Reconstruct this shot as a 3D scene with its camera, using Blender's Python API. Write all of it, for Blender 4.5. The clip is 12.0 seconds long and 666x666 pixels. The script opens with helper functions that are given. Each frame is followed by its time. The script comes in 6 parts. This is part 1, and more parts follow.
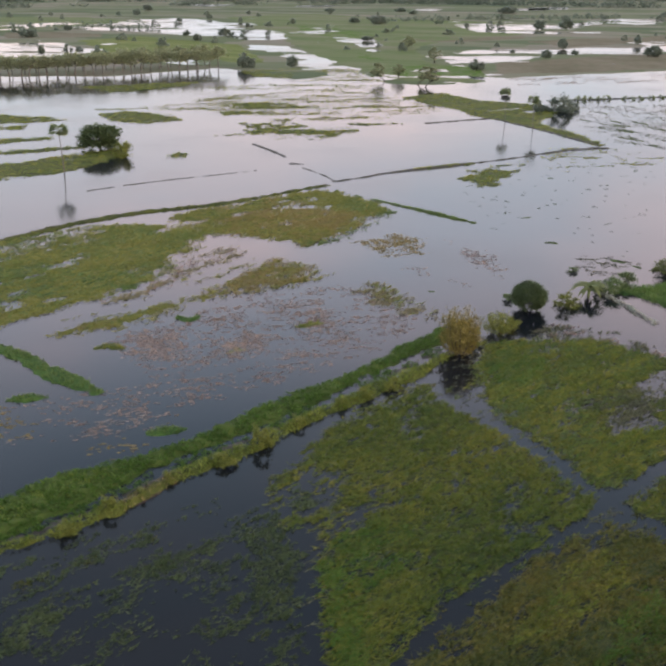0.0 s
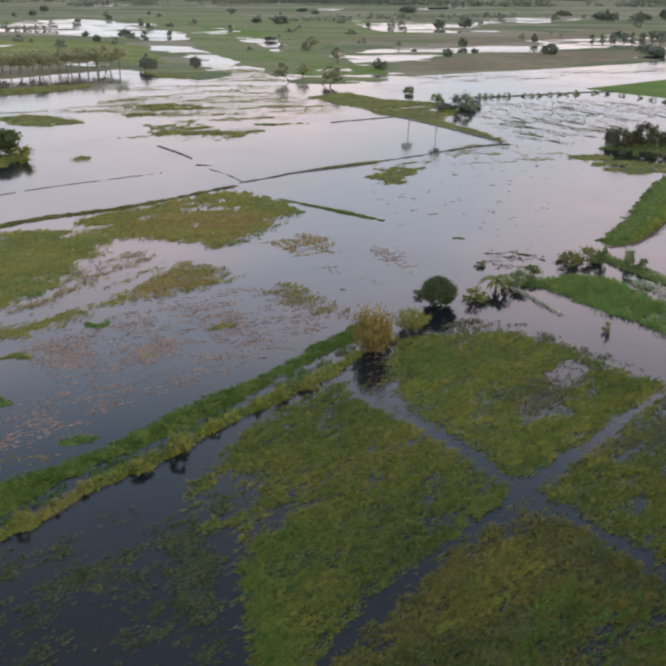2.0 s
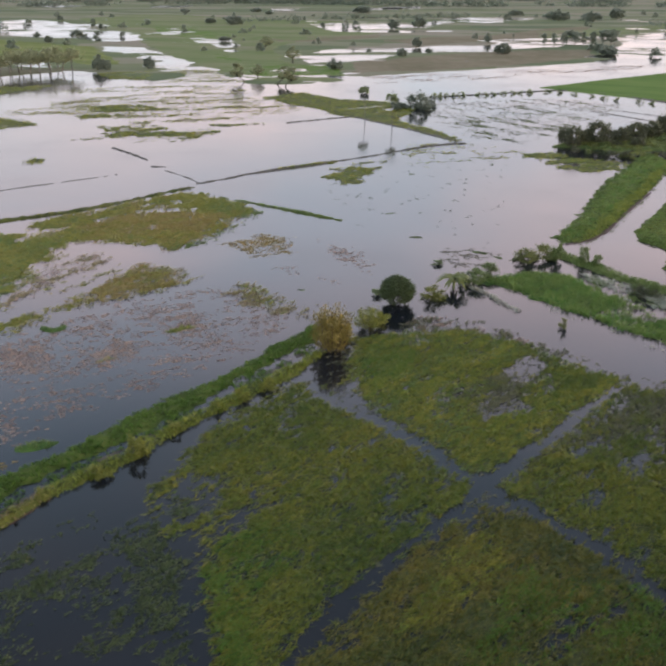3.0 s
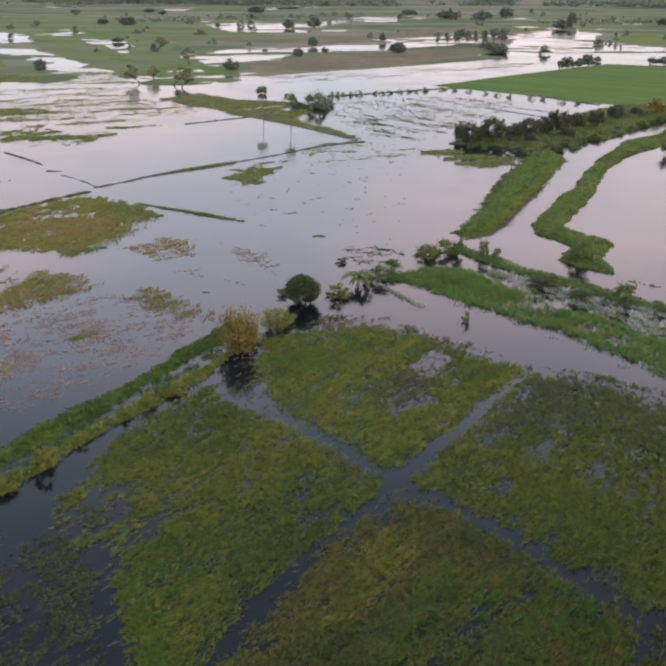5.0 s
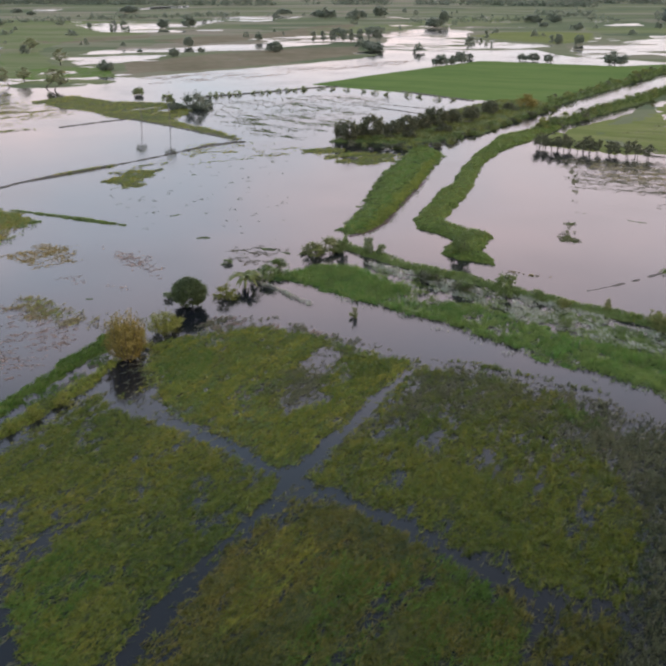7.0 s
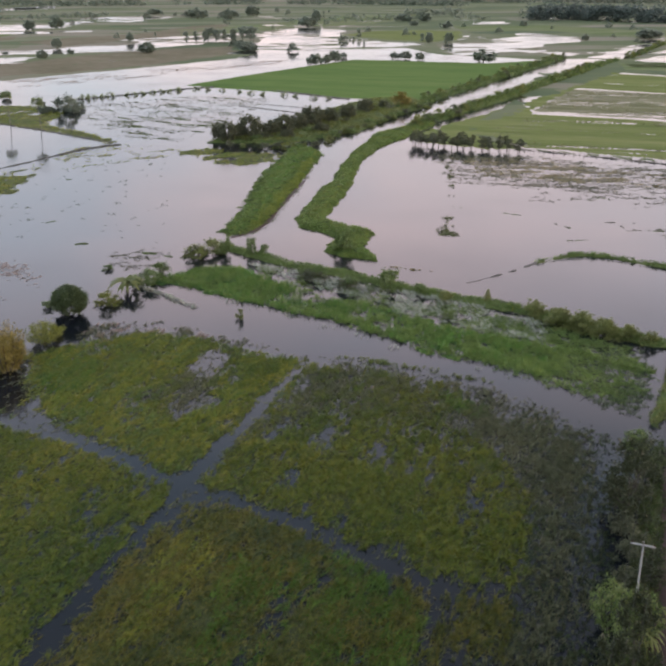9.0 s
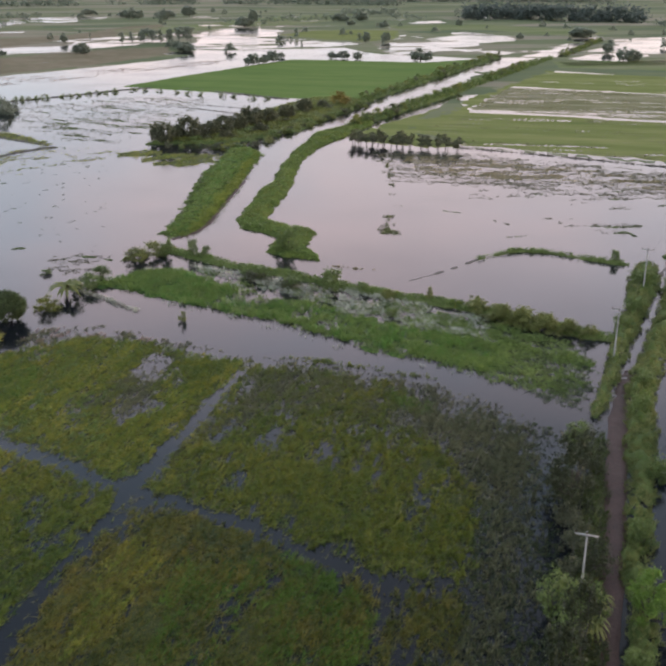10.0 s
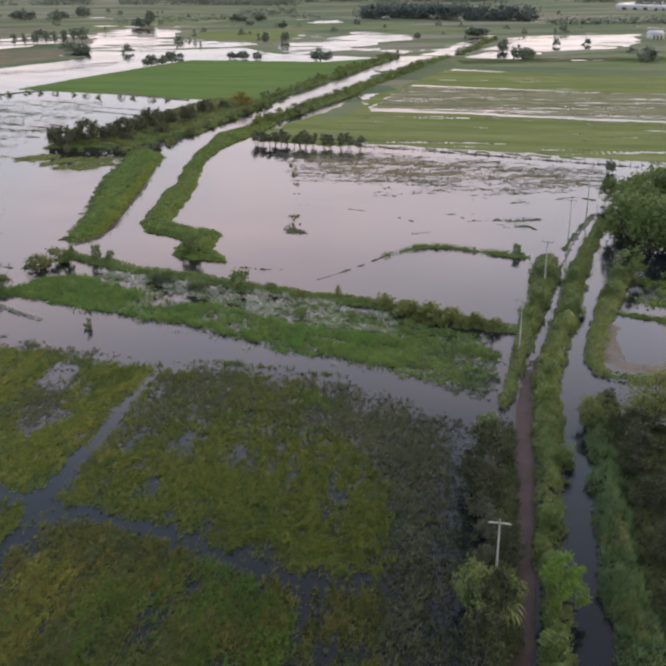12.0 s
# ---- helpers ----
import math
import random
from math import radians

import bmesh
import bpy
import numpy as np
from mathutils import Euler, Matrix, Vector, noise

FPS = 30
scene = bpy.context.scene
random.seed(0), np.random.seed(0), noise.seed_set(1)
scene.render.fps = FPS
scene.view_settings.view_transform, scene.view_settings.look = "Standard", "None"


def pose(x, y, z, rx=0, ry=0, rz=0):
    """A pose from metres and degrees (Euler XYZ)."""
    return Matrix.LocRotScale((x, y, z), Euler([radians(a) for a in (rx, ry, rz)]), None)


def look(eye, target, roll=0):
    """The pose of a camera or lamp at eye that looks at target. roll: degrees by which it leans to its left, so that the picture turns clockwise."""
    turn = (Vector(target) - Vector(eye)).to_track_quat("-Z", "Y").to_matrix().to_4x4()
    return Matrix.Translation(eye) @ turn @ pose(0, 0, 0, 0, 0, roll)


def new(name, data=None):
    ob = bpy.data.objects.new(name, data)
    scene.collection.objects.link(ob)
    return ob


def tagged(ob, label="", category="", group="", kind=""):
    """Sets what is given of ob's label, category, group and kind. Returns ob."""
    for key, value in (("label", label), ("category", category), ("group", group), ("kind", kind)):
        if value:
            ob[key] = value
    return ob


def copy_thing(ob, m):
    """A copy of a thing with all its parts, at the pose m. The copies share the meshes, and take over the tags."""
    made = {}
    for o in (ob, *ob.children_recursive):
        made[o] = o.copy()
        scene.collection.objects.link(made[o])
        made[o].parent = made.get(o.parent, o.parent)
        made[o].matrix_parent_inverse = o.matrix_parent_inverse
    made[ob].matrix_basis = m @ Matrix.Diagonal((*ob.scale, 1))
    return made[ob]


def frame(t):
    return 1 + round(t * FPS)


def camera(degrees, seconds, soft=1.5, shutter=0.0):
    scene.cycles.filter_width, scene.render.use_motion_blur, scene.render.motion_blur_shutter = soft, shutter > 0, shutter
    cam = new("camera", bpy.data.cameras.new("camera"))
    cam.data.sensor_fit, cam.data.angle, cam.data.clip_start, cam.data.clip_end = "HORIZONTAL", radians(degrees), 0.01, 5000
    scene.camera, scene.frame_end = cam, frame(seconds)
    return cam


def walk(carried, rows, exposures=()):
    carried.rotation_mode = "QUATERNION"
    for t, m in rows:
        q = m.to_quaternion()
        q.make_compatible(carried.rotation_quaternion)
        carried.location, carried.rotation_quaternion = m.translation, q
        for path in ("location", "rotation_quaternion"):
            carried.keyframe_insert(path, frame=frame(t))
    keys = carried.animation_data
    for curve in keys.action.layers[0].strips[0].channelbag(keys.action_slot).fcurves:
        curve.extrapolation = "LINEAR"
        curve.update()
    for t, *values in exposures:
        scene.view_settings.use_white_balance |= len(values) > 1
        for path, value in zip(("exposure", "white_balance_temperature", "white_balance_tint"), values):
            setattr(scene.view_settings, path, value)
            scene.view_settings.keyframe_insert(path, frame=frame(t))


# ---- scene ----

from mathutils import geometry

# ---------------------------------------------------------------- camera
EYE = 55.0
cam = camera(38.63, 12.0, soft=2.8)
# seconds, yaw, pitch, roll: the drone hovers and turns to its right
ROWS = [
    (0, -0.00, -20.81, 0.02),
    (0.5, -1.42, -20.82, 0.02),
    (1, -2.82, -20.82, 0.04),
    (1.5, -4.12, -20.81, 0.02),
    (2, -5.60, -20.82, 0.02),
    (2.5, -6.92, -20.81, 0.02),
    (4.5, -12.59, -20.83, -0.01),
    (5, -14.23, -20.82, -0.01),
    (5.5, -15.89, -20.83, -0.02),
    (6, -17.68, -20.84, -0.00),
    (6.5, -19.53, -20.85, -0.01),
    (7, -21.36, -20.86, -0.01),
    (9, -28.65, -20.88, 0.01),
    (9.5, -30.35, -20.89, 0.01),
    (10, -32.26, -20.89, -0.04),
    (10.5, -33.96, -20.91, -0.00),
    (11, -35.77, -20.91, -0.02),
    (11.5, -37.04, -20.90, -0.02),
    (12, -38.07, -20.90, -0.05),
]
walk(cam, [(t, pose(0, 0, EYE, 90 + pitch, 0, yaw)) for t, yaw, pitch, roll in ROWS])

# ---------------------------------------------------------------- sky and light
SUN_HEIGHT, SUN_TURN = radians(6), radians(110)
world = bpy.data.worlds.new("dusk_sky")
scene.world = world
world.use_nodes = True
nt = world.node_tree
nt.nodes.clear()
sky = nt.nodes.new("ShaderNodeTexSky")
sky.sky_type = "NISHITA"
sky.sun_disc = False
sky.sun_elevation, sky.sun_rotation = SUN_HEIGHT, SUN_TURN
sky.dust_density = 2.0
geo = nt.nodes.new("ShaderNodeTexCoord")
split = nt.nodes.new("ShaderNodeSeparateXYZ")
nt.links.new(geo.outputs["Generated"], split.inputs[0])
ramp = nt.nodes.new("ShaderNodeValToRGB")          # thin evening cloud, palest low over the plain
ramp.color_ramp.elements[0].position, ramp.color_ramp.elements[0].color = 0.0, (1.02, 0.96, 1.0, 1)
ramp.color_ramp.elements[1].position, ramp.color_ramp.elements[1].color = 1.0, (0.37, 0.44, 0.48, 1)
for at, col in ((0.15, (1.20, 1.12, 1.16, 1)), (0.27, (1.72, 1.57, 1.63, 1)), (0.37, (1.45, 1.41, 1.55, 1)), (0.45, (0.80, 0.88, 0.99, 1)), (0.58, (0.395, 0.48, 0.545, 1))):
    e = ramp.color_ramp.elements.new(at)
    e.color = col
nt.links.new(split.outputs["Z"], ramp.inputs[0])
cloud = nt.nodes.new("ShaderNodeTexNoise")
cloud.inputs["Scale"].default_value, cloud.inputs["Detail"].default_value = 3.0, 5.0
stretch = nt.nodes.new("ShaderNodeMapping")
stretch.inputs["Scale"].default_value = (1, 1, 3.5)
nt.links.new(geo.outputs["Generated"], stretch.inputs[0])
nt.links.new(stretch.outputs[0], cloud.inputs["Vector"])
streak = nt.nodes.new("ShaderNodeMapRange")
for key, value in (("From Min", 0.36), ("From Max", 0.64), ("To Min", 0.0), ("To Max", 1.0)):
    streak.inputs[key].default_value = value
nt.links.new(cloud.outputs["Fac"], streak.inputs["Value"])
tint = nt.nodes.new("ShaderNodeMix")
tint.data_type = "RGBA"
tint.inputs[6].default_value, tint.inputs[7].default_value = (0.785, 0.90, 1.02, 1), (1.235, 1.075, 1.085, 1)
glow = nt.nodes.new("ShaderNodeMath")               # pinker towards the sunset
glow.operation, glow.use_clamp = "MULTIPLY_ADD", True
glow.inputs[1].default_value = 0.27
nt.links.new(split.outputs["X"], glow.inputs[0])
nt.links.new(streak.outputs[0], glow.inputs[2])
nt.links.new(glow.outputs[0], tint.inputs[0])
lit = nt.nodes.new("ShaderNodeVectorMath")
lit.operation = "MULTIPLY"
nt.links.new(ramp.outputs[0], lit.inputs[0])
nt.links.new(tint.outputs[2], lit.inputs[1])
thin = nt.nodes.new("ShaderNodeVectorMath")
thin.operation = "SCALE"
thin.inputs["Scale"].default_value = 0.10
nt.links.new(sky.outputs[0], thin.inputs[0])
both = nt.nodes.new("ShaderNodeVectorMath")
both.operation = "ADD"
nt.links.new(lit.outputs[0], both.inputs[0])
nt.links.new(thin.outputs[0], both.inputs[1])
background = nt.nodes.new("ShaderNodeBackground")
background.inputs["Strength"].default_value = 1.0
nt.links.new(both.outputs[0], background.inputs["Color"])
world_out = nt.nodes.new("ShaderNodeOutputWorld")
nt.links.new(background.outputs[0], world_out.inputs["Surface"])

lamp = bpy.data.lights.new("sun", "SUN")
lamp.energy, lamp.angle, lamp.color = 0.6, radians(12), (1.0, 0.86, 0.80)
sun = new("sun", lamp)
sun.matrix_basis = look((0, 0, 0), (-math.sin(SUN_TURN) * math.cos(SUN_HEIGHT), -math.cos(SUN_TURN) * math.cos(SUN_HEIGHT), -math.sin(SUN_HEIGHT)))


# ---------------------------------------------------------------- materials
def material(name, colours, rough=0.7, grain=0.5, patch=6.0, relief=0.3, island=0.4, spec=0.3, metal=0.0, stretch=(1, 1, 1), turn=0.0, along=1.0, fine_share=0.7, sheer=0.0):
    """Colours blended by broad patches, fine grain and, from piece to piece, by chance."""
    m = bpy.data.materials.new(name)
    m.use_nodes = True
    n, l = m.node_tree.nodes, m.node_tree.links
    b = n["Principled BSDF"]
    g = n.new("ShaderNodeNewGeometry")
    mp = n.new("ShaderNodeMapping")
    mp.vector_type = "TEXTURE"
    mp.inputs["Rotation"].default_value = (0, 0, radians(turn))
    mp.inputs["Scale"].default_value = [along * (1 / stretch[0]), 1 / stretch[1], 1]
    l.new(g.outputs["Position"], mp.inputs[0])
    broad, fine = n.new("ShaderNodeTexNoise"), n.new("ShaderNodeTexNoise")
    broad.inputs["Scale"].default_value, broad.inputs["Detail"].default_value = 1 / patch, 4
    fine.inputs["Scale"].default_value, fine.inputs["Detail"].default_value = 1 / grain, 5
    l.new(mp.outputs[0], broad.inputs["Vector"])
    l.new(mp.outputs[0], fine.inputs["Vector"])
    mix = n.new("ShaderNodeMath")
    mix.operation = "MULTIPLY_ADD"
    l.new(fine.outputs["Fac"], mix.inputs[0])
    mix.inputs[1].default_value = fine_share
    l.new(broad.outputs["Fac"], mix.inputs[2])
    chance = n.new("ShaderNodeMath")
    chance.operation = "MULTIPLY_ADD"
    l.new(g.outputs["Random Per Island"], chance.inputs[0])
    chance.inputs[1].default_value = island
    l.new(mix.outputs[0], chance.inputs[2])
    span = n.new("ShaderNodeMapRange")
    middle, reach = 0.5 + 0.5 * (fine_share + island), 0.13 + 0.2 * fine_share + 0.3 * island
    span.inputs["From Min"].default_value = middle - reach
    span.inputs["From Max"].default_value = middle + reach
    l.new(chance.outputs[0], span.inputs["Value"])
    r = n.new("ShaderNodeValToRGB")
    el = r.color_ramp.elements
    el[0].color, el[1].color = (*colours[0], 1), (*colours[-1], 1)
    for i, c in enumerate(colours[1:-1], 1):
        el.new(i / (len(colours) - 1)).color = (*c, 1)
    l.new(span.outputs[0], r.inputs[0])
    l.new(r.outputs[0], b.inputs["Base Color"])
    b.inputs["Roughness"].default_value, b.inputs["Metallic"].default_value = rough, metal
    b.inputs["Specular IOR Level"].default_value = spec
    if sheer:                                   # thin leaves let some light through
        leaf, blend = n.new("ShaderNodeBsdfTranslucent"), n.new("ShaderNodeAddShader")
        share = n.new("ShaderNodeVectorMath")
        share.operation = "SCALE"
        share.inputs["Scale"].default_value = sheer
        l.new(r.outputs[0], share.inputs[0])
        l.new(share.outputs[0], leaf.inputs["Color"])
        l.new(b.outputs[0], blend.inputs[0])
        l.new(leaf.outputs[0], blend.inputs[1])
        l.new(blend.outputs[0], n["Material Output"].inputs["Surface"])
    if relief:
        bump = n.new("ShaderNodeBump")
        bump.inputs["Strength"].default_value, bump.inputs["Distance"].default_value = relief, 0.15
        l.new(fine.outputs["Fac"], bump.inputs["Height"])
        l.new(bump.outputs[0], b.inputs["Normal"])
    return m


def water_material():
    m = bpy.data.materials.new("flood_water")
    m.use_nodes = True
    n, l = m.node_tree.nodes, m.node_tree.links
    b = n["Principled BSDF"]
    g = n.new("ShaderNodeNewGeometry")
    silt = n.new("ShaderNodeTexNoise")
    silt.inputs["Scale"].default_value, silt.inputs["Detail"].default_value = 0.025, 3
    l.new(g.outputs["Position"], silt.inputs["Vector"])
    r = n.new("ShaderNodeValToRGB")
    r.color_ramp.elements[0].position, r.color_ramp.elements[0].color = 0.3, (0.008, 0.010, 0.014, 1)
    r.color_ramp.elements[1].position, r.color_ramp.elements[1].color = 0.7, (0.015, 0.017, 0.022, 1)
    l.new(silt.outputs["Fac"], r.inputs[0])
    l.new(r.outputs[0], b.inputs["Base Color"])
    b.inputs["IOR"].default_value = 1.333
    breeze = n.new("ShaderNodeTexNoise")            # breaths of wind roughen the surface in patches
    breeze.inputs["Scale"].default_value, breeze.inputs["Detail"].default_value = 0.03, 4
    l.new(g.outputs["Position"], breeze.inputs["Vector"])
    gust = n.new("ShaderNodeMapRange")
    for key, value in (("From Min", 0.35), ("From Max", 0.7), ("To Min", 0.05), ("To Max", 0.17)):
        gust.inputs[key].default_value = value
    l.new(breeze.outputs["Fac"], gust.inputs["Value"])
    l.new(gust.outputs[0], b.inputs["Roughness"])
    ripple = n.new("ShaderNodeTexNoise")
    ripple.inputs["Scale"].default_value, ripple.inputs["Detail"].default_value = 0.9, 3
    l.new(g.outputs["Position"], ripple.inputs["Vector"])
    bump = n.new("ShaderNodeBump")
    bump.inputs["Strength"].default_value, bump.inputs["Distance"].default_value = 0.05, 0.05
    l.new(ripple.outputs["Fac"], bump.inputs["Height"])
    l.new(bump.outputs[0], b.inputs["Normal"])
    return m


def parcels_material():
    """Flat farmland cut into long parcels of different crops."""
    m = bpy.data.materials.new("far_farmland")
    m.use_nodes = True
    n, l = m.node_tree.nodes, m.node_tree.links
    b = n["Principled BSDF"]
    g = n.new("ShaderNodeNewGeometry")
    mp = n.new("ShaderNodeMapping")
    mp.vector_type = "TEXTURE"
    mp.inputs["Rotation"].default_value = (0, 0, radians(-18))
    mp.inputs["Scale"].default_value = (110, 46, 1)
    l.new(g.outputs["Position"], mp.inputs[0])
    cell, soil, stain = n.new("ShaderNodeTexVoronoi"), n.new("ShaderNodeTexNoise"), n.new("ShaderNodeMath")
    cell.voronoi_dimensions, cell.distance = "2D", "CHEBYCHEV"
    cell.inputs["Scale"].default_value, cell.inputs["Randomness"].default_value = 1.0, 0.75
    l.new(mp.outputs[0], cell.inputs["Vector"])
    soil.inputs["Scale"].default_value, soil.inputs["Detail"].default_value = 2.2, 6
    l.new(mp.outputs[0], soil.inputs["Vector"])
    pick = n.new("ShaderNodeSeparateColor")
    l.new(cell.outputs["Color"], pick.inputs[0])
    stain.operation = "MULTIPLY_ADD"
    l.new(soil.outputs["Fac"], stain.inputs[0])
    stain.inputs[1].default_value = 0.7
    l.new(pick.outputs[0], stain.inputs[2])
    span = n.new("ShaderNodeMapRange")
    span.inputs["From Min"].default_value, span.inputs["From Max"].default_value = 0.3, 1.4
    l.new(stain.outputs[0], span.inputs["Value"])
    r = n.new("ShaderNodeValToRGB")
    el = r.color_ramp.elements
    # crop tones, greyed and blued a little to carry the haze of distance
    el[0].color, el[1].color = (0.125, 0.155, 0.085, 1), (0.31, 0.26, 0.20, 1)
    for at, col in ((0.3, (0.165, 0.19, 0.095)), (0.5, (0.205, 0.215, 0.12)), (0.75, (0.25, 0.235, 0.155))):
        el.new(at).color = (*col, 1)
    l.new(span.outputs[0], r.inputs[0])
    l.new(r.outputs[0], b.inputs["Base Color"])
    b.inputs["Roughness"].default_value, b.inputs["Specular IOR Level"].default_value = 0.95, 0.08
    return m


WATER = water_material()
MUD = material("wet_mud", [(0.05, 0.04, 0.03), (0.09, 0.07, 0.05)], 0.5, 0.8, 9, island=0)
DRY_MUD = material("pale_dry_mud", [(0.13, 0.10, 0.075), (0.20, 0.155, 0.12), (0.26, 0.20, 0.16)], 0.8, 0.5, 4, island=0)
RIM = material("yellow_rim_blades", [(0.095, 0.122, 0.022), (0.158, 0.188, 0.034), (0.225, 0.245, 0.055)], 0.6, 0.8, 4, 0, island=0.3, sheer=0.6)
WHEAT = material("ripening_blades", [(0.121, 0.132, 0.027), (0.195, 0.190, 0.038), (0.268, 0.241, 0.059)], 0.6, 1.2, 7, 0, island=0.3, sheer=0.6, turn=30, along=2.0)
STRAW = material("straw_blades", [(0.15, 0.125, 0.055), (0.22, 0.185, 0.085), (0.29, 0.245, 0.12)], 0.7, 0.8, 4, 0, island=0.3, sheer=0.5)
BANK = material("grassy_bank", [(0.06, 0.085, 0.02), (0.09, 0.125, 0.03), (0.13, 0.16, 0.045)], 0.8, 0.5, 5, island=0)
RED_EARTH = material("red_earth", [(0.048, 0.024, 0.020), (0.074, 0.039, 0.032), (0.101, 0.055, 0.047)], 0.6, 0.35, 4, island=0)
OLIVE_MAT = material("olive_field_floor", [(0.040, 0.052, 0.010), (0.085, 0.098, 0.016), (0.145, 0.145, 0.024)], 0.8, 0.6, 7, island=0)
RUST_MAT = material("rust_field_floor", [(0.097, 0.096, 0.026), (0.167, 0.135, 0.042), (0.229, 0.171, 0.062), (0.273, 0.206, 0.085)], 0.8, 1.2, 7, 0.5, island=0, spec=0.12, fine_share=0.8)
GREEN_MAT = material("green_field_floor", [(0.052, 0.076, 0.018), (0.088, 0.118, 0.026), (0.13, 0.155, 0.036)], 0.85, 0.9, 6, 0.5, island=0, spec=0.12, fine_share=0.8)
LUSH_MAT = material("lush_field_floor", [(0.030, 0.065, 0.012), (0.062, 0.12, 0.020), (0.10, 0.175, 0.032)], 0.85, 0.7, 6, island=0)
GOLD_MAT = material("golden_field_floor", [(0.068, 0.091, 0.023), (0.123, 0.140, 0.030), (0.180, 0.167, 0.038), (0.240, 0.200, 0.053)], 0.85, 1.2, 8, 0.5, island=0, turn=35, along=2.0, spec=0.12, fine_share=0.8)
DEAD_MAT = material("dead_weed_floor", [(0.112, 0.084, 0.068), (0.184, 0.140, 0.116), (0.256, 0.200, 0.165)], 0.85, 0.6, 5, island=0)
WET_MAT = material("wet_weed_floor", [(0.018, 0.023, 0.008), (0.048, 0.056, 0.013), (0.092, 0.094, 0.020)], 0.75, 0.6, 7, 0.5, island=0, turn=45, along=2.2, spec=0.25, fine_share=1.0)
WET_GOLD = material("wet_golden_floor", [(0.03, 0.032, 0.008), (0.07, 0.062, 0.014), (0.12, 0.10, 0.024)], 0.8, 0.5, 5, island=0)
FAR_LAND = parcels_material()
FAR_GREEN = material("far_green_crop", [(0.130, 0.176, 0.066), (0.178, 0.216, 0.086), (0.227, 0.235, 0.120), (0.270, 0.240, 0.162)], 0.95, 8, 40, 0, spec=0.05, island=0, turn=-18, along=4.0)
PADDY = material("bright_paddy", [(0.106, 0.173, 0.044), (0.143, 0.214, 0.054), (0.180, 0.233, 0.069)], 0.95, 3, 16, 0.1, spec=0.05, island=0, turn=-42, along=6.0, fine_share=1.0)
STUBBLE = material("brown_stubble", [(0.165, 0.14, 0.08), (0.225, 0.185, 0.118), (0.275, 0.225, 0.155)], 0.9, 6, 40, 0, island=0, spec=0.08)
PALE_PADDY = material("pale_paddy", [(0.135, 0.170, 0.050), (0.205, 0.228, 0.072), (0.290, 0.285, 0.115)], 0.95, 2.5, 14, 0, spec=0.05, island=0, turn=-42, along=9.0, fine_share=1.0)
WET_PADDY = material("wet_pale_paddy", [(0.165, 0.165, 0.080), (0.250, 0.235, 0.125), (0.37, 0.33, 0.23)], 0.9, 2.5, 12, 0, spec=0.05, island=0, turn=-42, along=9.0, fine_share=1.0)

GREEN = material("green_blades", [(0.070, 0.103, 0.028), (0.107, 0.151, 0.041), (0.154, 0.204, 0.056)], 0.6, 0.9, 6, 0, island=0.3, sheer=0.7)
# darkened copy of the green blades: lens vignetting put into the colour
SHADY = material("shade_toned_blades", [(0.043, 0.062, 0.024), (0.073, 0.098, 0.034), (0.112, 0.138, 0.048)], 0.6, 0.9, 5, 0, island=0.3, sheer=0.5)
LUSH = material("lush_blades", [(0.051, 0.113, 0.022), (0.079, 0.165, 0.030), (0.111, 0.207, 0.043)], 0.6, 1.0, 7, 0, island=0.3, sheer=0.7)
OLIVE = material("olive_blades", [(0.061, 0.110, 0.018), (0.132, 0.165, 0.024), (0.204, 0.193, 0.031), (0.275, 0.237, 0.044)], 0.6, 0.9, 4.5, 0, turn=45, along=3.5, island=0.3, sheer=0.8)
RICE = material("rice_blades", [(0.046, 0.080, 0.013), (0.085, 0.116, 0.016), (0.140, 0.150, 0.019), (0.205, 0.185, 0.028)], 0.5, 1.3, 13.0, 0, turn=45, along=2.2, island=0.5, fine_share=0.7, spec=0.3, sheer=0.45)
GRASSY = material("rank_weed_blades", [(0.054, 0.106, 0.019), (0.086, 0.150, 0.026), (0.124, 0.190, 0.034)], 0.6, 1.2, 5, 0, turn=45, along=2.0, island=0.3, fine_share=0.3, spec=0.15, sheer=0.3)
REED = material("green_reed_blades", [(0.073, 0.109, 0.029), (0.119, 0.168, 0.042), (0.172, 0.221, 0.064)], 0.6, 0.8, 6, 0, island=0.3, sheer=0.8)
TURF_MAT = material("bank_turf", [(0.095, 0.122, 0.040), (0.145, 0.175, 0.057), (0.20, 0.22, 0.08)], 0.85, 0.8, 5, 0.5, island=0, spec=0.12)
PALE_REED = material("pale_reed_blades", [(0.22, 0.235, 0.185), (0.32, 0.33, 0.27), (0.42, 0.42, 0.36)], 0.7, 0.8, 4, 0, island=0.3, sheer=0.7)
RIPE = material("ripe_blades", [(0.036, 0.060, 0.012), (0.070, 0.086, 0.015), (0.122, 0.114, 0.019), (0.180, 0.146, 0.028)], 0.5, 1.3, 10.0, 0, turn=40, along=2.0, island=0.5, fine_share=0.7, spec=0.3, sheer=0.4)
VEIL = material("drab_weed_blades", [(0.075, 0.082, 0.042), (0.108, 0.112, 0.056), (0.150, 0.142, 0.076)], 0.6, 1.2, 6, 0, island=0.4, fine_share=0.3, spec=0.3, sheer=0.5)
FEATHERY = material("dark_water_weed", [(0.038, 0.058, 0.024), (0.066, 0.092, 0.034), (0.100, 0.126, 0.048)], 0.5, 0.8, 4, 0, island=0.3, fine_share=0.4, spec=0.35, sheer=0.35)
YELLOW = material("yellow_blades", [(0.095, 0.108, 0.022), (0.155, 0.165, 0.032), (0.22, 0.215, 0.05)], 0.6, 0.8, 4, 0, island=0.3, sheer=0.5)
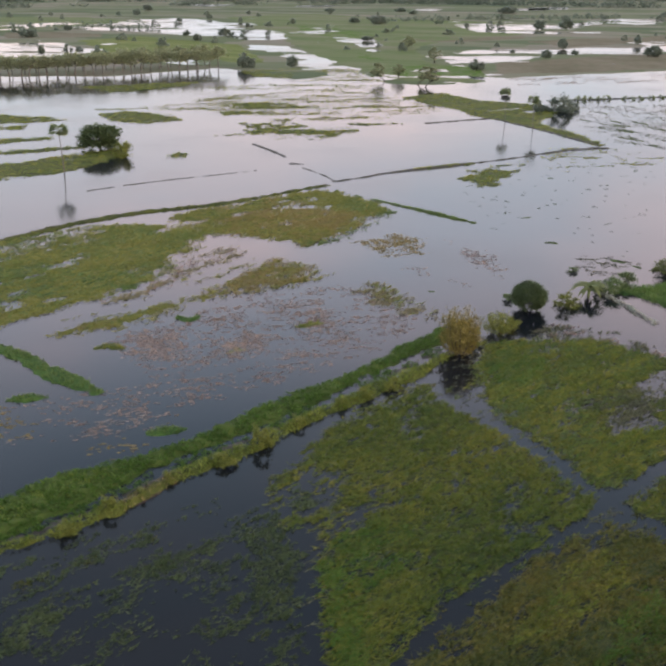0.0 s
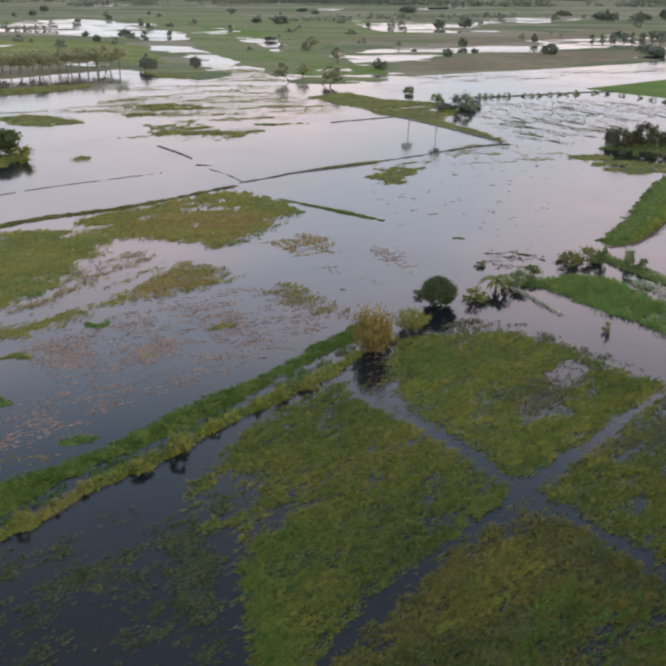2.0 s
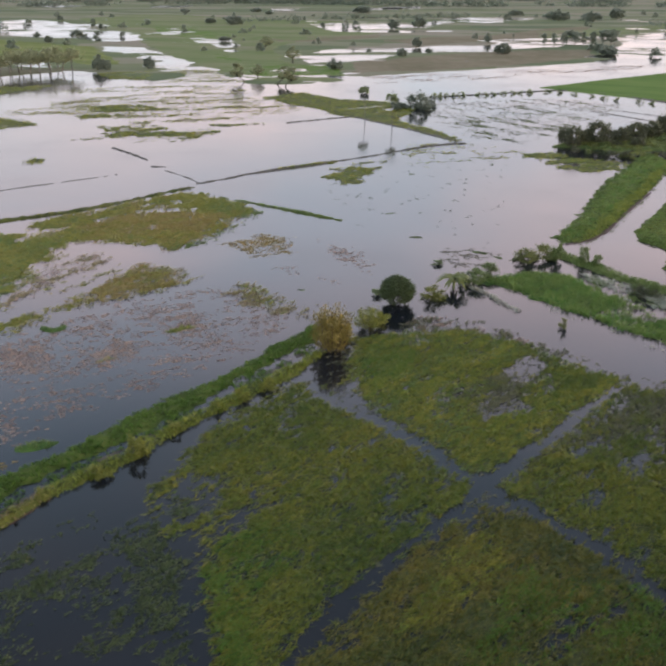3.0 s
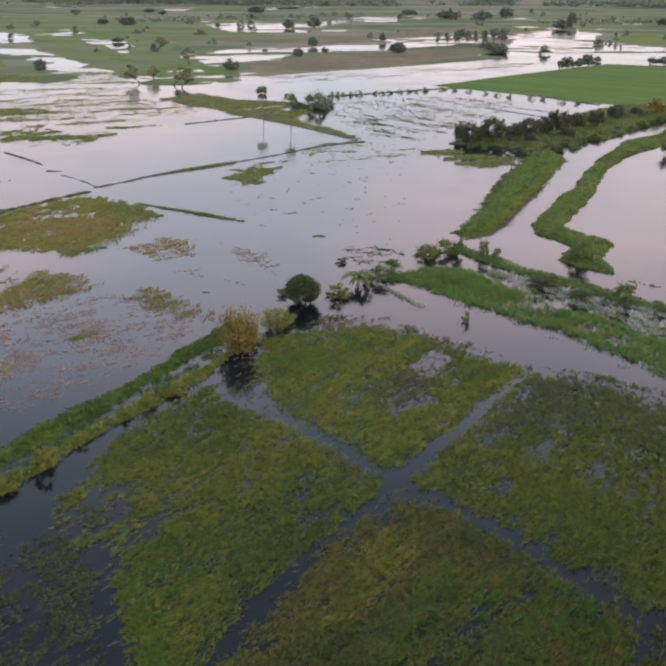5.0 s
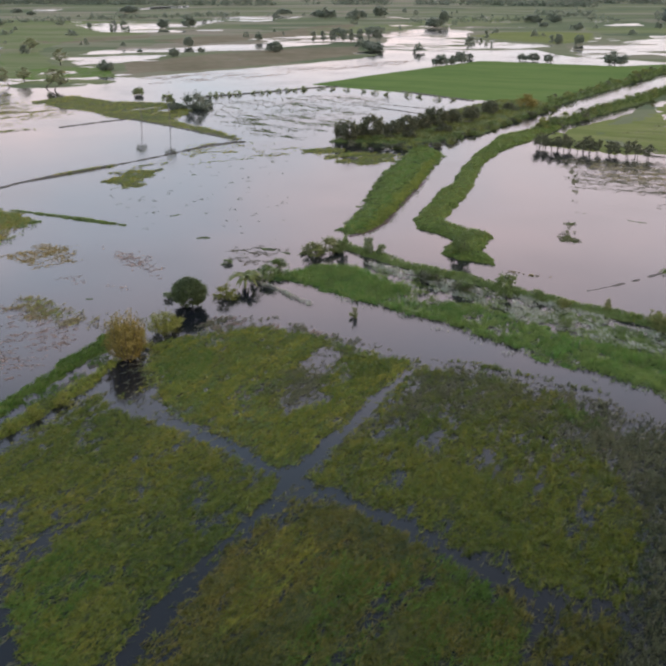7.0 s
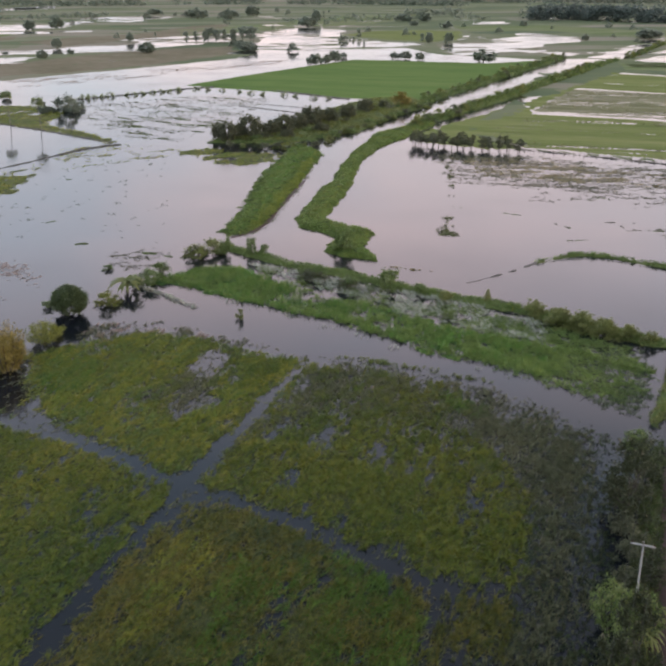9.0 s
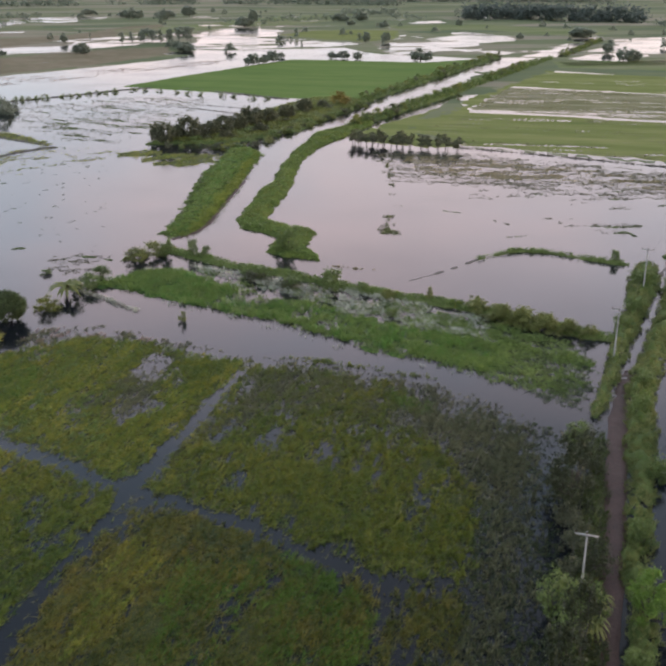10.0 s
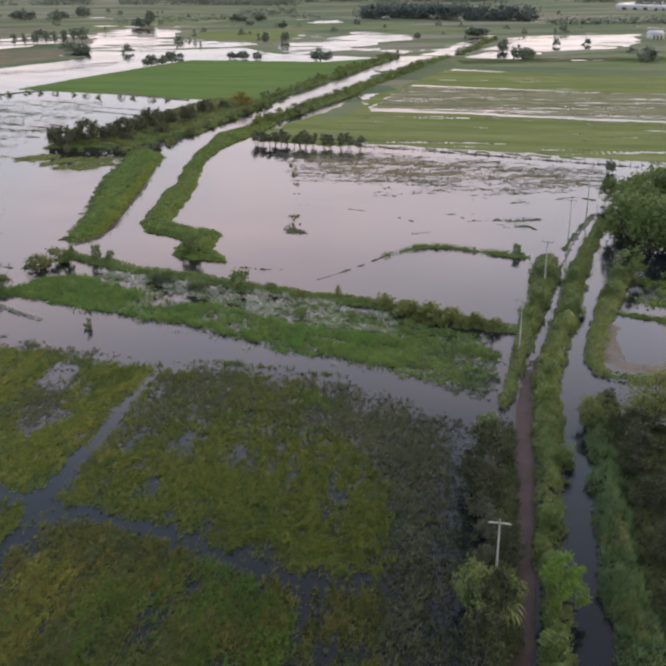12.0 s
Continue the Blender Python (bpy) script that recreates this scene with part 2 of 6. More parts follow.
RUST = material("rust_blades", [(0.168, 0.133, 0.036), (0.260, 0.195, 0.064), (0.328, 0.242, 0.100)], 0.7, 0.9, 6, 0, island=0.3, sheer=0.5)
DEAD = material("dead_blades", [(0.216, 0.155, 0.128), (0.312, 0.235, 0.196), (0.392, 0.315, 0.272)], 0.8, 0.8, 5, 0, island=0.3, sheer=0.5)
MURKY = material("murky_blades", [(0.040, 0.065, 0.014), (0.085, 0.095, 0.018), (0.14, 0.125, 0.026), (0.17, 0.14, 0.035)], 0.6, 0.9, 4.5, 0, island=0.3, turn=45, along=3.0, sheer=0.3)
PALE_LEAF = material("pale_leaves", [(0.10, 0.12, 0.055), (0.15, 0.175, 0.08), (0.20, 0.22, 0.11)], 0.6, 0.7, 3, 0, sheer=0.9)
PALM_BARK = material("palm_bark", [(0.16, 0.14, 0.12), (0.24, 0.21, 0.18)], 0.9, 0.15, 1.0, 0.4)
DARK = material("dark_leaves", [(0.036, 0.052, 0.020), (0.062, 0.084, 0.030), (0.095, 0.122, 0.044)], 0.55, 0.7, 3, 0, sheer=0.6)
# far trees: distance haze is mixed into this leaf colour, paler and greyer
HAZY_LEAF = material("haze_greyed_leaves", [(0.084, 0.098, 0.074), (0.116, 0.132, 0.100), (0.150, 0.166, 0.126)], 0.6, 1.5, 9, 0, sheer=1.0)
# leaf greens lowered so that the colour itself holds the vignette's shade
DIMMED_LEAF = material("vignette_dark_leaves", [(0.019, 0.025, 0.011), (0.034, 0.042, 0.018), (0.054, 0.062, 0.027)], 0.55, 0.7, 3, 0, sheer=0.5)
BANK_LEAF = material("greyish_dark_leaves", [(0.053, 0.057, 0.035), (0.083, 0.088, 0.050), (0.119, 0.122, 0.070)], 0.6, 1.0, 5, 0, sheer=0.7)
DULL_OLIVE = material("dull_olive_leaves", [(0.084, 0.097, 0.030), (0.142, 0.155, 0.048), (0.203, 0.209, 0.069)], 0.6, 0.7, 3, 0, sheer=0.6)
LEAF = material("mid_leaves", [(0.062, 0.088, 0.028), (0.10, 0.135, 0.042), (0.145, 0.185, 0.06)], 0.55, 0.7, 3, 0, sheer=0.7)
GOLD = material("gold_leaves", [(0.132, 0.108, 0.027), (0.204, 0.164, 0.043), (0.282, 0.221, 0.064)], 0.6, 0.7, 3, 0, sheer=0.4)
FRESH = material("fresh_leaves", [(0.060, 0.105, 0.020), (0.105, 0.170, 0.030), (0.160, 0.235, 0.045)], 0.5, 0.7, 3, 0, sheer=0.6)
BARK = material("bark", [(0.06, 0.05, 0.042), (0.11, 0.095, 0.08)], 0.9, 0.15, 1.0, 0.5)
GROVE = material("plantation_leaves", [(0.115, 0.120, 0.066), (0.170, 0.176, 0.096), (0.230, 0.232, 0.132)], 0.6, 1.0, 6, 0, sheer=1.0)
# the far wood's blue cast is aerial haze put into the leaves
FOREST = material("haze_blued_forest_leaves", [(0.048, 0.062, 0.054), (0.070, 0.086, 0.074), (0.096, 0.114, 0.096)], 0.6, 2.0, 12, 0, sheer=0.8)
SEDGE = material("verge_leaves", [(0.092, 0.110, 0.039), (0.146, 0.162, 0.057), (0.213, 0.218, 0.086)], 0.6, 0.9, 3.5, 0, island=0.35, fine_share=0.6, sheer=0.6)
SWAMP = material("swamp_grass_blades", [(0.060, 0.094, 0.040), (0.096, 0.142, 0.060), (0.140, 0.192, 0.086)], 0.6, 0.9, 4, 0, island=0.35, fine_share=0.6, sheer=0.6)
TWIG = material("brown_bund_weeds", [(0.070, 0.066, 0.040), (0.105, 0.100, 0.056), (0.150, 0.140, 0.080)], 0.8, 0.9, 6, 0, island=0.3, sheer=0.3)
CONCRETE = material("pole_concrete", [(0.36, 0.35, 0.33), (0.46, 0.45, 0.43)], 0.8, 0.1, 1.0, 0.2)
CABLE = material("black_cable", [(0.02, 0.02, 0.02), (0.035, 0.035, 0.035)], 0.6, 0.1, 1, 0)
PORCELAIN = material("brown_porcelain", [(0.07, 0.03, 0.02), (0.10, 0.045, 0.03)], 0.25, 0.1, 1, 0)
WEATHERED = material("weathered_wood", [(0.08, 0.07, 0.06), (0.14, 0.12, 0.10)], 0.9, 0.1, 0.6, 0.3)
TIN = material("pale_tin_roof", [(0.55, 0.56, 0.58), (0.68, 0.69, 0.70)], 0.5, 0.6, 4, 0.1)
PLASTER = material("pale_plaster", [(0.5, 0.49, 0.46), (0.62, 0.6, 0.57)], 0.8, 0.5, 3, 0.1)


# ---------------------------------------------------------------- helpers
rng = np.random.default_rng(7)
ROW = 45.0          # the bearing of the planted rows, in degrees from the x axis


def value_noise(x, y, size, seed=0):
    """Smooth noise from 0 to 1 over the plan, with features about size metres across."""
    x, y = np.asarray(x) / size + 37.7 * seed, np.asarray(y) / size - 19.3 * seed
    i, j = np.floor(x).astype(np.int64), np.floor(y).astype(np.int64)
    u, v = x - i, y - j
    u, v = u * u * (3 - 2 * u), v * v * (3 - 2 * v)

    def corner(a, b):
        h = (a * 374761393 + b * 668265263 + seed * 974711) & 0xFFFFFFFF
        h = ((h ^ (h >> 13)) * 1274126177) & 0xFFFFFFFF
        return ((h ^ (h >> 16)) & 0xFFFF) / 65535.0

    return (corner(i, j) * (1 - u) + corner(i + 1, j) * u) * (1 - v) + (corner(i, j + 1) * (1 - u) + corner(i + 1, j + 1) * u) * v


def layered(x, y, size, seed=0):
    return 0.55 * value_noise(x, y, size, seed) + 0.3 * value_noise(x, y, size / 2.3, seed + 1) + 0.15 * value_noise(x, y, size / 5.1, seed + 2)


def eased(pts, times=2, closed=False):
    """The same line with its corners cut round."""
    pts = np.array(pts, float)
    for _ in range(times):
        nxt = np.roll(pts, -1, 0) if closed else pts[1:]
        cur = pts if closed else pts[:-1]
        cut = np.stack([0.75 * cur + 0.25 * nxt, 0.25 * cur + 0.75 * nxt], 1).reshape(-1, pts.shape[1])
        pts = cut if closed else np.vstack([pts[:1], cut, pts[-1:]])
    return pts


def depth(pts, x, y):
    """How far points of the plan lie inside an outline (x, y) or a line (x, y, half width)."""
    line = len(pts[0]) == 3
    p = eased(pts) if line else np.array(pts, float)
    a, b = (p[:-1], p[1:]) if line else (p, np.roll(p, -1, 0))
    best, half = np.full(x.shape, 1e9), np.zeros(x.shape)
    inside = np.zeros(x.shape, bool)
    for s, e in zip(a, b):
        dx, dy = e[0] - s[0], e[1] - s[1]
        k = np.clip(((x - s[0]) * dx + (y - s[1]) * dy) / (dx * dx + dy * dy + 1e-9), 0, 1)
        r = np.hypot(x - s[0] - k * dx, y - s[1] - k * dy)
        if line:
            r = r - (s[2] + k * (e[2] - s[2]))
            best = np.minimum(best, r)
        else:
            best = np.minimum(best, r)
            if dy:
                inside ^= ((s[1] > y) != (e[1] > y)) & (x < s[0] + (y - s[1]) * dx / dy)
    return -best if line else np.where(inside, best, -best)


def box_of(pts, margin):
    p = np.array(pts, float)
    w = margin + (p[:, 2].max() if p.shape[1] == 3 else 0)
    return p[:, 0].min() - w, p[:, 0].max() + w, p[:, 1].min() - w, p[:, 1].max() + w


def mesh_of(name, verts, faces, mat, smooth=False):
    """A mesh from arrays of places and of triangles or quads."""
    verts, faces = np.asarray(verts, np.float32), np.asarray(faces, np.int32)
    me = bpy.data.meshes.new(name)
    k = faces.shape[1]
    me.vertices.add(len(verts))
    me.vertices.foreach_set("co", verts.ravel())
    me.loops.add(faces.size)
    me.loops.foreach_set("vertex_index", faces.ravel())
    me.polygons.add(len(faces))
    me.polygons.foreach_set("loop_start", np.arange(0, faces.size, k, dtype=np.int32))
    me.update(calc_edges=True)
    if smooth:
        me.polygons.foreach_set("use_smooth", np.ones(len(faces), bool))
    me.materials.append(mat)
    return me


def part(name, me, parent, label=""):
    ob = new(name, me)
    ob.parent = parent
    if label:
        ob["label"] = label
    return ob


def growth(x, y, scale, seed, streak=None):
    """Where plants stand thick: noise in clumps, drawn out along rows where streak (degrees, ratio) says so."""
    if streak:
        c, q = math.cos(radians(streak[0])), math.sin(radians(streak[0]))
        x, y = (x * c + y * q) / streak[1], -x * q + y * c
    return 0.40 * value_noise(x, y, scale, seed) + 0.26 * value_noise(x, y, scale / 2.2, seed + 1) + 0.34 * value_noise(x, y, scale / 5.5, seed + 2)


def threshold(pts, cover, scale, seed, streak=None):
    """The level of growth above which a share cover of the outline lies."""
    r = np.random.default_rng(seed)
    x0, x1, y0, y1 = box_of(pts, 0)
    x, y = r.uniform(x0, x1, 6000), r.uniform(y0, y1, 6000)
    inside = depth(pts, x, y) > 0
    return np.quantile(growth(x[inside], y[inside], scale, seed, streak), 1 - cover) if inside.any() else 0.5


def landform(name, pts, height, mat, step, label, category, slope=0.45, wobble=1.0, size=3.0, rough=0.15, seed=1, kind="", cover=1.0, scale=3.0, streak=None, fade=2.0, lift=0.0, minus=None):
    """A bank, a shoal or a mat of plants that rises from under the water, so that its shore winds."""
    x0, x1, y0, y1 = box_of(pts, 1.5 + wobble)
    nx, ny = int((x1 - x0) / step) + 2, int((y1 - y0) / step) + 2
    x, y = np.meshgrid(x0 + step * np.arange(nx), y0 + step * np.arange(ny))
    d = depth(pts, x, y) + wobble * 2 * (layered(x, y, size, seed) - 0.5) + wobble * 0.9 * (value_noise(x, y, 1.0, seed + 9) - 0.5)
    if cover < 1:
        n = growth(x, y, scale, seed, streak) - threshold(pts, cover, scale, seed, streak)
        d = np.minimum(d, (n - 0.25 * np.clip(1 - d / fade, 0, 1)) * scale * 1.5)
    if minus is not None:
        d = np.minimum(d, minus(x, y))
    z = np.clip(d * slope, -0.5, height)
    z = z + np.clip(d / 0.8, 0, 1) * rough * (value_noise(x, y, size * 0.5, seed + 5) + value_noise(x, y, 2.2 * step, seed + 6) - 1.0) + lift
    near = z > (-0.35 if slope > 0.2 else -0.04)
    keep = near[:-1, :-1] | near[1:, :-1] | near[:-1, 1:] | near[1:, 1:]
    index = np.arange(nx * ny).reshape(ny, nx)
    quads = np.stack([index[:-1, :-1], index[:-1, 1:], index[1:, 1:], index[1:, :-1]], -1)[keep]
    used, quads = np.unique(quads, return_inverse=True)
    places = np.stack([x.ravel(), y.ravel(), z.ravel()], 1)[used]
    return tagged(new(name, mesh_of(name, places, quads.reshape(-1, 4), mat, True)), label, category, kind=kind)


def sheet(name, pts, z, mat, label, category, wobble=2.0, size=12.0, step=4.0, seed=1, kind=""):
    """A broad flat field or pool, with an uneven edge and a foot that goes below the water."""
    p = np.array(pts, float)
    q = np.roll(p, -1, 0)
    if (p[:, 0] * q[:, 1] - p[:, 1] * q[:, 0]).sum() < 0:
        p = p[::-1]
    edge = []
    for a, b in zip(p, np.roll(p, -1, 0)):
        n = max(1, min(60, int(np.hypot(*(b - a)) / step)))
        edge += [a + (b - a) * i / n for i in range(n)]
    edge = np.array(edge)
    shift = np.stack([layered(edge[:, 0], edge[:, 1], size, seed), layered(edge[:, 0], edge[:, 1], size, seed + 7)], 1) - 0.5
    edge = edge + shift * 2 * wobble
    n = len(edge)
    flat, _, tris, *_ = geometry.delaunay_2d_cdt([Vector(p) for p in edge], [], [list(range(n))], 1, 1e-4)
    top = [(p.x, p.y, z) for p in flat]
    rim = [(x, y, zz) for x, y in edge for zz in (z, -0.6)]
    k = len(top)
    faces = [tuple(t) for t in tris]
    for i in range(n):
        a, b = k + 2 * i, k + 2 * ((i + 1) % n)
        faces += [(a, a + 1, b + 1), (a, b + 1, b)]
    return tagged(new(name, mesh_of(name, top + rim, faces, mat)), label, category, kind=kind)


def wisps(x, y, z, size, height, each, mat, name, lean=1.0, width=0.05, row=None):
    """Sprays of thin pointed leaves that lie over, most of them along the planted rows; those of a spray share one root."""
    n = len(x)
    many = (n, each)
    turn = rng.uniform(0, 2 * np.pi, many)
    if row is not None:
        turn = np.where(rng.uniform(0, 1, many) < 0.6, radians(row) + np.pi * rng.integers(0, 2, many) + rng.normal(0, 0.35, many), turn)
    size, height = size[:, None], height[:, None]
    reach = size * lean * rng.uniform(0.5, 1.3, many)
    base = radians((row or 0) + 90) + rng.normal(0, 0.5, n)
    half = size[:, 0] * width
    v = np.empty((n, 2 + each, 3), np.float32)
    for k, side in enumerate((-1, 1)):
        v[:, k, 0], v[:, k, 1], v[:, k, 2] = x + side * half * np.cos(base), y + side * half * np.sin(base), z + side * 0.03
    v[:, 2:, 0] = x[:, None] + np.cos(turn) * reach
    v[:, 2:, 1] = y[:, None] + np.sin(turn) * reach
    v[:, 2:, 2] = z[:, None] + height * rng.uniform(0.25, 1.2, many)
    first = np.array([(0, 1, 2 + k) for k in range(each)])
    faces = (np.arange(n)[:, None, None] * (2 + each) + first).reshape(-1, 3)
    return mesh_of(name, v.reshape(-1, 3), faces, mat)


def grow(name, pts, density, size, height, mat, label, cover=0.5, scale=4.0, each=5, z=0.0, inset=0.0, seed=1, lean=0.6, wobble=1.0, category="plants", streak=None, width=0.10, fade=2.0, rise=None, wispy=None, clear=None, soft=0.0, gain=6.0):
    """Plants scattered over an outline or along a line. cover: how much of it they fill, in patches of that scale. soft: metres over which they thin out at the edge."""
    x0, x1, y0, y1 = box_of(pts, wobble)
    n = int((x1 - x0) * (y1 - y0) * density)
    x, y = rng.uniform(x0, x1, n), rng.uniform(y0, y1, n)
    d = depth(pts, x, y) + wobble * 2 * (layered(x, y, 2.5, seed) - 0.5) - inset
    rim = d
    if clear is not None:
        d = np.minimum(d, clear(x, y))
    m = growth(x, y, scale, seed, streak) - threshold(pts, cover, scale, seed, streak) - 0.25 * np.clip(1 - d / fade, 0, 1) * (cover < 0.9)
    chance = np.clip(m * gain + 0.5, 0, 1)
    if soft:
        chance = chance * np.clip(0.08 + rim / soft, 0, 1)
    keep = (d > 0) & (rng.uniform(0, 1, n) < chance)
    x, y, d = x[keep], y[keep], d[keep]
    if not len(x):
        return None
    ground = np.clip(d * rise[0], 0, rise[1]) if rise else np.full(len(x), z)
    grown = 0.55 + 0.9 * layered(x, y, scale * 0.5, seed + 21)
    sizes = size * grown * rng.uniform(0.7, 1.3, len(x))
    tall = height * grown * (np.clip(0.5 + rim[keep] / soft, 0, 1) if soft else 1.0)
    upright = wispy is None
    me = wisps(x, y, ground, sizes, tall, each * 2 if upright else each, mat, name, lean, width * 0.75 if upright else width, wispy)
    return tagged(new(name, me), label, category, kind="stuff")


def meadow(name, pts, floor, blade, label, cover=0.7, scale=3.0, height=0.1, step=0.4, density=4, size=0.45, tall=0.3, seed=1, streak=None, rough=0.12, wobble=1.0, slope=0.35, each=5, fade=2.0, second=None, width=0.10, thin=1.0, wispy=None, spill=0.0, clear=None, soft=0.0, gain=6.0):
    """A matted stand of plants over water: a low uneven mat, if it has one, and the blades that stand out of it."""
    shrink = None if clear is None else lambda x, y: clear(x, y) - 0.25
    if floor:
        landform("plant_mat", pts, height, floor, step, label, "plants", slope, wobble, 2.5, rough, seed, "stuff", cover * thin, scale, streak, fade + 0.6 * soft, minus=shrink)
    grow(name, pts, density, size, tall, blade, label, cover, scale, each, height * 0.6, -spill, seed, 1.0, wobble, streak=streak, fade=fade, width=width, rise=(slope, height) if height > 0.25 else None, wispy=wispy, clear=clear, soft=soft, gain=gain)
    if second:
        grow(name, pts, density * 0.6, size, tall * 1.1, second[0], second[1], cover * 0.45, scale * 2.2, each, height * 0.6, -spill, seed + 31, 1.0, wobble, fade=fade, width=width, wispy=wispy, clear=clear, soft=soft, gain=gain)


# ---------------------------------------------------------------- ground, water, far land
bm = bmesh.new()
bmesh.ops.create_circle(bm, cap_ends=True, segments=96, radius=4600, matrix=Matrix.Translation((0, 0, -0.7)))
me = bpy.data.meshes.new("ground")
bm.to_mesh(me)
bm.free()
me.materials.append(MUD)
tagged(new("ground", me), "brown mud bed under the flooded plain", "ground", kind="structure")
bm = bmesh.new()
bmesh.ops.create_circle(bm, cap_ends=True, segments=96, radius=4600)
me = bpy.data.meshes.new("water")
bm.to_mesh(me)
bm.free()
me.materials.append(WATER)
tagged(new("water", me), "still grey flood water that mirrors a pale evening sky", "water", kind="structure")

west_shore = [(-300, 540), (-235, 550), (-128, 551), (-70, 600), (-57, 588), (-19, 533), (12, 580), (30, 512), (59, 508), (80, 518), (83, 526), (103, 547), (190, 580), (260, 610), (290, 640), (305, 675), (330, 645)]
east_shore = [(410, 635), (395, 575), (435, 500), (405, 470), (307, 367), (219, 296), (206, 280), (205, 244), (231, 203), (256, 163), (269, 139)]
POOLS = []
POOLS.append([(300, 675), (375, 835), (430, 895), (470, 920), (490, 870), (445, 815), (425, 750), (430, 700), (445, 655), (435, 640), (390, 640), (350, 620), (305, 590), (320, 630)])
POOLS.append([(226, 342), (273, 376), (317, 405), (332, 412), (367, 437), (450, 500), (470, 490), (460, 480), (399, 444), (353, 418), (311, 385), (261, 346), (213, 311)])
POOLS.append([(470, 500), (555, 560), (625, 600), (650, 600), (615, 575), (495, 485), (480, 485)])
POOLS.append([(-290, 1095), (-260, 1140), (-240, 1230), (-200, 1280), (-145, 1210), (-105, 1075), (-40, 940), (-35, 870), (-65, 850), (-105, 910), (-155, 940), (-215, 995), (-250, 1010)])
POOLS.append([(-250, 1395), (-220, 1520), (-140, 1490), (-55, 1505), (-5, 1445), (-50, 1370), (-130, 1370), (-155, 1290), (-205, 1315)])
POOLS.append([(-330, 785), (-275, 825), (-235, 825), (-180, 745), (-190, 690), (-230, 675), (-280, 660)])
POOLS.append([(5, 890), (30, 870), (45, 805), (30, 780), (10, 835)])
POOLS.append([(10, 755), (35, 750), (40, 725), (10, 730)])
POOLS.append([(-65, 800), (-35, 780), (0, 660), (23, 563), (32, 540), (9, 551), (-21, 588), (-25, 660), (-45, 715)])
POOLS.append([(65, 745), (80, 705), (75, 685), (65, 710)])
POOLS.append([(140, 1115), (195, 1150), (215, 1095), (185, 955), (155, 985), (135, 1045)])
POOLS.append([(-365, 1095), (-330, 1170), (-280, 1130), (-320, 1040)])
POOLS.append([(80, 710), (115, 740), (160, 750), (240, 775), (300, 810), (345, 820), (325, 765), (235, 725), (160, 690), (95, 635), (75, 630)])
POOLS.append([(130, 1010), (165, 1130), (205, 1170), (240, 1100), (345, 1240), (400, 1290), (390, 1230), (315, 1135), (250, 1060), (215, 1000), (230, 935), (195, 930), (155, 960)])
POOLS.append([(295, 1165), (385, 1255), (430, 1215), (340, 1105)])
POOLS.append([(245, 825), (355, 855), (305, 820), (250, 780)])
POOLS.append([(450, 650), (505, 655), (610, 735), (610, 670), (570, 625), (520, 620), (455, 570), (400, 545), (415, 590)])
POOLS.append([(490, 465), (640, 575), (685, 595), (785, 545), (650, 455), (530, 460), (500, 445)])
POOLS.append([(705, 935), (740, 930), (705, 885), (670, 890)])
PADDY_BED = [(416, 417), (440, 360), (512, 274), (273, 141), (258, 165), (234, 206), (208, 247), (215, 278), (264, 315), (339, 370)]
POOLS.append(PADDY_BED)
POOLS.append([(251, 241), (269, 218), (290, 186), (286, 184), (266, 215)])


def dry(x, y):
    """How far a place of the far plain lies from its pools and wet hollows."""
    best = (0.685 - layered(x, y, 60, 3) * 0.55 - layered(x * 0.6 + y * 0.3, y, 16, 8) * 0.45) * 50
    u, v = 0.95 * x - 0.31 * y, 0.31 * x + 0.95 * y
    uneven = 22 * (layered(x, y, 48, 5) - 0.5) + 16 * (value_noise(u / 2.5, v, 14, 6) - 0.5)
    strips = (0.55 * value_noise(u / 4, v, 16, 12) + 0.45 * value_noise(u / 3, v, 7, 13) - 0.66) * 30
    for pts in POOLS:
        p = np.array(pts)
        near = (x > p[:, 0].min() - 30) & (x < p[:, 0].max() + 30) & (y > p[:, 1].min() - 30) & (y < p[:, 1].max() + 30)
        if near.any():
            best[near] = np.minimum(best[near], -depth(pts, x[near], y[near]) if pts is PADDY_BED else np.maximum(-depth(pts, x[near], y[near]) + uneven[near], strips[near]))
    return best


def arc(radius, a, b, n):
    return [(radius * math.sin(radians(a + (b - a) * i / n)), radius * math.cos(radians(a + (b - a) * i / n))) for i in range(n + 1)]


landform("ground_near_plain", west_shore + east_shore + arc(1320, 64, -30, 24), 0.3, FAR_LAND, 4.6, "far flat farmland in green and brown strips", "farmland", slope=0.08, wobble=3, size=14, rough=0.05, kind="structure", minus=dry)
sheet("ground_far", arc(1300, -50, 80, 30) + arc(4300, 80, -50, 14), 0.12, FAR_LAND, "hazy far farmland that reaches the horizon", "farmland", 4, 40, 30, kind="structure")

for pts in ([(1520, 1110), (1720, 1075), (1440, 900), (1350, 980)], [(-265, 1775), (-220, 1825), (-170, 1780), (-215, 1690)], [(320, 1655), (395, 1675), (360, 1560), (300, 1540)], [(130, 1585), (175, 1590), (155, 1510), (125, 1520)], [(285, 1595), (350, 1615), (325, 1525), (280, 1520)], [(-65, 1755), (10, 1780), (-5, 1690), (-60, 1670)]):
    sheet("pool", pts, 0.2, WATER, "narrow sheet of flood water on the far plain", "water", 6, 40, 20, kind="structure")


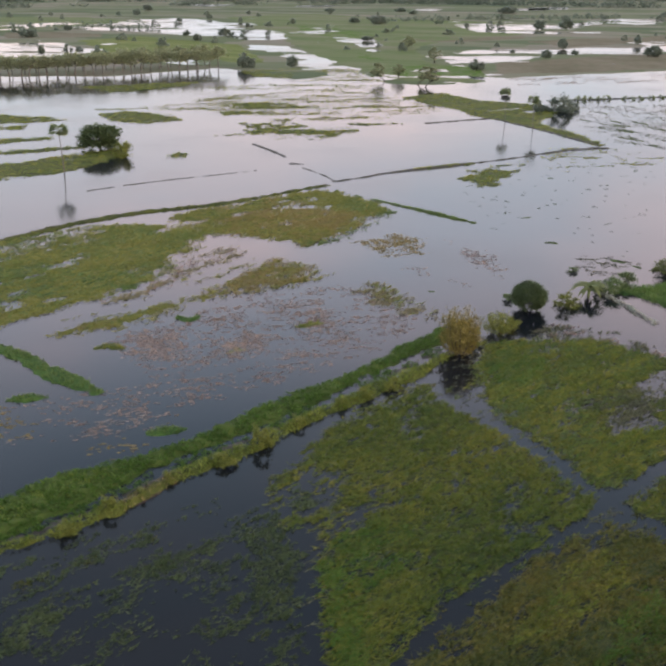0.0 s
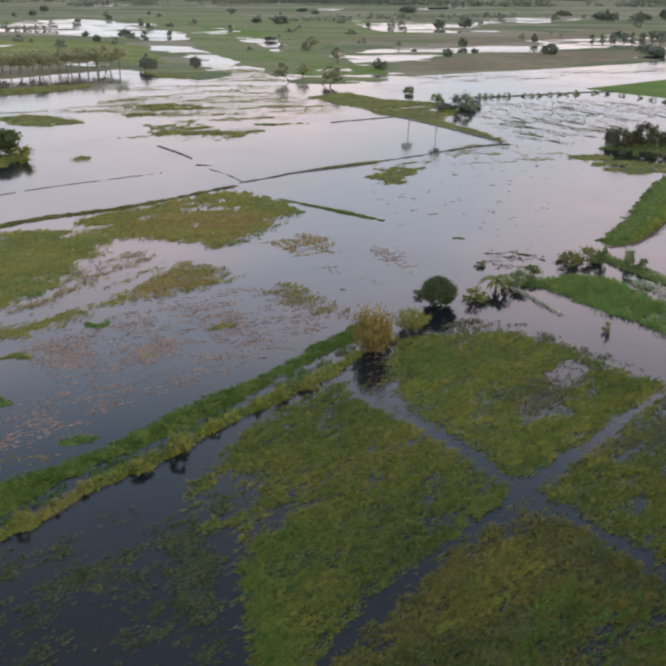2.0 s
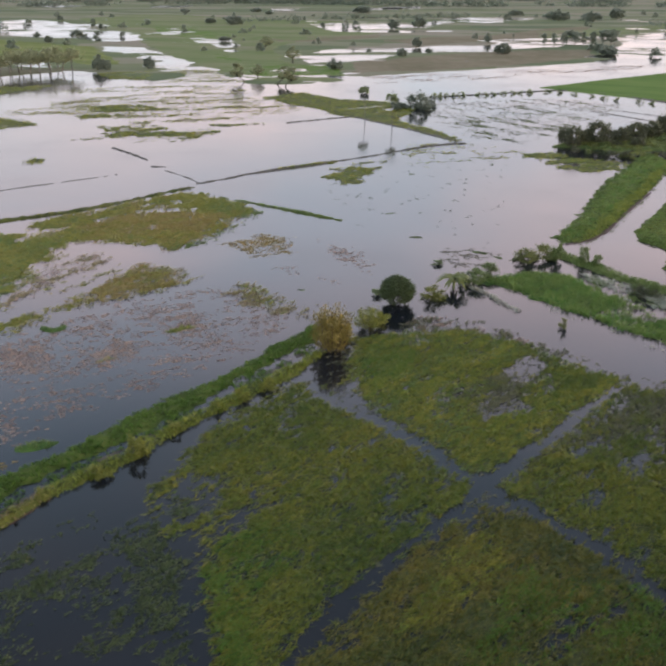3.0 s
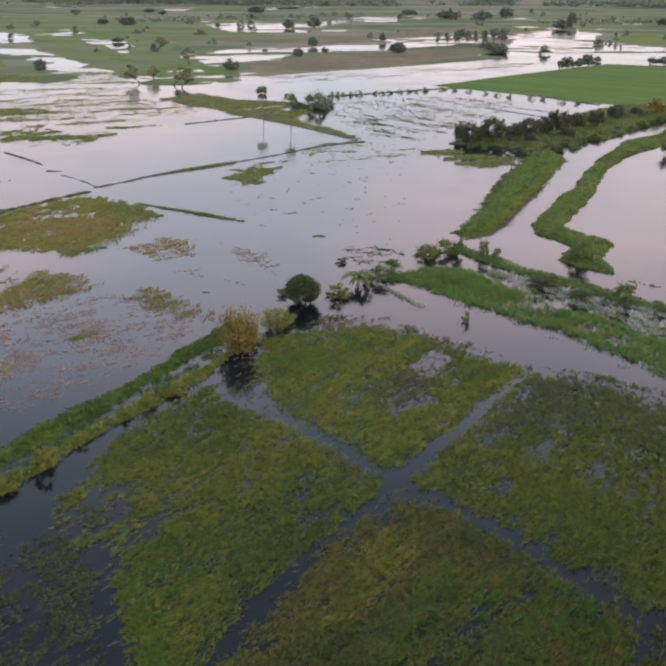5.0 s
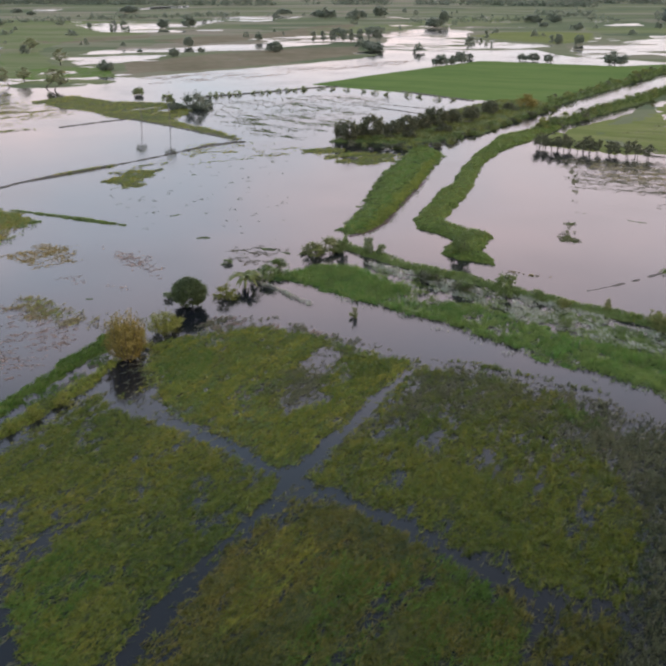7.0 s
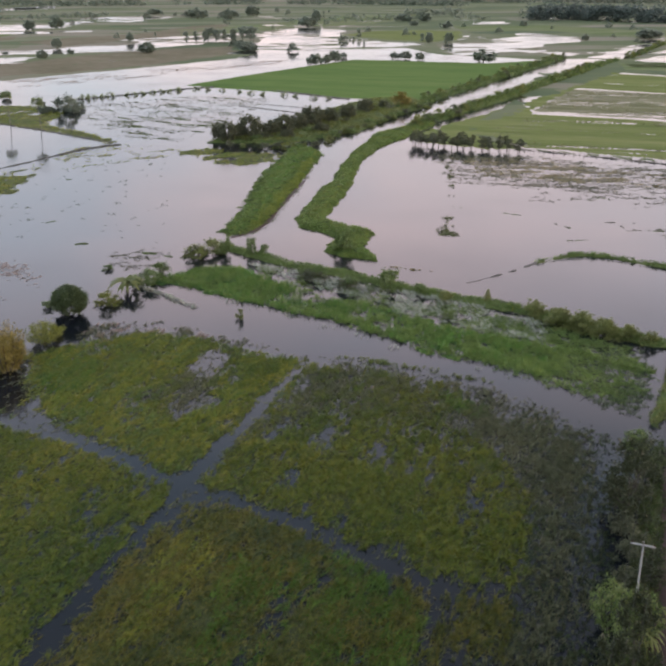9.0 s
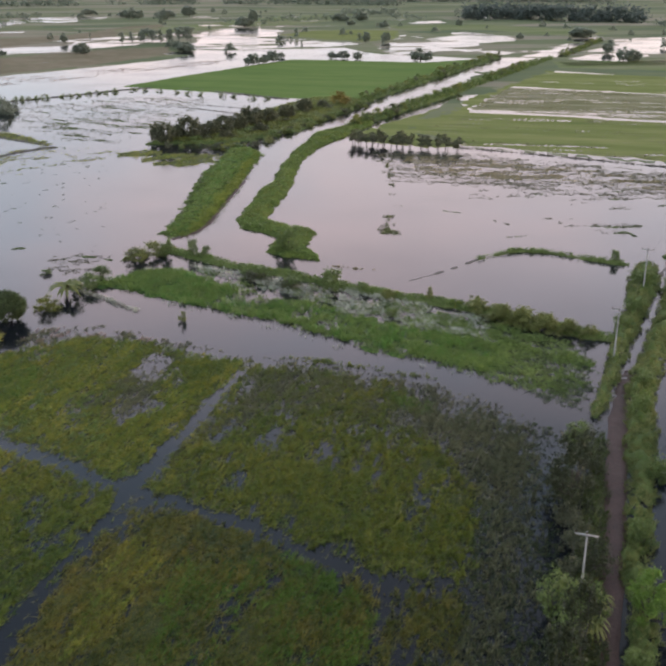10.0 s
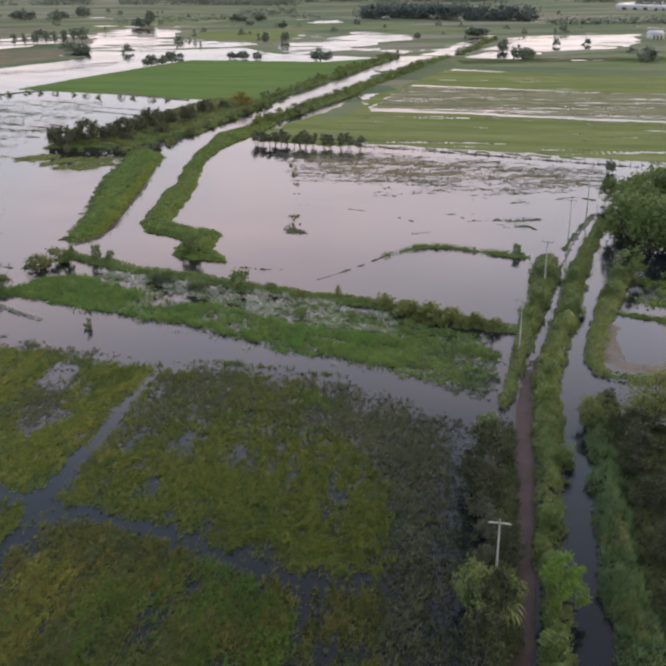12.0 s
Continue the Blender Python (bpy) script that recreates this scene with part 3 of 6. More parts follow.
def far_field(pts, mat, label, step=3.0, wobble=4.0, size=16, minus=dry, cover=1.0, scale=5.0, streak=None):
    return landform("field", pts, 0.3, mat, step, label, "field", slope=0.08, wobble=wobble, size=size, rough=0.0 if streak else 0.05, lift=0.0 if streak else 0.07, kind="structure", minus=minus, cover=cover, scale=scale, streak=streak)


far_field([(-220, 850), (-175, 910), (-110, 835), (-75, 800), (-60, 735), (-40, 630), (-65, 630), (-80, 660), (-140, 670), (-225, 660), (-275, 645), (-285, 670), (-185, 680), (-175, 735)], PALE_PADDY, "faded green paddy behind a line of trees")
far_field([(-140, 1280), (-50, 1440), (65, 1280), (220, 1140), (180, 930), (90, 825), (65, 745), (65, 630), (91, 588), (79, 523), (38, 522), (12, 588), (-30, 770), (-70, 975)], FAR_GREEN, "broad green crop fields on the far plain", 4.0)
far_field([(-495, 1185), (-435, 1300), (-325, 1305), (-235, 1190), (-270, 1075), (-325, 975), (-380, 910)], FAR_GREEN, "green crop strip on the far plain", 4.0)
for pts in ([(0, 745), (20, 725), (40, 660), (35, 625), (15, 660)], [(30, 600), (60, 625), (95, 600), (85, 551), (49, 525), (30, 556)], [(-45, 1095), (5, 1045), (45, 915), (30, 870), (-10, 890), (-35, 985)], [(455, 460), (525, 430), (655, 350), (615, 330), (490, 400), (435, 430)]):
    far_field(pts, PADDY, "bright green paddy on the far plain", wobble=2.0)
for pts in ([(65, 880), (120, 895), (180, 915), (170, 870), (110, 825), (70, 825)], [(100, 630), (130, 655), (140, 630), (116, 588), (94, 575)], [(-320, 955), (-280, 980), (-215, 940), (-205, 890), (-255, 880), (-290, 870)], [(-220, 655), (-165, 660), (-110, 695), (-80, 670), (-130, 630), (-205, 610)]):
    far_field(pts, STUBBLE, "brown stubble strip on the far plain", wobble=2.0)
far_field([(100, 625), (160, 675), (240, 710), (305, 715), (275, 640), (210, 595), (131, 564), (92, 566)], STUBBLE, "brown stubble field beside open flood water")
far_field([(160, 835), (220, 875), (275, 890), (375, 1000), (430, 1020), (365, 880), (250, 810), (180, 765)], STUBBLE, "brown strip between sheets of flood water")
far_field([(335, 945), (440, 985), (635, 1135), (755, 1135), (715, 1040), (555, 935), (470, 920), (390, 880), (315, 830), (295, 825)], FAR_GREEN, "green field on the far plain", 4.0)
far_field([(174, 475), (225, 508), (325, 565), (385, 500), (430, 500), (374, 458), (294, 405), (242, 365), (222, 388), (211, 417), (188, 451)], PADDY, "bright green rice paddy beside a canal", wobble=1.5, minus=None)
far_field([(409, 414), (444, 363), (516, 276), (437, 232), (400, 275), (367, 326), (340, 372)], PALE_PADDY, "pale green paddy strip with ripening rice", 1.6, wobble=0.4, minus=None, cover=0.97, scale=3.6, streak=(-42, 14.0))
far_field([(336.5, 369.5), (366, 325), (434.5, 230.5), (355, 187), (317, 237), (290, 280), (265, 315)], WET_PADDY, "washed out paddy strip, half under water", 1.2, wobble=0.6, minus=None, cover=0.78, scale=2.8, streak=(-42, 14.0))
far_field([(259, 311), (287, 277), (314, 235), (352, 185), (273, 141), (258, 165), (234, 206), (208, 247), (210, 282)], PALE_PADDY, "pale green paddy strip with ripening rice", 1.4, wobble=0.4, minus=None, cover=0.93, scale=3.2, streak=(-42, 14.0))
far_field([(440, 790), (495, 830), (545, 825), (575, 785), (505, 695), (455, 670), (440, 720)], PALE_PADDY, "olive field amid flood water", minus=None)
far_field([(187, 284), (203, 296), (227, 307), (259, 326), (266, 314), (224, 282), (210, 277), (207, 246), (196, 251), (189, 264), (184, 274)], PALE_PADDY, "rough pale grass behind a row of trees", 2.0, wobble=1.5, minus=None, cover=0.82, scale=4)
far_field([(213, 275), (215, 288), (245, 311), (311, 357), (387, 409), (440, 440), (411, 412), (336, 367), (263, 313), (224, 282)], PALE_PADDY, "rough pale grass beside the canal", 2.5, wobble=2.0, minus=None, cover=0.85, scale=5)
far_field([(460, 465), (490, 440), (535, 440), (615, 405), (660, 355), (545, 290), (490, 339), (460, 390), (425, 425)], FAR_GREEN, "green crop strip beside a far hedge")
far_field([(605, 875), (655, 855), (715, 830), (730, 710), (715, 640), (645, 625), (645, 745), (575, 780)], FAR_GREEN, "green crop strip on the far plain", 4.0)

for pts, cover, seed in (([(336.5, 369.5), (366, 325), (434.5, 230.5), (355, 187), (317, 237), (290, 280), (265, 315)], 0.6, 142), ([(259, 311), (287, 277), (314, 235), (352, 185), (273, 141), (258, 165), (234, 206), (208, 247), (210, 282)], 0.4, 143)):
    grow("paddy_plants", pts, 0.5, 1.9, 0.12, WET_PADDY, "bleached rice lying in shallow water", cover, 3.0, 5, 0.02, 0, seed, 1.0, 1.0, "plants", (-42, 8.0), 0.09, wispy=-42, soft=2.0, gain=3.0)

# ---------------------------------------------------------------- near banks and fields
# the double bund that runs to the trees
def turf(name, pts, label, floor=BANK, blade=GREEN, height=0.4, step=0.45, density=6, size=0.5, tall=0.5, seed=1, rough=0.3, wobble=0.6, slope=0.6, second=None, width=0.10, each=4, category="grass", soft=0.0):
    """A raised strip thick with grass."""
    landform("bund", pts, height, floor, step, label, "bund", slope, wobble, 2.5, rough, seed)
    grow(name, pts, density, size, tall, blade, label, 0.99, 3.0, each, 0, -0.3 if category == "grass" and density >= 5 else 0.05, seed, 0.7, wobble, category, width=width, rise=(slope, height), soft=soft)
    if second:
        grow(name, pts, density * 0.5, size, tall * 1.15, second[0], second[1], 0.45, 5.0, each, 0, 0.05, seed, 0.7, wobble, category, width=width, rise=(slope, height), soft=soft)


A_BAND = [(-42, 86), (-39, 90), (-37, 92), (-33.5, 97), (-29.5, 99.5), (-24.5, 101.5), (-20, 105), (-15.5, 110), (-10.5, 116), (-5, 121.5), (1, 126.5), (7.5, 134), (15, 144), (18.5, 147.5), (19, 141.5), (10.5, 133), (4, 125.5), (-2.5, 117.5), (-9, 111), (-15, 105.5), (-19.5, 101), (-23.5, 96), (-27.5, 91), (-31, 88), (-34.5, 85), (-40, 80)]
turf("grass", A_BAND, "tall green grass on a bund between flooded fields", GREEN_MAT, GRASSY, 0.35, 0.4, 7, 0.55, 0.42, 2, 0.4, 1.1, 0.3, second=(GREEN, "paler green grass on the bund"), soft=0.9)
grow("grass", A_BAND, 2.5, 0.55, 0.5, RIM, "yellowish grass scattered along a bund", 0.4, 4.0, 5, 0.25, 0.4, 5, 0.7, 0.8, "grass", width=0.08)
FURROW = [(-39.5, 79.5, 0.6), (-34.5, 83.5, 0.5), (-30.5, 86, 0.4), (-27, 89.5, 0.4), (-23, 93.5, 0.4), (-19, 98.5, 0.5), (-14.5, 103, 0.4), (-9, 108, 0.4), (-2.5, 114.5, 0.3), (4, 121.5, 0.4), (10.5, 129.5, 0.4), (16, 136.5, 0.3)]
landform("bund", FURROW, 0.22, MUD, 0.4, "muddy furrow between two grass bunds", "bund", slope=0.25, wobble=0.9, size=2)
grow("grass", FURROW, 4, 0.45, 0.3, STRAW, "thin faded grass in a muddy furrow", 0.55, 2.0, 4, 0.1, 0, 6, 0.7, 0.9, "grass", width=0.10)
grow("grass", [(x - 0.3, y + 0.6, 1.6) for x, y, w in FURROW], 8, 0.55, 0.35, GRASSY, "green grass in a muddy furrow", 0.88, 2.5, 5, 0.1, 0, 7, 0.7, 0.9, "grass", width=0.08, soft=0.5)
for k, rim in enumerate([[(-39.5, 79, 0.8), (-34, 82.5, 0.6), (-32, 83.5, 0.8), (-30, 84.5, 0.5), (-27.5, 86.5, 0.9), (-25.5, 88.5, 0.6), (-24, 90, 1.1), (-23.5, 90.5, 0.7)],
                         [(-18.5, 97, 0.6), (-17, 98.5, 1.0), (-14.5, 101, 0.9), (-11.5, 103.5, 1.2), (-9.5, 105, 0.8), (-4.5, 111, 0.9), (-1.5, 114.5, 1.2), (1, 116.5, 0.9), (4.5, 120.5, 1.4), (7, 123, 1.1), (11, 127, 1.4), (13.5, 129, 0.9), (17.5, 135, 0.7)]]):
    turf("grass", rim, "yellow-green grass along the bund's edge", OLIVE_MAT, RIM, 0.5, 0.3, 9, 0.4, 0.5, 3 + 2 * k, 0.45, 0.8, second=(GREEN, "green weeds along the bund's edge"))
turf("grass", [(-24, 90, 0.6), (-22.5, 91.5, 1.0), (-21, 93.5, 0.9), (-19, 96.5, 0.7), (-18, 98, 0.5)], "bleached reeds on the bund's edge", OLIVE_MAT, STRAW, 0.6, 0.3, 7, 0.4, 0.4, 4, 0.4, 0.5, second=(RIM, "yellow-green weeds among bleached reeds"))
landform("bund", [(-23, 90, 0.2), (-21.5, 91.5, 0.3), (-19.5, 94, 0.3), (-18, 96, 0.2)], 0.4, RED_EARTH, 0.3, "bare red earth at the bund's foot", "bund", wobble=0.3)

# open ditches between the near fields
DITCHES = [[(14.5, 125.5, 1.1), (15.5, 119, 1.1), (21, 110.5, 0.8), (26, 101.5, 0.6), (30, 92.5, 0.55), (33, 89.5, 0.6), (36.5, 82, 0.45), (40, 73.5, 0.35), (43.5, 66.5, 0.3), (47, 60.5, 0.3), (50, 56, 0.3)],
           [(30, 91.5, 0.6), (26.5, 87.5, 0.5), (19, 81, 0.5), (13.5, 75.5, 0.5), (9, 70.5, 0.55), (6.5, 66.5, 0.6), (2.5, 60, 0.6)],
           [(30.5, 92.5, 0.55), (35, 95.5, 0.5), (41, 101, 0.5), (48, 107.5, 0.5), (57, 115.5, 0.5)]]


def ditch_free(x, y):
    """How far a place lies from the open ditches."""
    return -np.max([depth(d, x, y) for d in DITCHES], axis=0) + 0.9 * (layered(x, y, 1.6, 4) - 0.5)


# flooded fields below the hovering drone
def rice(pts, label, cover=0.8, seed=1, floor=WET_MAT, blade=RICE, second=None, scale=2.6, streak=(ROW, 3.2), soft=1.2, gain=3.5, clear=ditch_free, **more):
    return meadow("rice_plants", pts, floor, blade, label, cover, scale, 0.05, 1.0, 9, 0.70, 0.32, seed, streak, 0.14, 0.9, 0.10, 7, 2.0, second, 0.052, thin=0.8, wispy=ROW, spill=0.15, clear=clear, soft=soft, gain=gain, **more)


def sparse(pts, label, cover, seed, blade=FEATHERY, scale=1.6, density=15):
    return grow("weeds", pts, density, 0.42, 0.28, blade, label, cover, scale, 6, 0, 0, seed, 0.9, 1.5, "weeds", (ROW, 2.4), 0.055, wispy=ROW, soft=1.0, gain=4.0)


F1 = [(12, 125), (16.5, 122.5), (20, 113), (23.5, 107), (26.5, 100.5), (28.5, 95.5), (30.5, 91.5), (24.5, 83), (18.7, 79.3), (13.4, 75.2), (9.8, 70.2), (5.3, 64.5), (2, 61.5), (0, 61.5), (-1.5, 69), (-2.5, 80), (-1, 86), (4, 91), (1, 97), (-4, 99), (-3.5, 104), (1, 113), (7, 119)]
rice(F1, "olive and golden rice plants standing in flood water", 0.93, 4, soft=2.5)
rice([(-2.5, 80), (0.5, 86), (5.5, 88.5), (9.5, 85.5), (7.5, 78.5), (4.5, 72.5), (2.5, 63.5), (0, 61.5), (-1.5, 69)], "rank green weeds in a flooded field", 0.75, 5, None, GRASSY, None, 4.0)
F0 = [(-4, 99), (-8, 98), (-7, 92), (-3.5, 85.5), (-2.5, 80), (-1.5, 69), (0, 61.5), (-13, 61.5), (-13, 70), (-9, 76.5), (-11, 86), (-10.5, 90.5)]
sparse(F0, "sparse green weeds in dark flood water", 0.52, 6, scale=3.0, density=19)
sparse([(-31, 67.5, 2.7), (-27.5, 70.5, 2.3), (-23.5, 75, 2.1), (-19, 78.5, 2.0), (-13, 83, 1.3)], "scattered weeds in dark flood water", 0.78, 7, scale=2.4, density=22)
sparse([(-29.5, 77, 1.1), (-25, 80.5, 1.1), (-20, 85, 1.2), (-15, 90.5, 1.0)], "scattered olive weeds in dark flood water", 0.32, 8, MURKY)
rice([(-6, 85.5, 0.7), (-4, 87.5, 0.7), (1, 91, 0.7)], "strip of olive weeds in flood water", 0.75, 9, second=None)
rice([(-11, 88.5), (-8.5, 90.5), (-7, 83), (-9.5, 81.5)], "patch of dark green weeds in flood water", 0.7, 29, None, FEATHERY, None)
rice([(-5.5, 95), (-2, 95.5), (-0.5, 90.5), (-4.5, 89.5)], "patch of dark green weeds in flood water", 0.7, 30, None, FEATHERY, None)
sparse([(-37, 79), (-9, 98), (-5, 61.5), (-30.5, 61.5)], "few weeds poking through dark water", 0.13, 10)
rice([(-9, 97), (-4.5, 101), (1, 113), (-1, 104), (4, 98), (4.5, 91), (-1, 86), (-6.5, 86)], "thin olive weeds in flood water", 0.4, 33, scale=2.0)

F2 = [(23, 140.5), (34.5, 143.5), (44.5, 141.5), (51, 134.5), (53.5, 127), (60.5, 119), (53.5, 109), (44, 100.5), (36.5, 94.5), (30, 92.5), (26, 100.5), (21.5, 111), (19, 124.5)]


def hollow(x, y):
    """Keeps the plants thin round the open pools in the two fields."""
    d = ditch_free(x, y)
    for px, py, wide, long in ((40, 114, 2.5, 4.0), (46.5, 124.5, 2.0, 5.5), (48, 104.5, 3.0, 5.5)):
        d = np.minimum(d, np.hypot(((x - px) * 0.6 + (y - py) * 0.8) * wide / long, (x - px) * 0.8 - (y - py) * 0.6) - wide + 3.5 * (layered(x, y, 2.0, 40) - 0.5))
    return d


meadow("rice_plants", F2, WET_MAT, RICE, "olive and green rice plants standing in flood water", 0.86, 3.0, 0.05, 1.0, 9, 0.62, 0.30, 11, (ROW, 1.8), 0.14, 1.4, 0.10, 7, 2.0, (GREEN, "fresh green weeds among flooded rice"), 0.055, 0.8, ROW, 0.15, hollow, 3.5, 3.0)
rice(F2, "yellow-green rice plants in flood water", 0.36, 41, None, OLIVE, None, 4.0, soft=3.0, clear=hollow)
rice([(22, 139), (30, 142.5), (33, 133), (27.5, 122), (21.5, 124)], "rank green weeds near the trees", 0.6, 12, None, GRASSY, None, 3.0)
rice([(33, 118), (42, 125), (47, 120), (42, 110), (36, 106.5)], "thin drab weeds over a flooded hollow", 0.5, 34, None, VEIL, None, 2.0)
rice([(29.5, 145), (37, 150.5), (46, 147), (53, 136), (58, 126), (52, 128), (44.5, 138), (34, 141)], "thin bleached weeds in flood water", 0.26, 35, None, VEIL, (DEAD, "bleached weeds in flood water"), 2.0, soft=3.0)
rice([(47.5, 118), (54, 124.5), (60, 121), (53, 114.5), (47.5, 112.5)], "green rice plants along a ditch", 0.8, 13, soft=2.0)
rice([(47, 105, 0.7), (53, 110, 0.9), (58, 114.5, 1.0), (63, 117.5, 0.7)], "strip of olive weeds along a ditch", 0.7, 36, soft=0.8)
F3 = [(30.5, 91), (40, 99.5), (48.5, 100.5), (56, 103), (65, 98.5), (68, 86), (66.5, 74), (60.5, 63.5), (50, 55.5), (43.8, 64), (39.2, 72.5), (35, 81)]
rice(F3, "murky olive rice plants in flood water", 0.84, 14, scale=3.4, soft=2.2, gain=3.0, clear=hollow)
rice([(38, 96.5), (46.5, 107), (58, 117.5), (66, 115), (72.5, 105.5), (76, 97), (72, 90), (64, 88), (56, 100)], "thin olive rice in flood water", 0.55, 15, scale=2.2, soft=5.0, gain=2.5)
rice([(38, 96.5), (46.5, 107), (58, 117.5), (66, 115), (72.5, 105.5), (79, 97), (82, 87), (80, 77.5), (72, 69), (66, 88), (54, 99)], "drab thin weeds over purple-grey flood water", 0.55, 17, None, VEIL, None, 2.4, soft=5.0, gain=2.5)
rice([(64, 90), (71, 92), (76, 86), (78, 78), (72, 70), (64, 63), (57, 58), (53, 57), (60, 68), (64, 78)], "drab weeds thinning out towards the road", 0.78, 18, None, VEIL, None, 2.2, soft=4.0, gain=2.5)
rice([(67.5, 99.5), (72, 100), (75, 91.5), (70, 88.5)], "brighter green weeds in flood water", 0.75, 20, None, GRASSY, None, soft=1.5)
rice([(47.5, 94.5), (53, 86), (59, 77.5), (59, 68), (53, 59.5), (47, 65.5), (43.5, 76), (38, 85.5), (38, 90.5)], "ripening olive-gold rice in flood water", 0.5, 37, WET_GOLD, RICE, None, soft=3.0)
F4 = [(27.5, 88.5), (32.5, 87.5), (36, 82.5), (40, 75.5), (44.3, 67), (50.5, 57.8), (51.5, 56), (41, 44), (1.5, 56.5), (5.5, 66), (9, 70), (14, 75.6), (20, 82)]
rice(F4, "murky olive and rust rice plants in flood water", 0.86, 16, blade=RIPE, scale=3.6)
rice([(25, 82), (30, 82.5), (29.5, 76.5), (24, 71), (18, 67.5), (15, 64), (12, 65), (17.5, 73.5)], "ripening golden rice in flood water", 0.62, 38, WET_GOLD, OLIVE, None)
rice([(29.5, 76.5), (41, 71), (43.5, 59.5), (34, 51), (21.5, 55), (19, 63), (24, 70)], "rank green weeds in a flooded field", 0.5, 39, None, GRASSY, None, 3.0)
rice([(72, 106.5, 0.5), (77, 99.5, 0.6), (82.5, 90, 0.4)], "torn strip of weed in flood water", 0.5, 19, None, VEIL, None, 1.6, (-50, 3.0), soft=0.6)
rice([(62, 119, 0.8), (68, 113.5, 1.3), (75, 105, 1.3), (81, 96, 0.8)], "torn strip of weed in flood water", 0.5, 21, None, RICE, None, 1.6, (-50, 3.0), soft=0.6)
rice([(31, 84), (35.5, 80), (40, 72), (36, 68), (30, 74), (28, 80)], "dark green weeds along a ditch", 0.45, 42, None, FEATHERY, None, 2.5)
rice([(16, 60), (24, 58), (34, 50), (40, 45), (30, 46), (12, 53)], "drab weeds over a dark pool", 0.4, 22, None, VEIL, None, 3.0)
EDGE = [(76, 88), (82, 80), (74, 68), (60, 55), (48, 43), (38, 47), (47, 56), (58, 64), (66, 74), (70, 83)]
rice(EDGE, "fine drab weeds thinning out towards the road", 0.6, 66, None, VEIL, None, 2.6, soft=5.0, gain=2.2)
grow("weeds", EDGE, 8, 0.45, 0.2, FEATHERY, "dull dark weeds in shaded water", 0.6, 2.4, 7, 0, -2.0, 67, 1.0, 1.5, "weeds", (ROW, 2.0), 0.05, wispy=ROW, soft=2.5, gain=2.5)

NEAR = [(16, 128), (23, 142), (37, 150), (52, 137), (62, 121), (74, 108), (82, 92), (80, 77), (66, 62), (52, 52), (42, 44), (2, 56), (-3, 70), (-4, 84), (0, 104), (8, 120)]
grow("weeds", NEAR, 2.3, 0.6, 0.16, VEIL, "thin drab weeds lying on flood water", 0.5, 2.4, 7, 0, 0, 23, 1.0, 1.5, "weeds", (ROW, 2.0), 0.05, wispy=ROW, clear=ditch_free, soft=5.0, gain=2.0)
for k, d in enumerate(DITCHES):
    grow("weeds", [(x, y, w * 1.5) for x, y, w in d], 5, 0.5, 0.25, MURKY, "stray weeds along an open ditch", 0.22, 1.2, 7, 0, 0, 310 + k, 0.9, 1.0, "weeds", None, 0.045, wispy=ROW)

# fields beyond the double bund
def soggy(pts, label, cover, seed, floor=OLIVE_MAT, blade=OLIVE, second=None, scale=5.0, step=0.9, streak=(ROW, 2.2)):
    return meadow("grass", pts, floor, blade, label, cover, scale, 0.14, step, 2.6, 0.85, 0.38, seed, streak, 0.16, 1.8, 0.14, 6, 2.5, second, 0.07, wispy=ROW, thin=0.85, soft=2.5, gain=4.0)


G1 = [(-85, 190), (-73.5, 201.5), (-66, 209.5), (-57, 216.5), (-45, 217), (-34, 215), (-26, 206), (-25.5, 193.5), (-32, 189), (-27.5, 181.5), (-33, 173.5), (-37, 162.5), (-44, 158.5), (-48, 152), (-54.5, 146), (-64, 141.5)]
soggy(G1, "olive grass on a soggy field", 0.89, 20, GOLD_MAT, WHEAT, (GREEN, "green grass on a soggy field"), 8)
soggy([(-81, 184), (-59, 185.5), (-41, 183), (-30.5, 178.5), (-36, 165.5), (-48, 163), (-69, 153.5)], "greener grass on a soggy field", 0.55, 21, GREEN_MAT, GREEN, None, 8)
soggy([(-31.5, 190.5), (-20.5, 200.5), (-16.5, 190.5), (-25.5, 178.5), (-32.5, 163), (-42.5, 153.5), (-44, 159.5), (-33, 174.5)], "thin pale weeds in shallow water", 0.5, 120, STUBBLE, STRAW, (DEAD, "bleached weeds in shallow water"), 3)
soggy([(-45.5, 151), (-36.5, 160), (-29, 171), (-22, 180.5), (-16, 188.5), (-15, 183.5), (-23, 172.5), (-30, 165.5), (-36, 156.5), (-44, 148)], "ragged strip of olive weeds in the flood", 0.55, 121, GOLD_MAT, WHEAT, (STRAW, "faded weeds in the flood"), 3)
G1_RIM = [(-82.5, 189, 1.3), (-72.5, 201, 1.3), (-66, 209.5, 1.4), (-58.5, 218.5, 1.4), (-48, 227, 1.3), (-38.5, 231.5, 1.3), (-28.5, 236.5, 1.3), (-18, 245, 1.1), (-5, 257, 0.8), (-1, 259, 0.8)]
turf("grass", G1_RIM, "dark olive grass on a bund", OLIVE_MAT, TWIG, 0.4, 0.6, 4, 0.6, 0.25, 22, 0.3, 0.8, 0.4, second=(OLIVE, "olive grass on a bund"), soft=0.6)
G2 = [(-41, 222), (-34, 232), (-26, 237), (-16, 245), (-5, 255), (1, 253), (12.5, 237), (15, 228), (6.5, 211.5), (-0.5, 200.5), (-7.5, 195.5), (-9.5, 200.5), (-21, 203), (-28.5, 205.5), (-35, 209)]
soggy(G2, "olive and rust grass on a soggy field", 0.86, 23, GOLD_MAT, WHEAT, (RUST, "rust-brown grass among ripe grass"), 8)
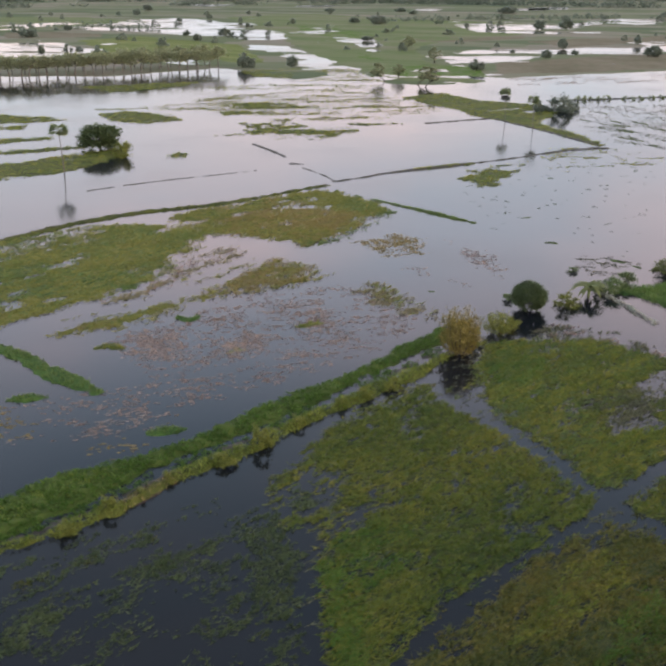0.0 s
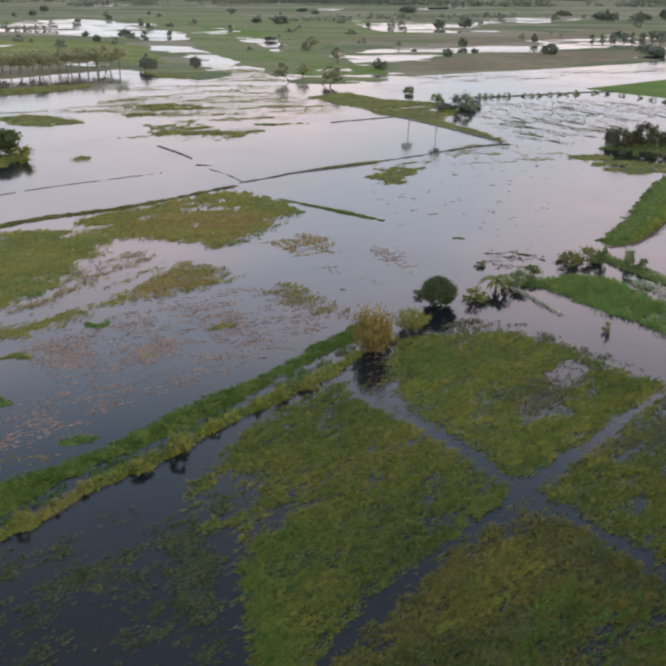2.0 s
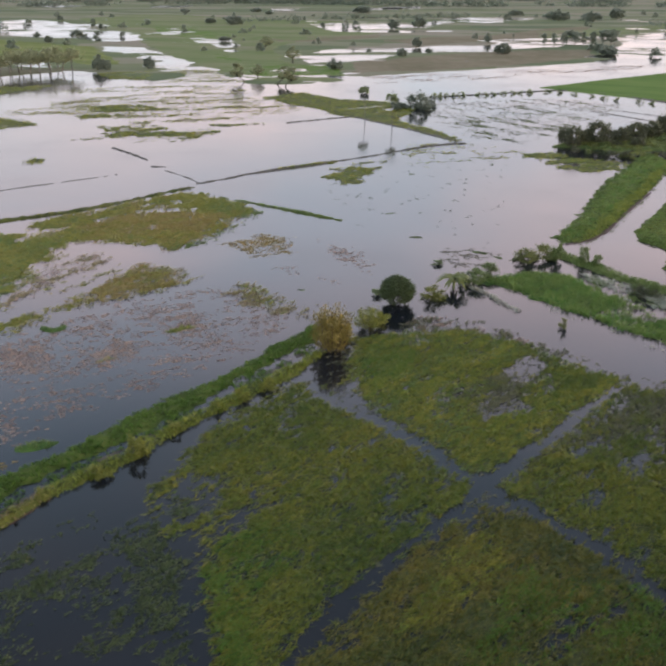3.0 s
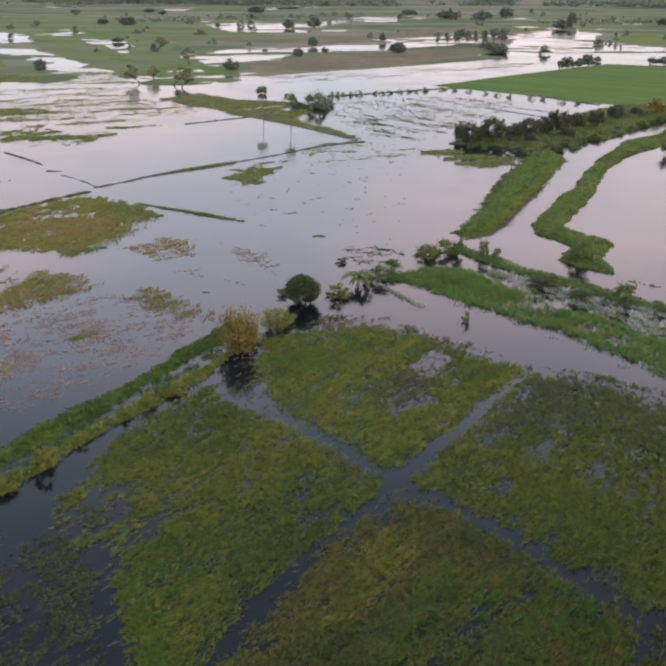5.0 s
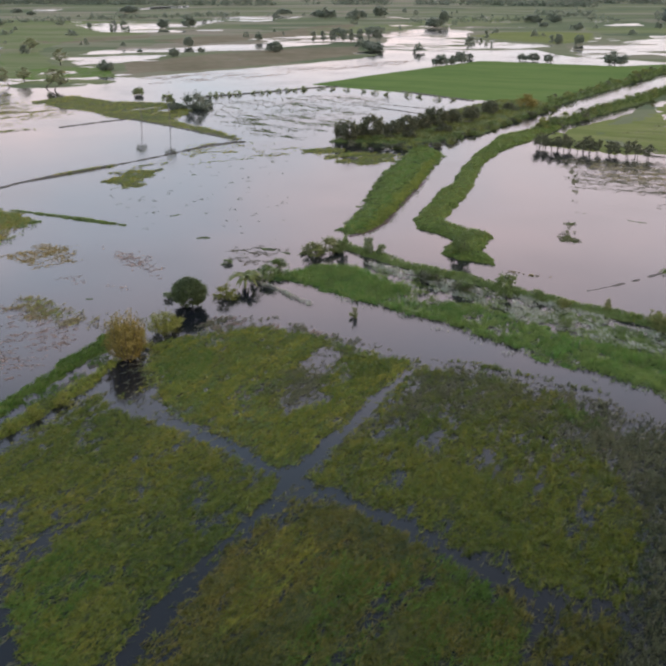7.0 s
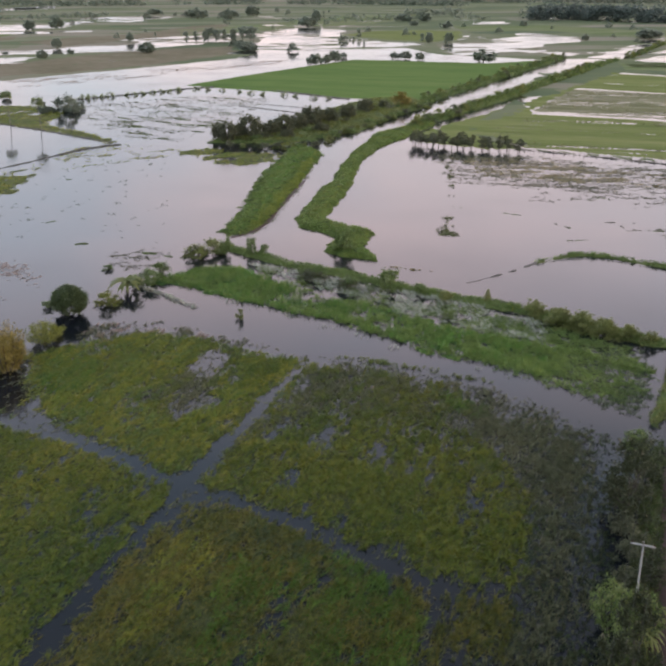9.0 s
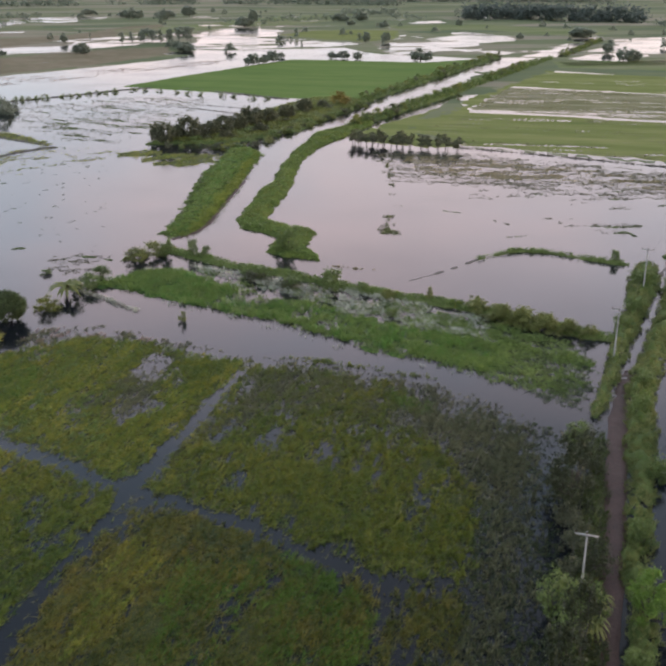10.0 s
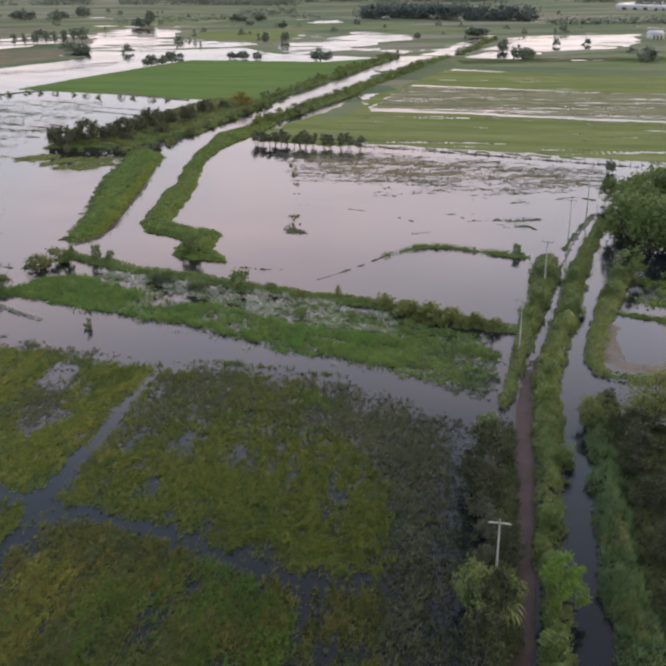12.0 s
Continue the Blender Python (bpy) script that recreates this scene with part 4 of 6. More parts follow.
soggy([(-28.5, 219.5), (-19.5, 230), (-2.5, 232), (8, 228), (1.5, 209.5), (-12, 208.5), (-23.5, 209.5)], "rust-coloured ripe grass", 0.8, 24, RUST_MAT, RUST, (RUST, "ripe grass in rust brown"), 7)
soggy([(-11, 194.5), (-8, 202), (1.5, 206), (12, 223.5), (12.5, 234.5), (7, 232.5), (15, 228), (7.5, 209.5), (-0.5, 198.5), (-7.5, 193.5)], "green weeds at a field's edge", 0.7, 26, GREEN_MAT, GREEN, None, 4)
soggy([(2, 243.5), (10.5, 240), (16.5, 228), (11.5, 219.5), (4.5, 225.5), (-0.5, 237)], "green grass at a field's end", 0.75, 125, GREEN_MAT, GREEN, None, 4)
G2_RIM = [(1, 252, 0.3), (10.5, 241.5, 0.4), (16.5, 235, 0.8), (23.5, 228, 1.4), (28, 222.5, 1.4), (33, 217.5, 0.7)]
turf("grass", G2_RIM, "green grass on a low bund", GREEN_MAT, GREEN, 0.25, 0.6, 4, 0.6, 0.25, 25, 0.2, 0.9, 0.3, soft=0.6)
G3 = [(-47, 141), (-44.5, 147.5), (-36, 156), (-26.5, 163.5), (-18.5, 178.5), (-12.5, 190.5), (-2, 181.5), (1.5, 174.5), (-6.5, 167.5), (-17, 161.5), (-24.5, 161), (-26.5, 152.5), (-32, 147), (-40, 143.5), (-45.5, 140.5)]
soggy(G3, "olive weeds in shallow flood water", 0.66, 27, GOLD_MAT, WHEAT, (STRAW, "rust-brown weeds in shallow flood water"), 4)
soggy([(-25.5, 163), (-18.5, 178), (-12.5, 190), (-2.5, 181.5), (1, 174.5), (-6.5, 168), (-17, 162.5)], "rust-brown weeds in shallow flood water", 0.5, 29, RUST_MAT, RUST, (STRAW, "straw-coloured weeds in shallow flood water"), 3)
soggy([(-37, 161.5, 0.6), (-29.5, 171.5, 0.7), (-22.5, 181.5, 0.9), (-12.5, 190.5, 0.7)], "strip of olive weeds", 0.6, 28, GOLD_MAT, OLIVE, None, 3)
soggy([(3, 165.5), (6, 171.5), (9.5, 172.5), (13.5, 165.5), (20, 157), (20, 150.5), (15.5, 148.5), (10, 153.5)], "faded olive weeds in shallow flood water", 0.62, 31, STUBBLE, STRAW, (OLIVE, "olive weeds in shallow flood water"), 2.4)


def drowned(pts, cover, seed, floor=DEAD_MAT, blade=DEAD, scale=2.2, label="drowned pinkish-brown weeds in flood water", gain=2.5):
    landform("plant_mat", pts, 0.04, floor, 0.45, label, "plants", 0.08, 2.0, 2.5, 0.05, seed, "stuff", cover * 0.12, scale, (8, 1.8), 3.0)
    grow("dead_weeds", pts, 6.5, 0.4, 0.10, blade, label, min(0.8, cover * 1.5), scale, 8, 0, 0, seed, 1.0, 2.0, streak=(8, 1.8), fade=3.0, width=0.06, wispy=8, soft=3.0, gain=gain)


drowned([(-38.5, 141.5), (-31.5, 149.5), (-22, 151.5), (-21.5, 136), (-23, 130.5), (-29.5, 131)], 0.42, 41)
drowned([(-20.5, 136), (-16, 147.5), (-9.5, 147.5), (-8, 138), (-14, 130.5), (-18.5, 130.5)], 0.4, 42)
drowned([(-7.5, 153.5), (-1, 153.5), (-1.5, 144.5), (-6.5, 144.5)], 0.4, 43)
drowned([(3.5, 200.5), (14, 209.5), (21, 204), (20, 189), (10, 187.5)], 0.5, 44, RUST_MAT, RUST)
drowned([(-0.5, 143.5), (6, 143.5), (6.5, 137), (1, 136)], 0.4, 45)
drowned([(-11.5, 129.5), (-1.5, 134.5), (1, 131), (-10, 122)], 0.4, 46)
drowned([(-50, 120.5), (-41, 115), (-37.5, 111), (-37.5, 106.5), (-45, 106.5)], 0.25, 47, RUST_MAT, RUST)
drowned([(-32, 105), (-25, 110), (-20.5, 113.5), (-19, 110), (-24, 103), (-29.5, 101)], 0.25, 48, RUST_MAT, RUST)
drowned([(-14, 158), (-5, 165.5), (1, 158), (5, 143.5), (-0.5, 136), (-9, 149.5)], 0.25, 49)
drowned([(24, 204), (35, 190.5), (35.5, 178.5), (32, 173), (25.5, 184.5)], 0.2, 50, scale=1.8)
drowned([(12.5, 183), (18.5, 181.5), (22.5, 174.5), (27.5, 170.5), (25, 168), (16, 175.5)], 0.3, 51, scale=1.8)
drowned([(-33, 141.5), (-20.5, 163), (1.5, 173), (18, 154), (7.5, 134.5), (-11, 120.5), (-25.5, 106.5), (-41, 104), (-45, 116.5), (-29.5, 125)], 0.10, 52, scale=1.6)
drowned([(34, 275), (103, 295), (65.5, 178.5), (51.5, 178.5), (44, 204), (30.5, 211.5)], 0.003, 53, BANK, DARK, 1.6, "floating tufts of dark weed", 12.0)


def raft(pts, seed, label="low green mat of weeds in the water", floor=LUSH_MAT, blade=GREEN, height=0.2, step=0.4, tall=0.45):
    return turf("weeds", pts, label, floor, blade, height, step, 5, 0.5, tall, seed, 0.2, 0.7, 0.3, category="weeds")


raft([(-57.5, 141.5, 1.5), (-52, 137.5, 1.7), (-47, 134, 1.7), (-41.5, 128, 1.7), (-36.5, 124, 1.6), (-33, 121.5, 0.9)], 60)
raft([(-44.5, 118.5, 0.7), (-42, 119.5, 1.5), (-39.5, 119.5, 0.5)], 61)
raft([(-23.5, 108.5, 0.6), (-21.5, 109.5, 1.3), (-19.5, 110, 0.5)], 62)
raft([(-26.5, 152.5, 0.5), (-24.5, 150.5, 1.2), (-23, 152.5, 0.5)], 63)
raft([(-37, 138, 0.4), (-35.5, 139, 0.8), (-33, 138, 0.4)], 64, floor=OLIVE_MAT, blade=OLIVE)
raft([(-16.5, 135.5, 0.4), (-15, 137, 0.7), (-13.5, 137.5, 0.4)], 65, floor=OLIVE_MAT, blade=OLIVE)
raft([(-6, 147.5, 0.4), (-3.5, 149, 1.0), (-1.5, 149.5, 0.4)], 66, floor=OLIVE_MAT, blade=OLIVE)
for k, pts in enumerate([[(46, 199.5, 0.2), (47.5, 200, 0.4), (48.5, 199, 0.2)], [(17.5, 166.5, 0.2), (18.5, 166, 0.3), (19, 166.5, 0.2)], [(45, 222, 0.2), (47, 222.5, 0.2), (48.5, 222, 0.2)], [(61, 268, 0.3), (62, 269, 0.4), (63, 268, 0.3)], [(56, 187.5, 0.2), (59, 184.5, 0.4), (61, 181, 0.3)]]):
    raft(pts, 67 + k, "floating tuft of dark weed", BANK, DARK, 0.2, 0.4, 0.12)

# thin bunds and shoals of the wide flooded fields
def thin_bund(pts, seed, height=0.35):
    return turf("grass", pts, "narrow grassy bund half under water", MUD, TWIG, height * 0.7, 0.5, 2.0, 0.5, 0.10, seed, 0.2, 0.5, 0.5)


thin_bund([(-66, 252, 0.3), (-54, 262, 0.4), (-35, 273, 0.4), (-23, 280, 0.2)], 80, 0.15)
thin_bund([(-27, 326, 0.6), (-20, 313, 0.7), (-15, 302, 0.5)], 81)
thin_bund([(-13, 291, 0.6), (-9, 290, 0.5)], 82)
thin_bund([(-9, 284, 0.3), (-3, 274, 0.4), (1, 264, 0.4)], 83, 0.1)
thin_bund([(0, 264, 0.6), (10, 271, 0.7), (14, 275, 0.5)], 84)
thin_bund([(14, 275, 0.7), (22, 280, 1.5), (36, 288, 2.1), (43, 292, 1.1)], 85)
turf("grass", [(19, 279, 0.5), (26, 282, 1.3), (34.5, 286.5, 1.7), (43, 290.5, 0.7)], "olive grass thick on a narrow bund", OLIVE_MAT, OLIVE, 0.4, 0.5, 4, 0.6, 0.4, 79, 0.3, 1.0, 0.3, soft=0.6)
thin_bund([(42, 291, 0.5), (56, 299, 0.5), (72, 311, 0.7), (86, 318, 1.6), (91, 318, 1.3)], 86)
thin_bund([(64, 387, 0.7), (76, 361, 0.9), (84, 339, 0.9), (90, 324, 1.1)], 87)
thin_bund([(36, 374, 0.5), (52, 382, 0.7), (64, 387, 0.5)], 88)
thin_bund([(103, 444, 1.0), (129, 449, 1.1), (164, 460, 1.2), (188, 464, 1.4), (205, 430, 1.5), (219, 387, 1.4)], 90, 0.4)
thin_bund([(162, 399, 0.4), (168, 384, 0.6), (174, 370, 0.6), (179, 356.5, 0.4)], 89, 0.2)
thin_bund([(176.5, 391.5, 0.3), (182.5, 380, 0.5), (188.5, 369, 0.4)], 91, 0.2)


def shoal(pts, seed, cover=0.8, floor=OLIVE_MAT, blade=OLIVE, scale=4.5, step=0.8, label="grassy shoal in the flood water", density=1.0):
    return meadow("grass", pts, floor, blade, label, cover * 0.85, scale, 0.2, step, density, 0.8, 0.3, seed, (12, 2.2), 0.16, 2.0, 0.16, 5, 3.0, None, 0.08)


LAND = [(31, 455), (53, 472), (67, 444), (92, 428), (94, 402), (80, 374), (88, 352), (93, 324), (88, 320), (81, 348), (67, 381), (56, 394), (55, 408), (43, 430)]
shoal(LAND, 95, 1.1, OLIVE_MAT, OLIVE, 8, 1.1, "strip of grassy land between flooded fields")
for k, pts in enumerate([[(-97, 400), (-87, 408), (-67, 398), (-60, 382), (-73, 372), (-88, 380)], [(-154, 395), (-137, 398), (-114, 391), (-106, 383), (-120, 374), (-145, 372)], [(-143, 365), (-118, 368), (-115, 359), (-139, 356)], [(-130, 332), (-109, 338), (-100, 343), (-98, 336), (-114, 327), (-127, 324)]]):
    shoal(pts, 96 + k, 1.1, OLIVE_MAT, OLIVE)
for k, pts in enumerate([[(-123, 312), (-102, 316), (-84, 323), (-82, 319), (-99, 308), (-120, 303)], [(-113, 284), (-95, 294), (-84, 308), (-71, 316), (-67, 316), (-70, 293), (-79, 276), (-94, 266), (-104, 262)], [(-54, 305), (-51, 311), (-47, 308), (-47, 300), (-51, 298)], [(-49, 404), (-35, 413), (-32, 400), (-44, 395)]]):
    shoal(pts, 100 + k, 1.12, OLIVE_MAT, OLIVE)
for k, pts in enumerate([[(-28, 383), (-15, 392), (-16, 380), (-24, 377)], [(-13, 344), (3, 358), (12, 358), (2, 342), (-8, 334)], [(-42, 344), (-31, 355), (-14, 364), (-13, 357), (-34, 342)], [(3, 374), (24, 377), (29, 370), (12, 366)], [(34, 268), (44, 283), (54, 290), (62, 296), (60, 286), (47, 262), (41, 260)], [(-46, 436), (-22, 440), (-10, 420), (-30, 405), (-44, 415)], [(-36, 375), (-14, 378), (2, 352), (-12, 342), (-34, 352)], [(38, 281), (52, 291), (65, 301), (53, 284), (39, 274)]]):
    shoal(pts, 104 + k, 0.75)
for k, pts in enumerate([[(37, 264), (45, 272), (48, 263), (43.5, 256), (38, 257)], [(-131, 498), (-91, 518), (-69, 524), (-75, 498), (-108, 474)], [(-56, 580), (-20, 600), (-22, 540), (-44, 546)], [(103, 295), (115, 298), (126, 280), (134, 276), (124, 264), (111, 263), (103, 278)], [(135, 299), (152, 302), (143, 286), (132, 284)]]):
    shoal(pts, 110 + k, 0.95, OLIVE_MAT, OLIVE)


def stubble(pts, seed, cover, turn=12, floor=STUBBLE, blade=OLIVE, scale=3.4):
    return meadow("drowned_stubble", pts, floor, blade, "streaks of drowned stubble in flood water", cover, scale * 0.9, 0.05, 0.75, 1.2, 0.9, 0.12, seed, (turn, 5.0), 0.06, 2.5, 0.08, 5, 5.0, None, 0.06, thin=0.55, wispy=turn, soft=4.0, gain=4.0)


stubble([(-70, 454), (-5, 498), (35, 455), (50, 411), (19, 380), (-4, 374), (-32, 392), (-55, 408)], 130, 0.34)
stubble([(-85, 480), (-37, 518), (26, 512), (35, 455), (-18, 480)], 131, 0.2)
stubble([(-29, 353), (9, 369), (12, 348), (-21, 334)], 132, 0.4)
stubble([(-107, 417), (-58, 439), (-34, 424), (-51, 408), (-99, 408)], 133, 0.4)
stubble([(-25, 630), (15, 600), (33, 518), (-19, 524)], 134, 0.35)
stubble([(90, 398), (106, 425), (164, 436), (194, 405), (143, 335), (110, 310), (92, 330)], 135, 0.22, -62, BANK, TWIG, 2.2)
stubble([(70, 328), (95, 320), (112, 296), (96, 284), (58, 276)], 136, 0.2, 10)
stubble([(180, 248), (199, 229), (229, 166), (213, 157), (183, 192), (162, 219)], 137, 0.5, -30, STUBBLE, STRAW, 2.6)
grow("drowned_stubble", [(176, 258), (202, 236), (238, 172), (222, 150), (192, 160), (172, 190), (152, 214)], 1.6, 1.3, 0.06, TWIG, "brown streaks of drowned stubble in the pond", 0.36, 2.2, 6, 0, 0, 141, 1.0, 2.5, "stubble", (-40, 7.0), 0.07, wispy=-40, soft=6.0, gain=3.0)
stubble([(158.5, 163), (178, 142.5), (166.5, 134), (155.5, 138), (155, 155)], 138, 0.3, -30, BANK, TWIG, 4.0)
stubble([(164, 203), (200, 168), (181.5, 145), (171.5, 164), (153.5, 184.5)], 139, 0.13, -30, BANK, TWIG, 4.0)
stubble([(89, 547), (186, 568), (295, 595), (280, 565), (169, 517), (94, 501)], 140, 0.12, 10, STUBBLE, DEAD)

# reed field and its bund
H1 = [(51.5, 167.5), (57, 169.5), (63.5, 171.5), (70.5, 167.5), (74, 156.5), (77.5, 143.5), (82, 136.5), (87.5, 121), (95, 108.5), (97, 102.5), (95, 97.5), (90.5, 95.5), (86.5, 96.5), (82, 103), (76.5, 113), (72.5, 123.5), (68.5, 134), (63.5, 143.5), (58.5, 155.5), (53.5, 163), (50.5, 164.5)]
meadow("reeds", H1, LUSH_MAT, REED, "lush green reeds in shallow water", 0.88, 4.0, 0.14, 0.5, 7, 0.6, 0.75, 160, (-63, 2.0), 0.3, 1.6, 0.12, 5, 2.5, (LUSH, "fresher reeds in shallow water"), 0.07, thin=0.85, soft=2.2, gain=4.0)
MARSH = [(72, 171), (79, 161), (91.5, 140), (100.5, 122), (103, 113), (97, 107), (91, 110.5), (87, 120.5), (81.5, 135.5), (73, 155)]
meadow("reeds", MARSH, GREEN_MAT, GREEN, "thin reeds in open marsh water", 0.3, 3.0, 0.15, 0.5, 4, 0.6, 0.6, 162, (-63, 2.0), 0.15, 1.2, 0.35, 9, 2.0, None, 0.05, thin=0.4, wispy=-63)
meadow("dead_reeds", MARSH, WET_MAT, PALE_REED, "pale dead reeds in marsh water", 0.62, 3.0, 0.12, 0.5, 5, 0.6, 0.7, 163, (-63, 1.6), 0.15, 1.2, 0.35, 9, 2.0, None, 0.045, thin=0.3, wispy=-63)
TORN = [(90, 123), (99, 120.5), (103, 113), (106, 106), (107.5, 98), (104, 90), (96, 82.5), (90, 81), (86.5, 88), (83, 98), (80.5, 107)]
meadow("reeds", TORN, WET_MAT, REED, "torn rafts of green reeds", 0.52, 3.0, 0.12, 0.5, 6, 0.6, 0.5, 165, (-63, 1.8), 0.2, 1.4, 0.2, 8, 2.5, None, 0.055, thin=0.6, wispy=-63, soft=2.5, gain=3.0)
grow("reeds", TORN, 5, 0.6, 0.6, GREEN, "drab green reeds in open marsh", 0.45, 2.0, 7, 0, 0, 166, 0.8, 1.4, "reeds", (-63, 1.8), 0.05, wispy=-63, soft=2.0, gain=3.0)
grow("reeds", [(97.5, 103.5), (107.5, 96.5), (104, 90), (95, 82), (89.5, 78.5), (86.5, 83.5), (85.5, 95.5)], 6, 0.6, 0.5, FEATHERY, "thin dark reeds in open marsh", 0.5, 1.8, 7, 0, 0, 178, 0.9, 1.4, "reeds", (-63, 1.8), 0.05, wispy=-63, soft=2.0, gain=3.0)
grow("weeds", [(95.5, 157.0, 0.8), (96.0, 153.5, 1.0), (99.5, 150.0, 0.9), (101.5, 147.0, 0.6)], 9, 0.5, 0.25, STRAW, "bleached debris trailing from the tip of the spit", 0.6, 1.6, 6, 0, 0, 181, 0.9, 1.2, "weeds", None, 0.07, soft=0.6)
grow("weeds", [(48, 190), (56, 192), (64, 185), (58, 175), (48, 174)], 4, 0.6, 0.12, TWIG, "brown debris drifting in flood water", 0.22, 2.0, 6, 0, 0, 179, 1.0, 1.5, "weeds", (-20, 2.5), 0.07, wispy=-20, soft=2.0, gain=4.0)
turf("reeds", [(98.5, 107, 1.0), (98, 101.5, 1.1), (99.5, 95.5, 1.0), (102, 90.5, 0.8)], "green reeds along a marsh channel", GREEN_MAT, GREEN, 0.3, 0.5, 5, 0.55, 0.6, 168, 0.3, 0.8, 0.3, soft=0.8)
H2 = [(73.5, 183, 1.6), (75, 177.5, 1.6), (77.5, 171, 1.7), (80, 163, 1.6), (86, 154, 1.7), (91.5, 140.5, 1.6), (96.5, 131.5, 1.5), (102, 122, 1.7), (105.5, 114.5, 1.8), (108.5, 106, 1.9), (110.5, 99.5, 1.6), (114, 94.5, 1.4)]
turf("grass", H2, "dense green grass on a long bund beside the marsh", TURF_MAT, GREEN, 0.55, 0.45, 6, 0.5, 0.5, 164, 0.35, second=(OLIVE, "olive weeds on a long bund"))
turf("grass", [(48.5, 165.5, 0.3), (51, 160, 0.45), (52.5, 153.5, 0.45), (54, 149, 0.3)], "bleached weeds on a thin bund that slips under water", MUD, PALE_REED, 0.3, 0.4, 7, 0.5, 0.3, 169, 0.2, 0.4, 0.4)

grow("dead_reeds", [(57.5, 156.5, 0.5), (63, 143, 0.6), (68.5, 133, 0.6), (72, 123, 0.7), (76, 112, 0.7), (81.5, 102, 0.6), (86, 95, 0.7)], 4, 0.5, 0.5, PALE_REED, "pale thin reeds at the marsh's edge", 0.6, 2.0, 5, 0, 0, 167, 0.5, 1.5, "reeds", width=0.05)

# canal banks
C1 = [(77, 195), (88, 209.5), (100, 229.5), (109, 244), (119, 258), (131, 273), (140, 286), (146, 283), (143.5, 269), (130.5, 251.5), (117, 234.5), (106.5, 220.5), (97, 206), (90, 198), (78, 189.5)]
turf("grass", C1, "green grass on an overgrown canal bank", GREEN_MAT, REED, 0.8, 0.55, 4, 0.7, 0.45, 170, 0.5, 1.8, 0.22, soft=2.2, second=(LUSH, "fresh green grass on the canal bank"))
turf("grass", [(81, 190.5, 0.6), (87.5, 195.5, 1.0), (95, 206, 1.3), (107, 222.5, 1.2), (124, 245, 1.1), (141, 270, 0.8)], "yellow-green grass on the canal bank's crest", GREEN_MAT, RIM, 1.1, 0.5, 5, 0.5, 0.4, 171, 0.3)
grow("grass", [(77, 195), (88, 209.5), (109, 244), (131, 273), (126, 260), (101, 223), (85, 199)], 3, 0.7, 0.6, DARK, "dark weeds in patches on the canal bank", 0.6, 4.0, 5, 0.55, 0.5, 58, 0.7, 1.2, "grass", width=0.08, soft=1.5)
grow("grass", C1, 3, 0.6, 0.55, RIM, "yellow-green weeds in patches on the canal bank", 0.3, 5.0, 5, 0.6, 0.5, 59, 0.7, 1.2, "grass", width=0.08, soft=1.5)
grow("grass", [(82, 191.5, 0.9), (87.5, 196.5, 1.5), (95.5, 206.5, 2.2), (107.5, 222.5, 2.2), (124, 245, 1.8), (141, 270, 1.2)], 6, 0.6, 0.5, RIM, "yellowed grass tops on the canal bank", 0.75, 3.0, 4, 0.95, 0, 177, 0.7, 1.0, "grass", width=0.10)
landform("bund", [(78, 189, 0.4), (84.5, 191.5, 0.5), (91, 198, 0.6), (99.5, 210, 0.5), (120, 236, 0.3)], 0.5, RED_EARTH, 0.5, "bare red earth at the canal bank's foot", "bund", wobble=0.3)
meadow("weeds", [(79, 196), (92, 215.5), (108, 240), (125, 258), (115, 241), (91, 205.5)], GREEN_MAT, GREEN, "trailing weeds along the bank's flooded side", 0.5, 3.0, 0.2, 0.5, 3, 0.5, 0.4, 174, None, 0.2, 2.0, 0.3, 5, 2.0, None, 0.08)
C2 = [(96.5, 196), (105, 206.5), (117.5, 222.5), (126, 231), (136.5, 246.5), (154.5, 269), (166, 281), (179, 296), (195, 303), (221, 320), (212, 305), (192, 289), (176, 278), (162.5, 268), (147.5, 251.5), (138, 238.5), (130, 226), (113.5, 205.5), (104.5, 195), (104, 188), (107, 182), (107.5, 176.5), (99.5, 168.5), (98.5, 161), (96.5, 158), (91.5, 164), (90.5, 170), (97.5, 178), (96.5, 186), (95, 190)]
turf("grass", C2, "green grass on a winding spit by the canal", GREEN_MAT, REED, 0.8, 0.5, 4, 0.65, 0.4, 172, 0.45, 0.9, 0.5, soft=0.8, second=(YELLOW, "yellowish grass on a winding spit"))
C3 = [(119, 307), (142, 293), (162, 299), (178, 304), (208, 328), (241, 351), (244, 369), (228, 380), (209, 369), (177, 347), (147, 318), (129, 314)]
turf("undergrowth", C3, "tangled undergrowth on the wooded canal bank", BANK, DULL_OLIVE, 0.9, 1.0, 1.4, 1.0, 0.7, 173, 0.6, 1.5, second=(YELLOW, "yellowish undergrowth on the canal bank"))
for k, pts in enumerate([[(243, 360, 2.2), (281, 387, 2.4), (340, 428, 2.7), (450, 505, 2.4)], [(197, 301, 2.4), (231, 322, 3.0), (278, 352, 3.6), (342, 393, 4.0), (420, 445, 3.8), (470, 475, 2.1)], [(490, 485, 1.5), (565, 535, 1.7), (630, 580, 1.5)]]):
    turf("scrub", pts, "scrub along the far canal", BANK, LEAF, 1.6, 1.4, 0.5, 1.6, 2.0, 175 + k, 1.0, 1.6, second=(DARK, "dark scrub along the far canal"))
turf("grass", [(123.5, 141.5, 0.3), (130.5, 142.5, 0.6), (136, 142, 0.8), (140.5, 136.5, 0.7), (143, 130, 0.8), (146.5, 123.5, 1.0)], "green grass on a curved bund round a pond", TURF_MAT, GREEN, 0.6, 0.5, 5, 0.5, 0.5, 180)
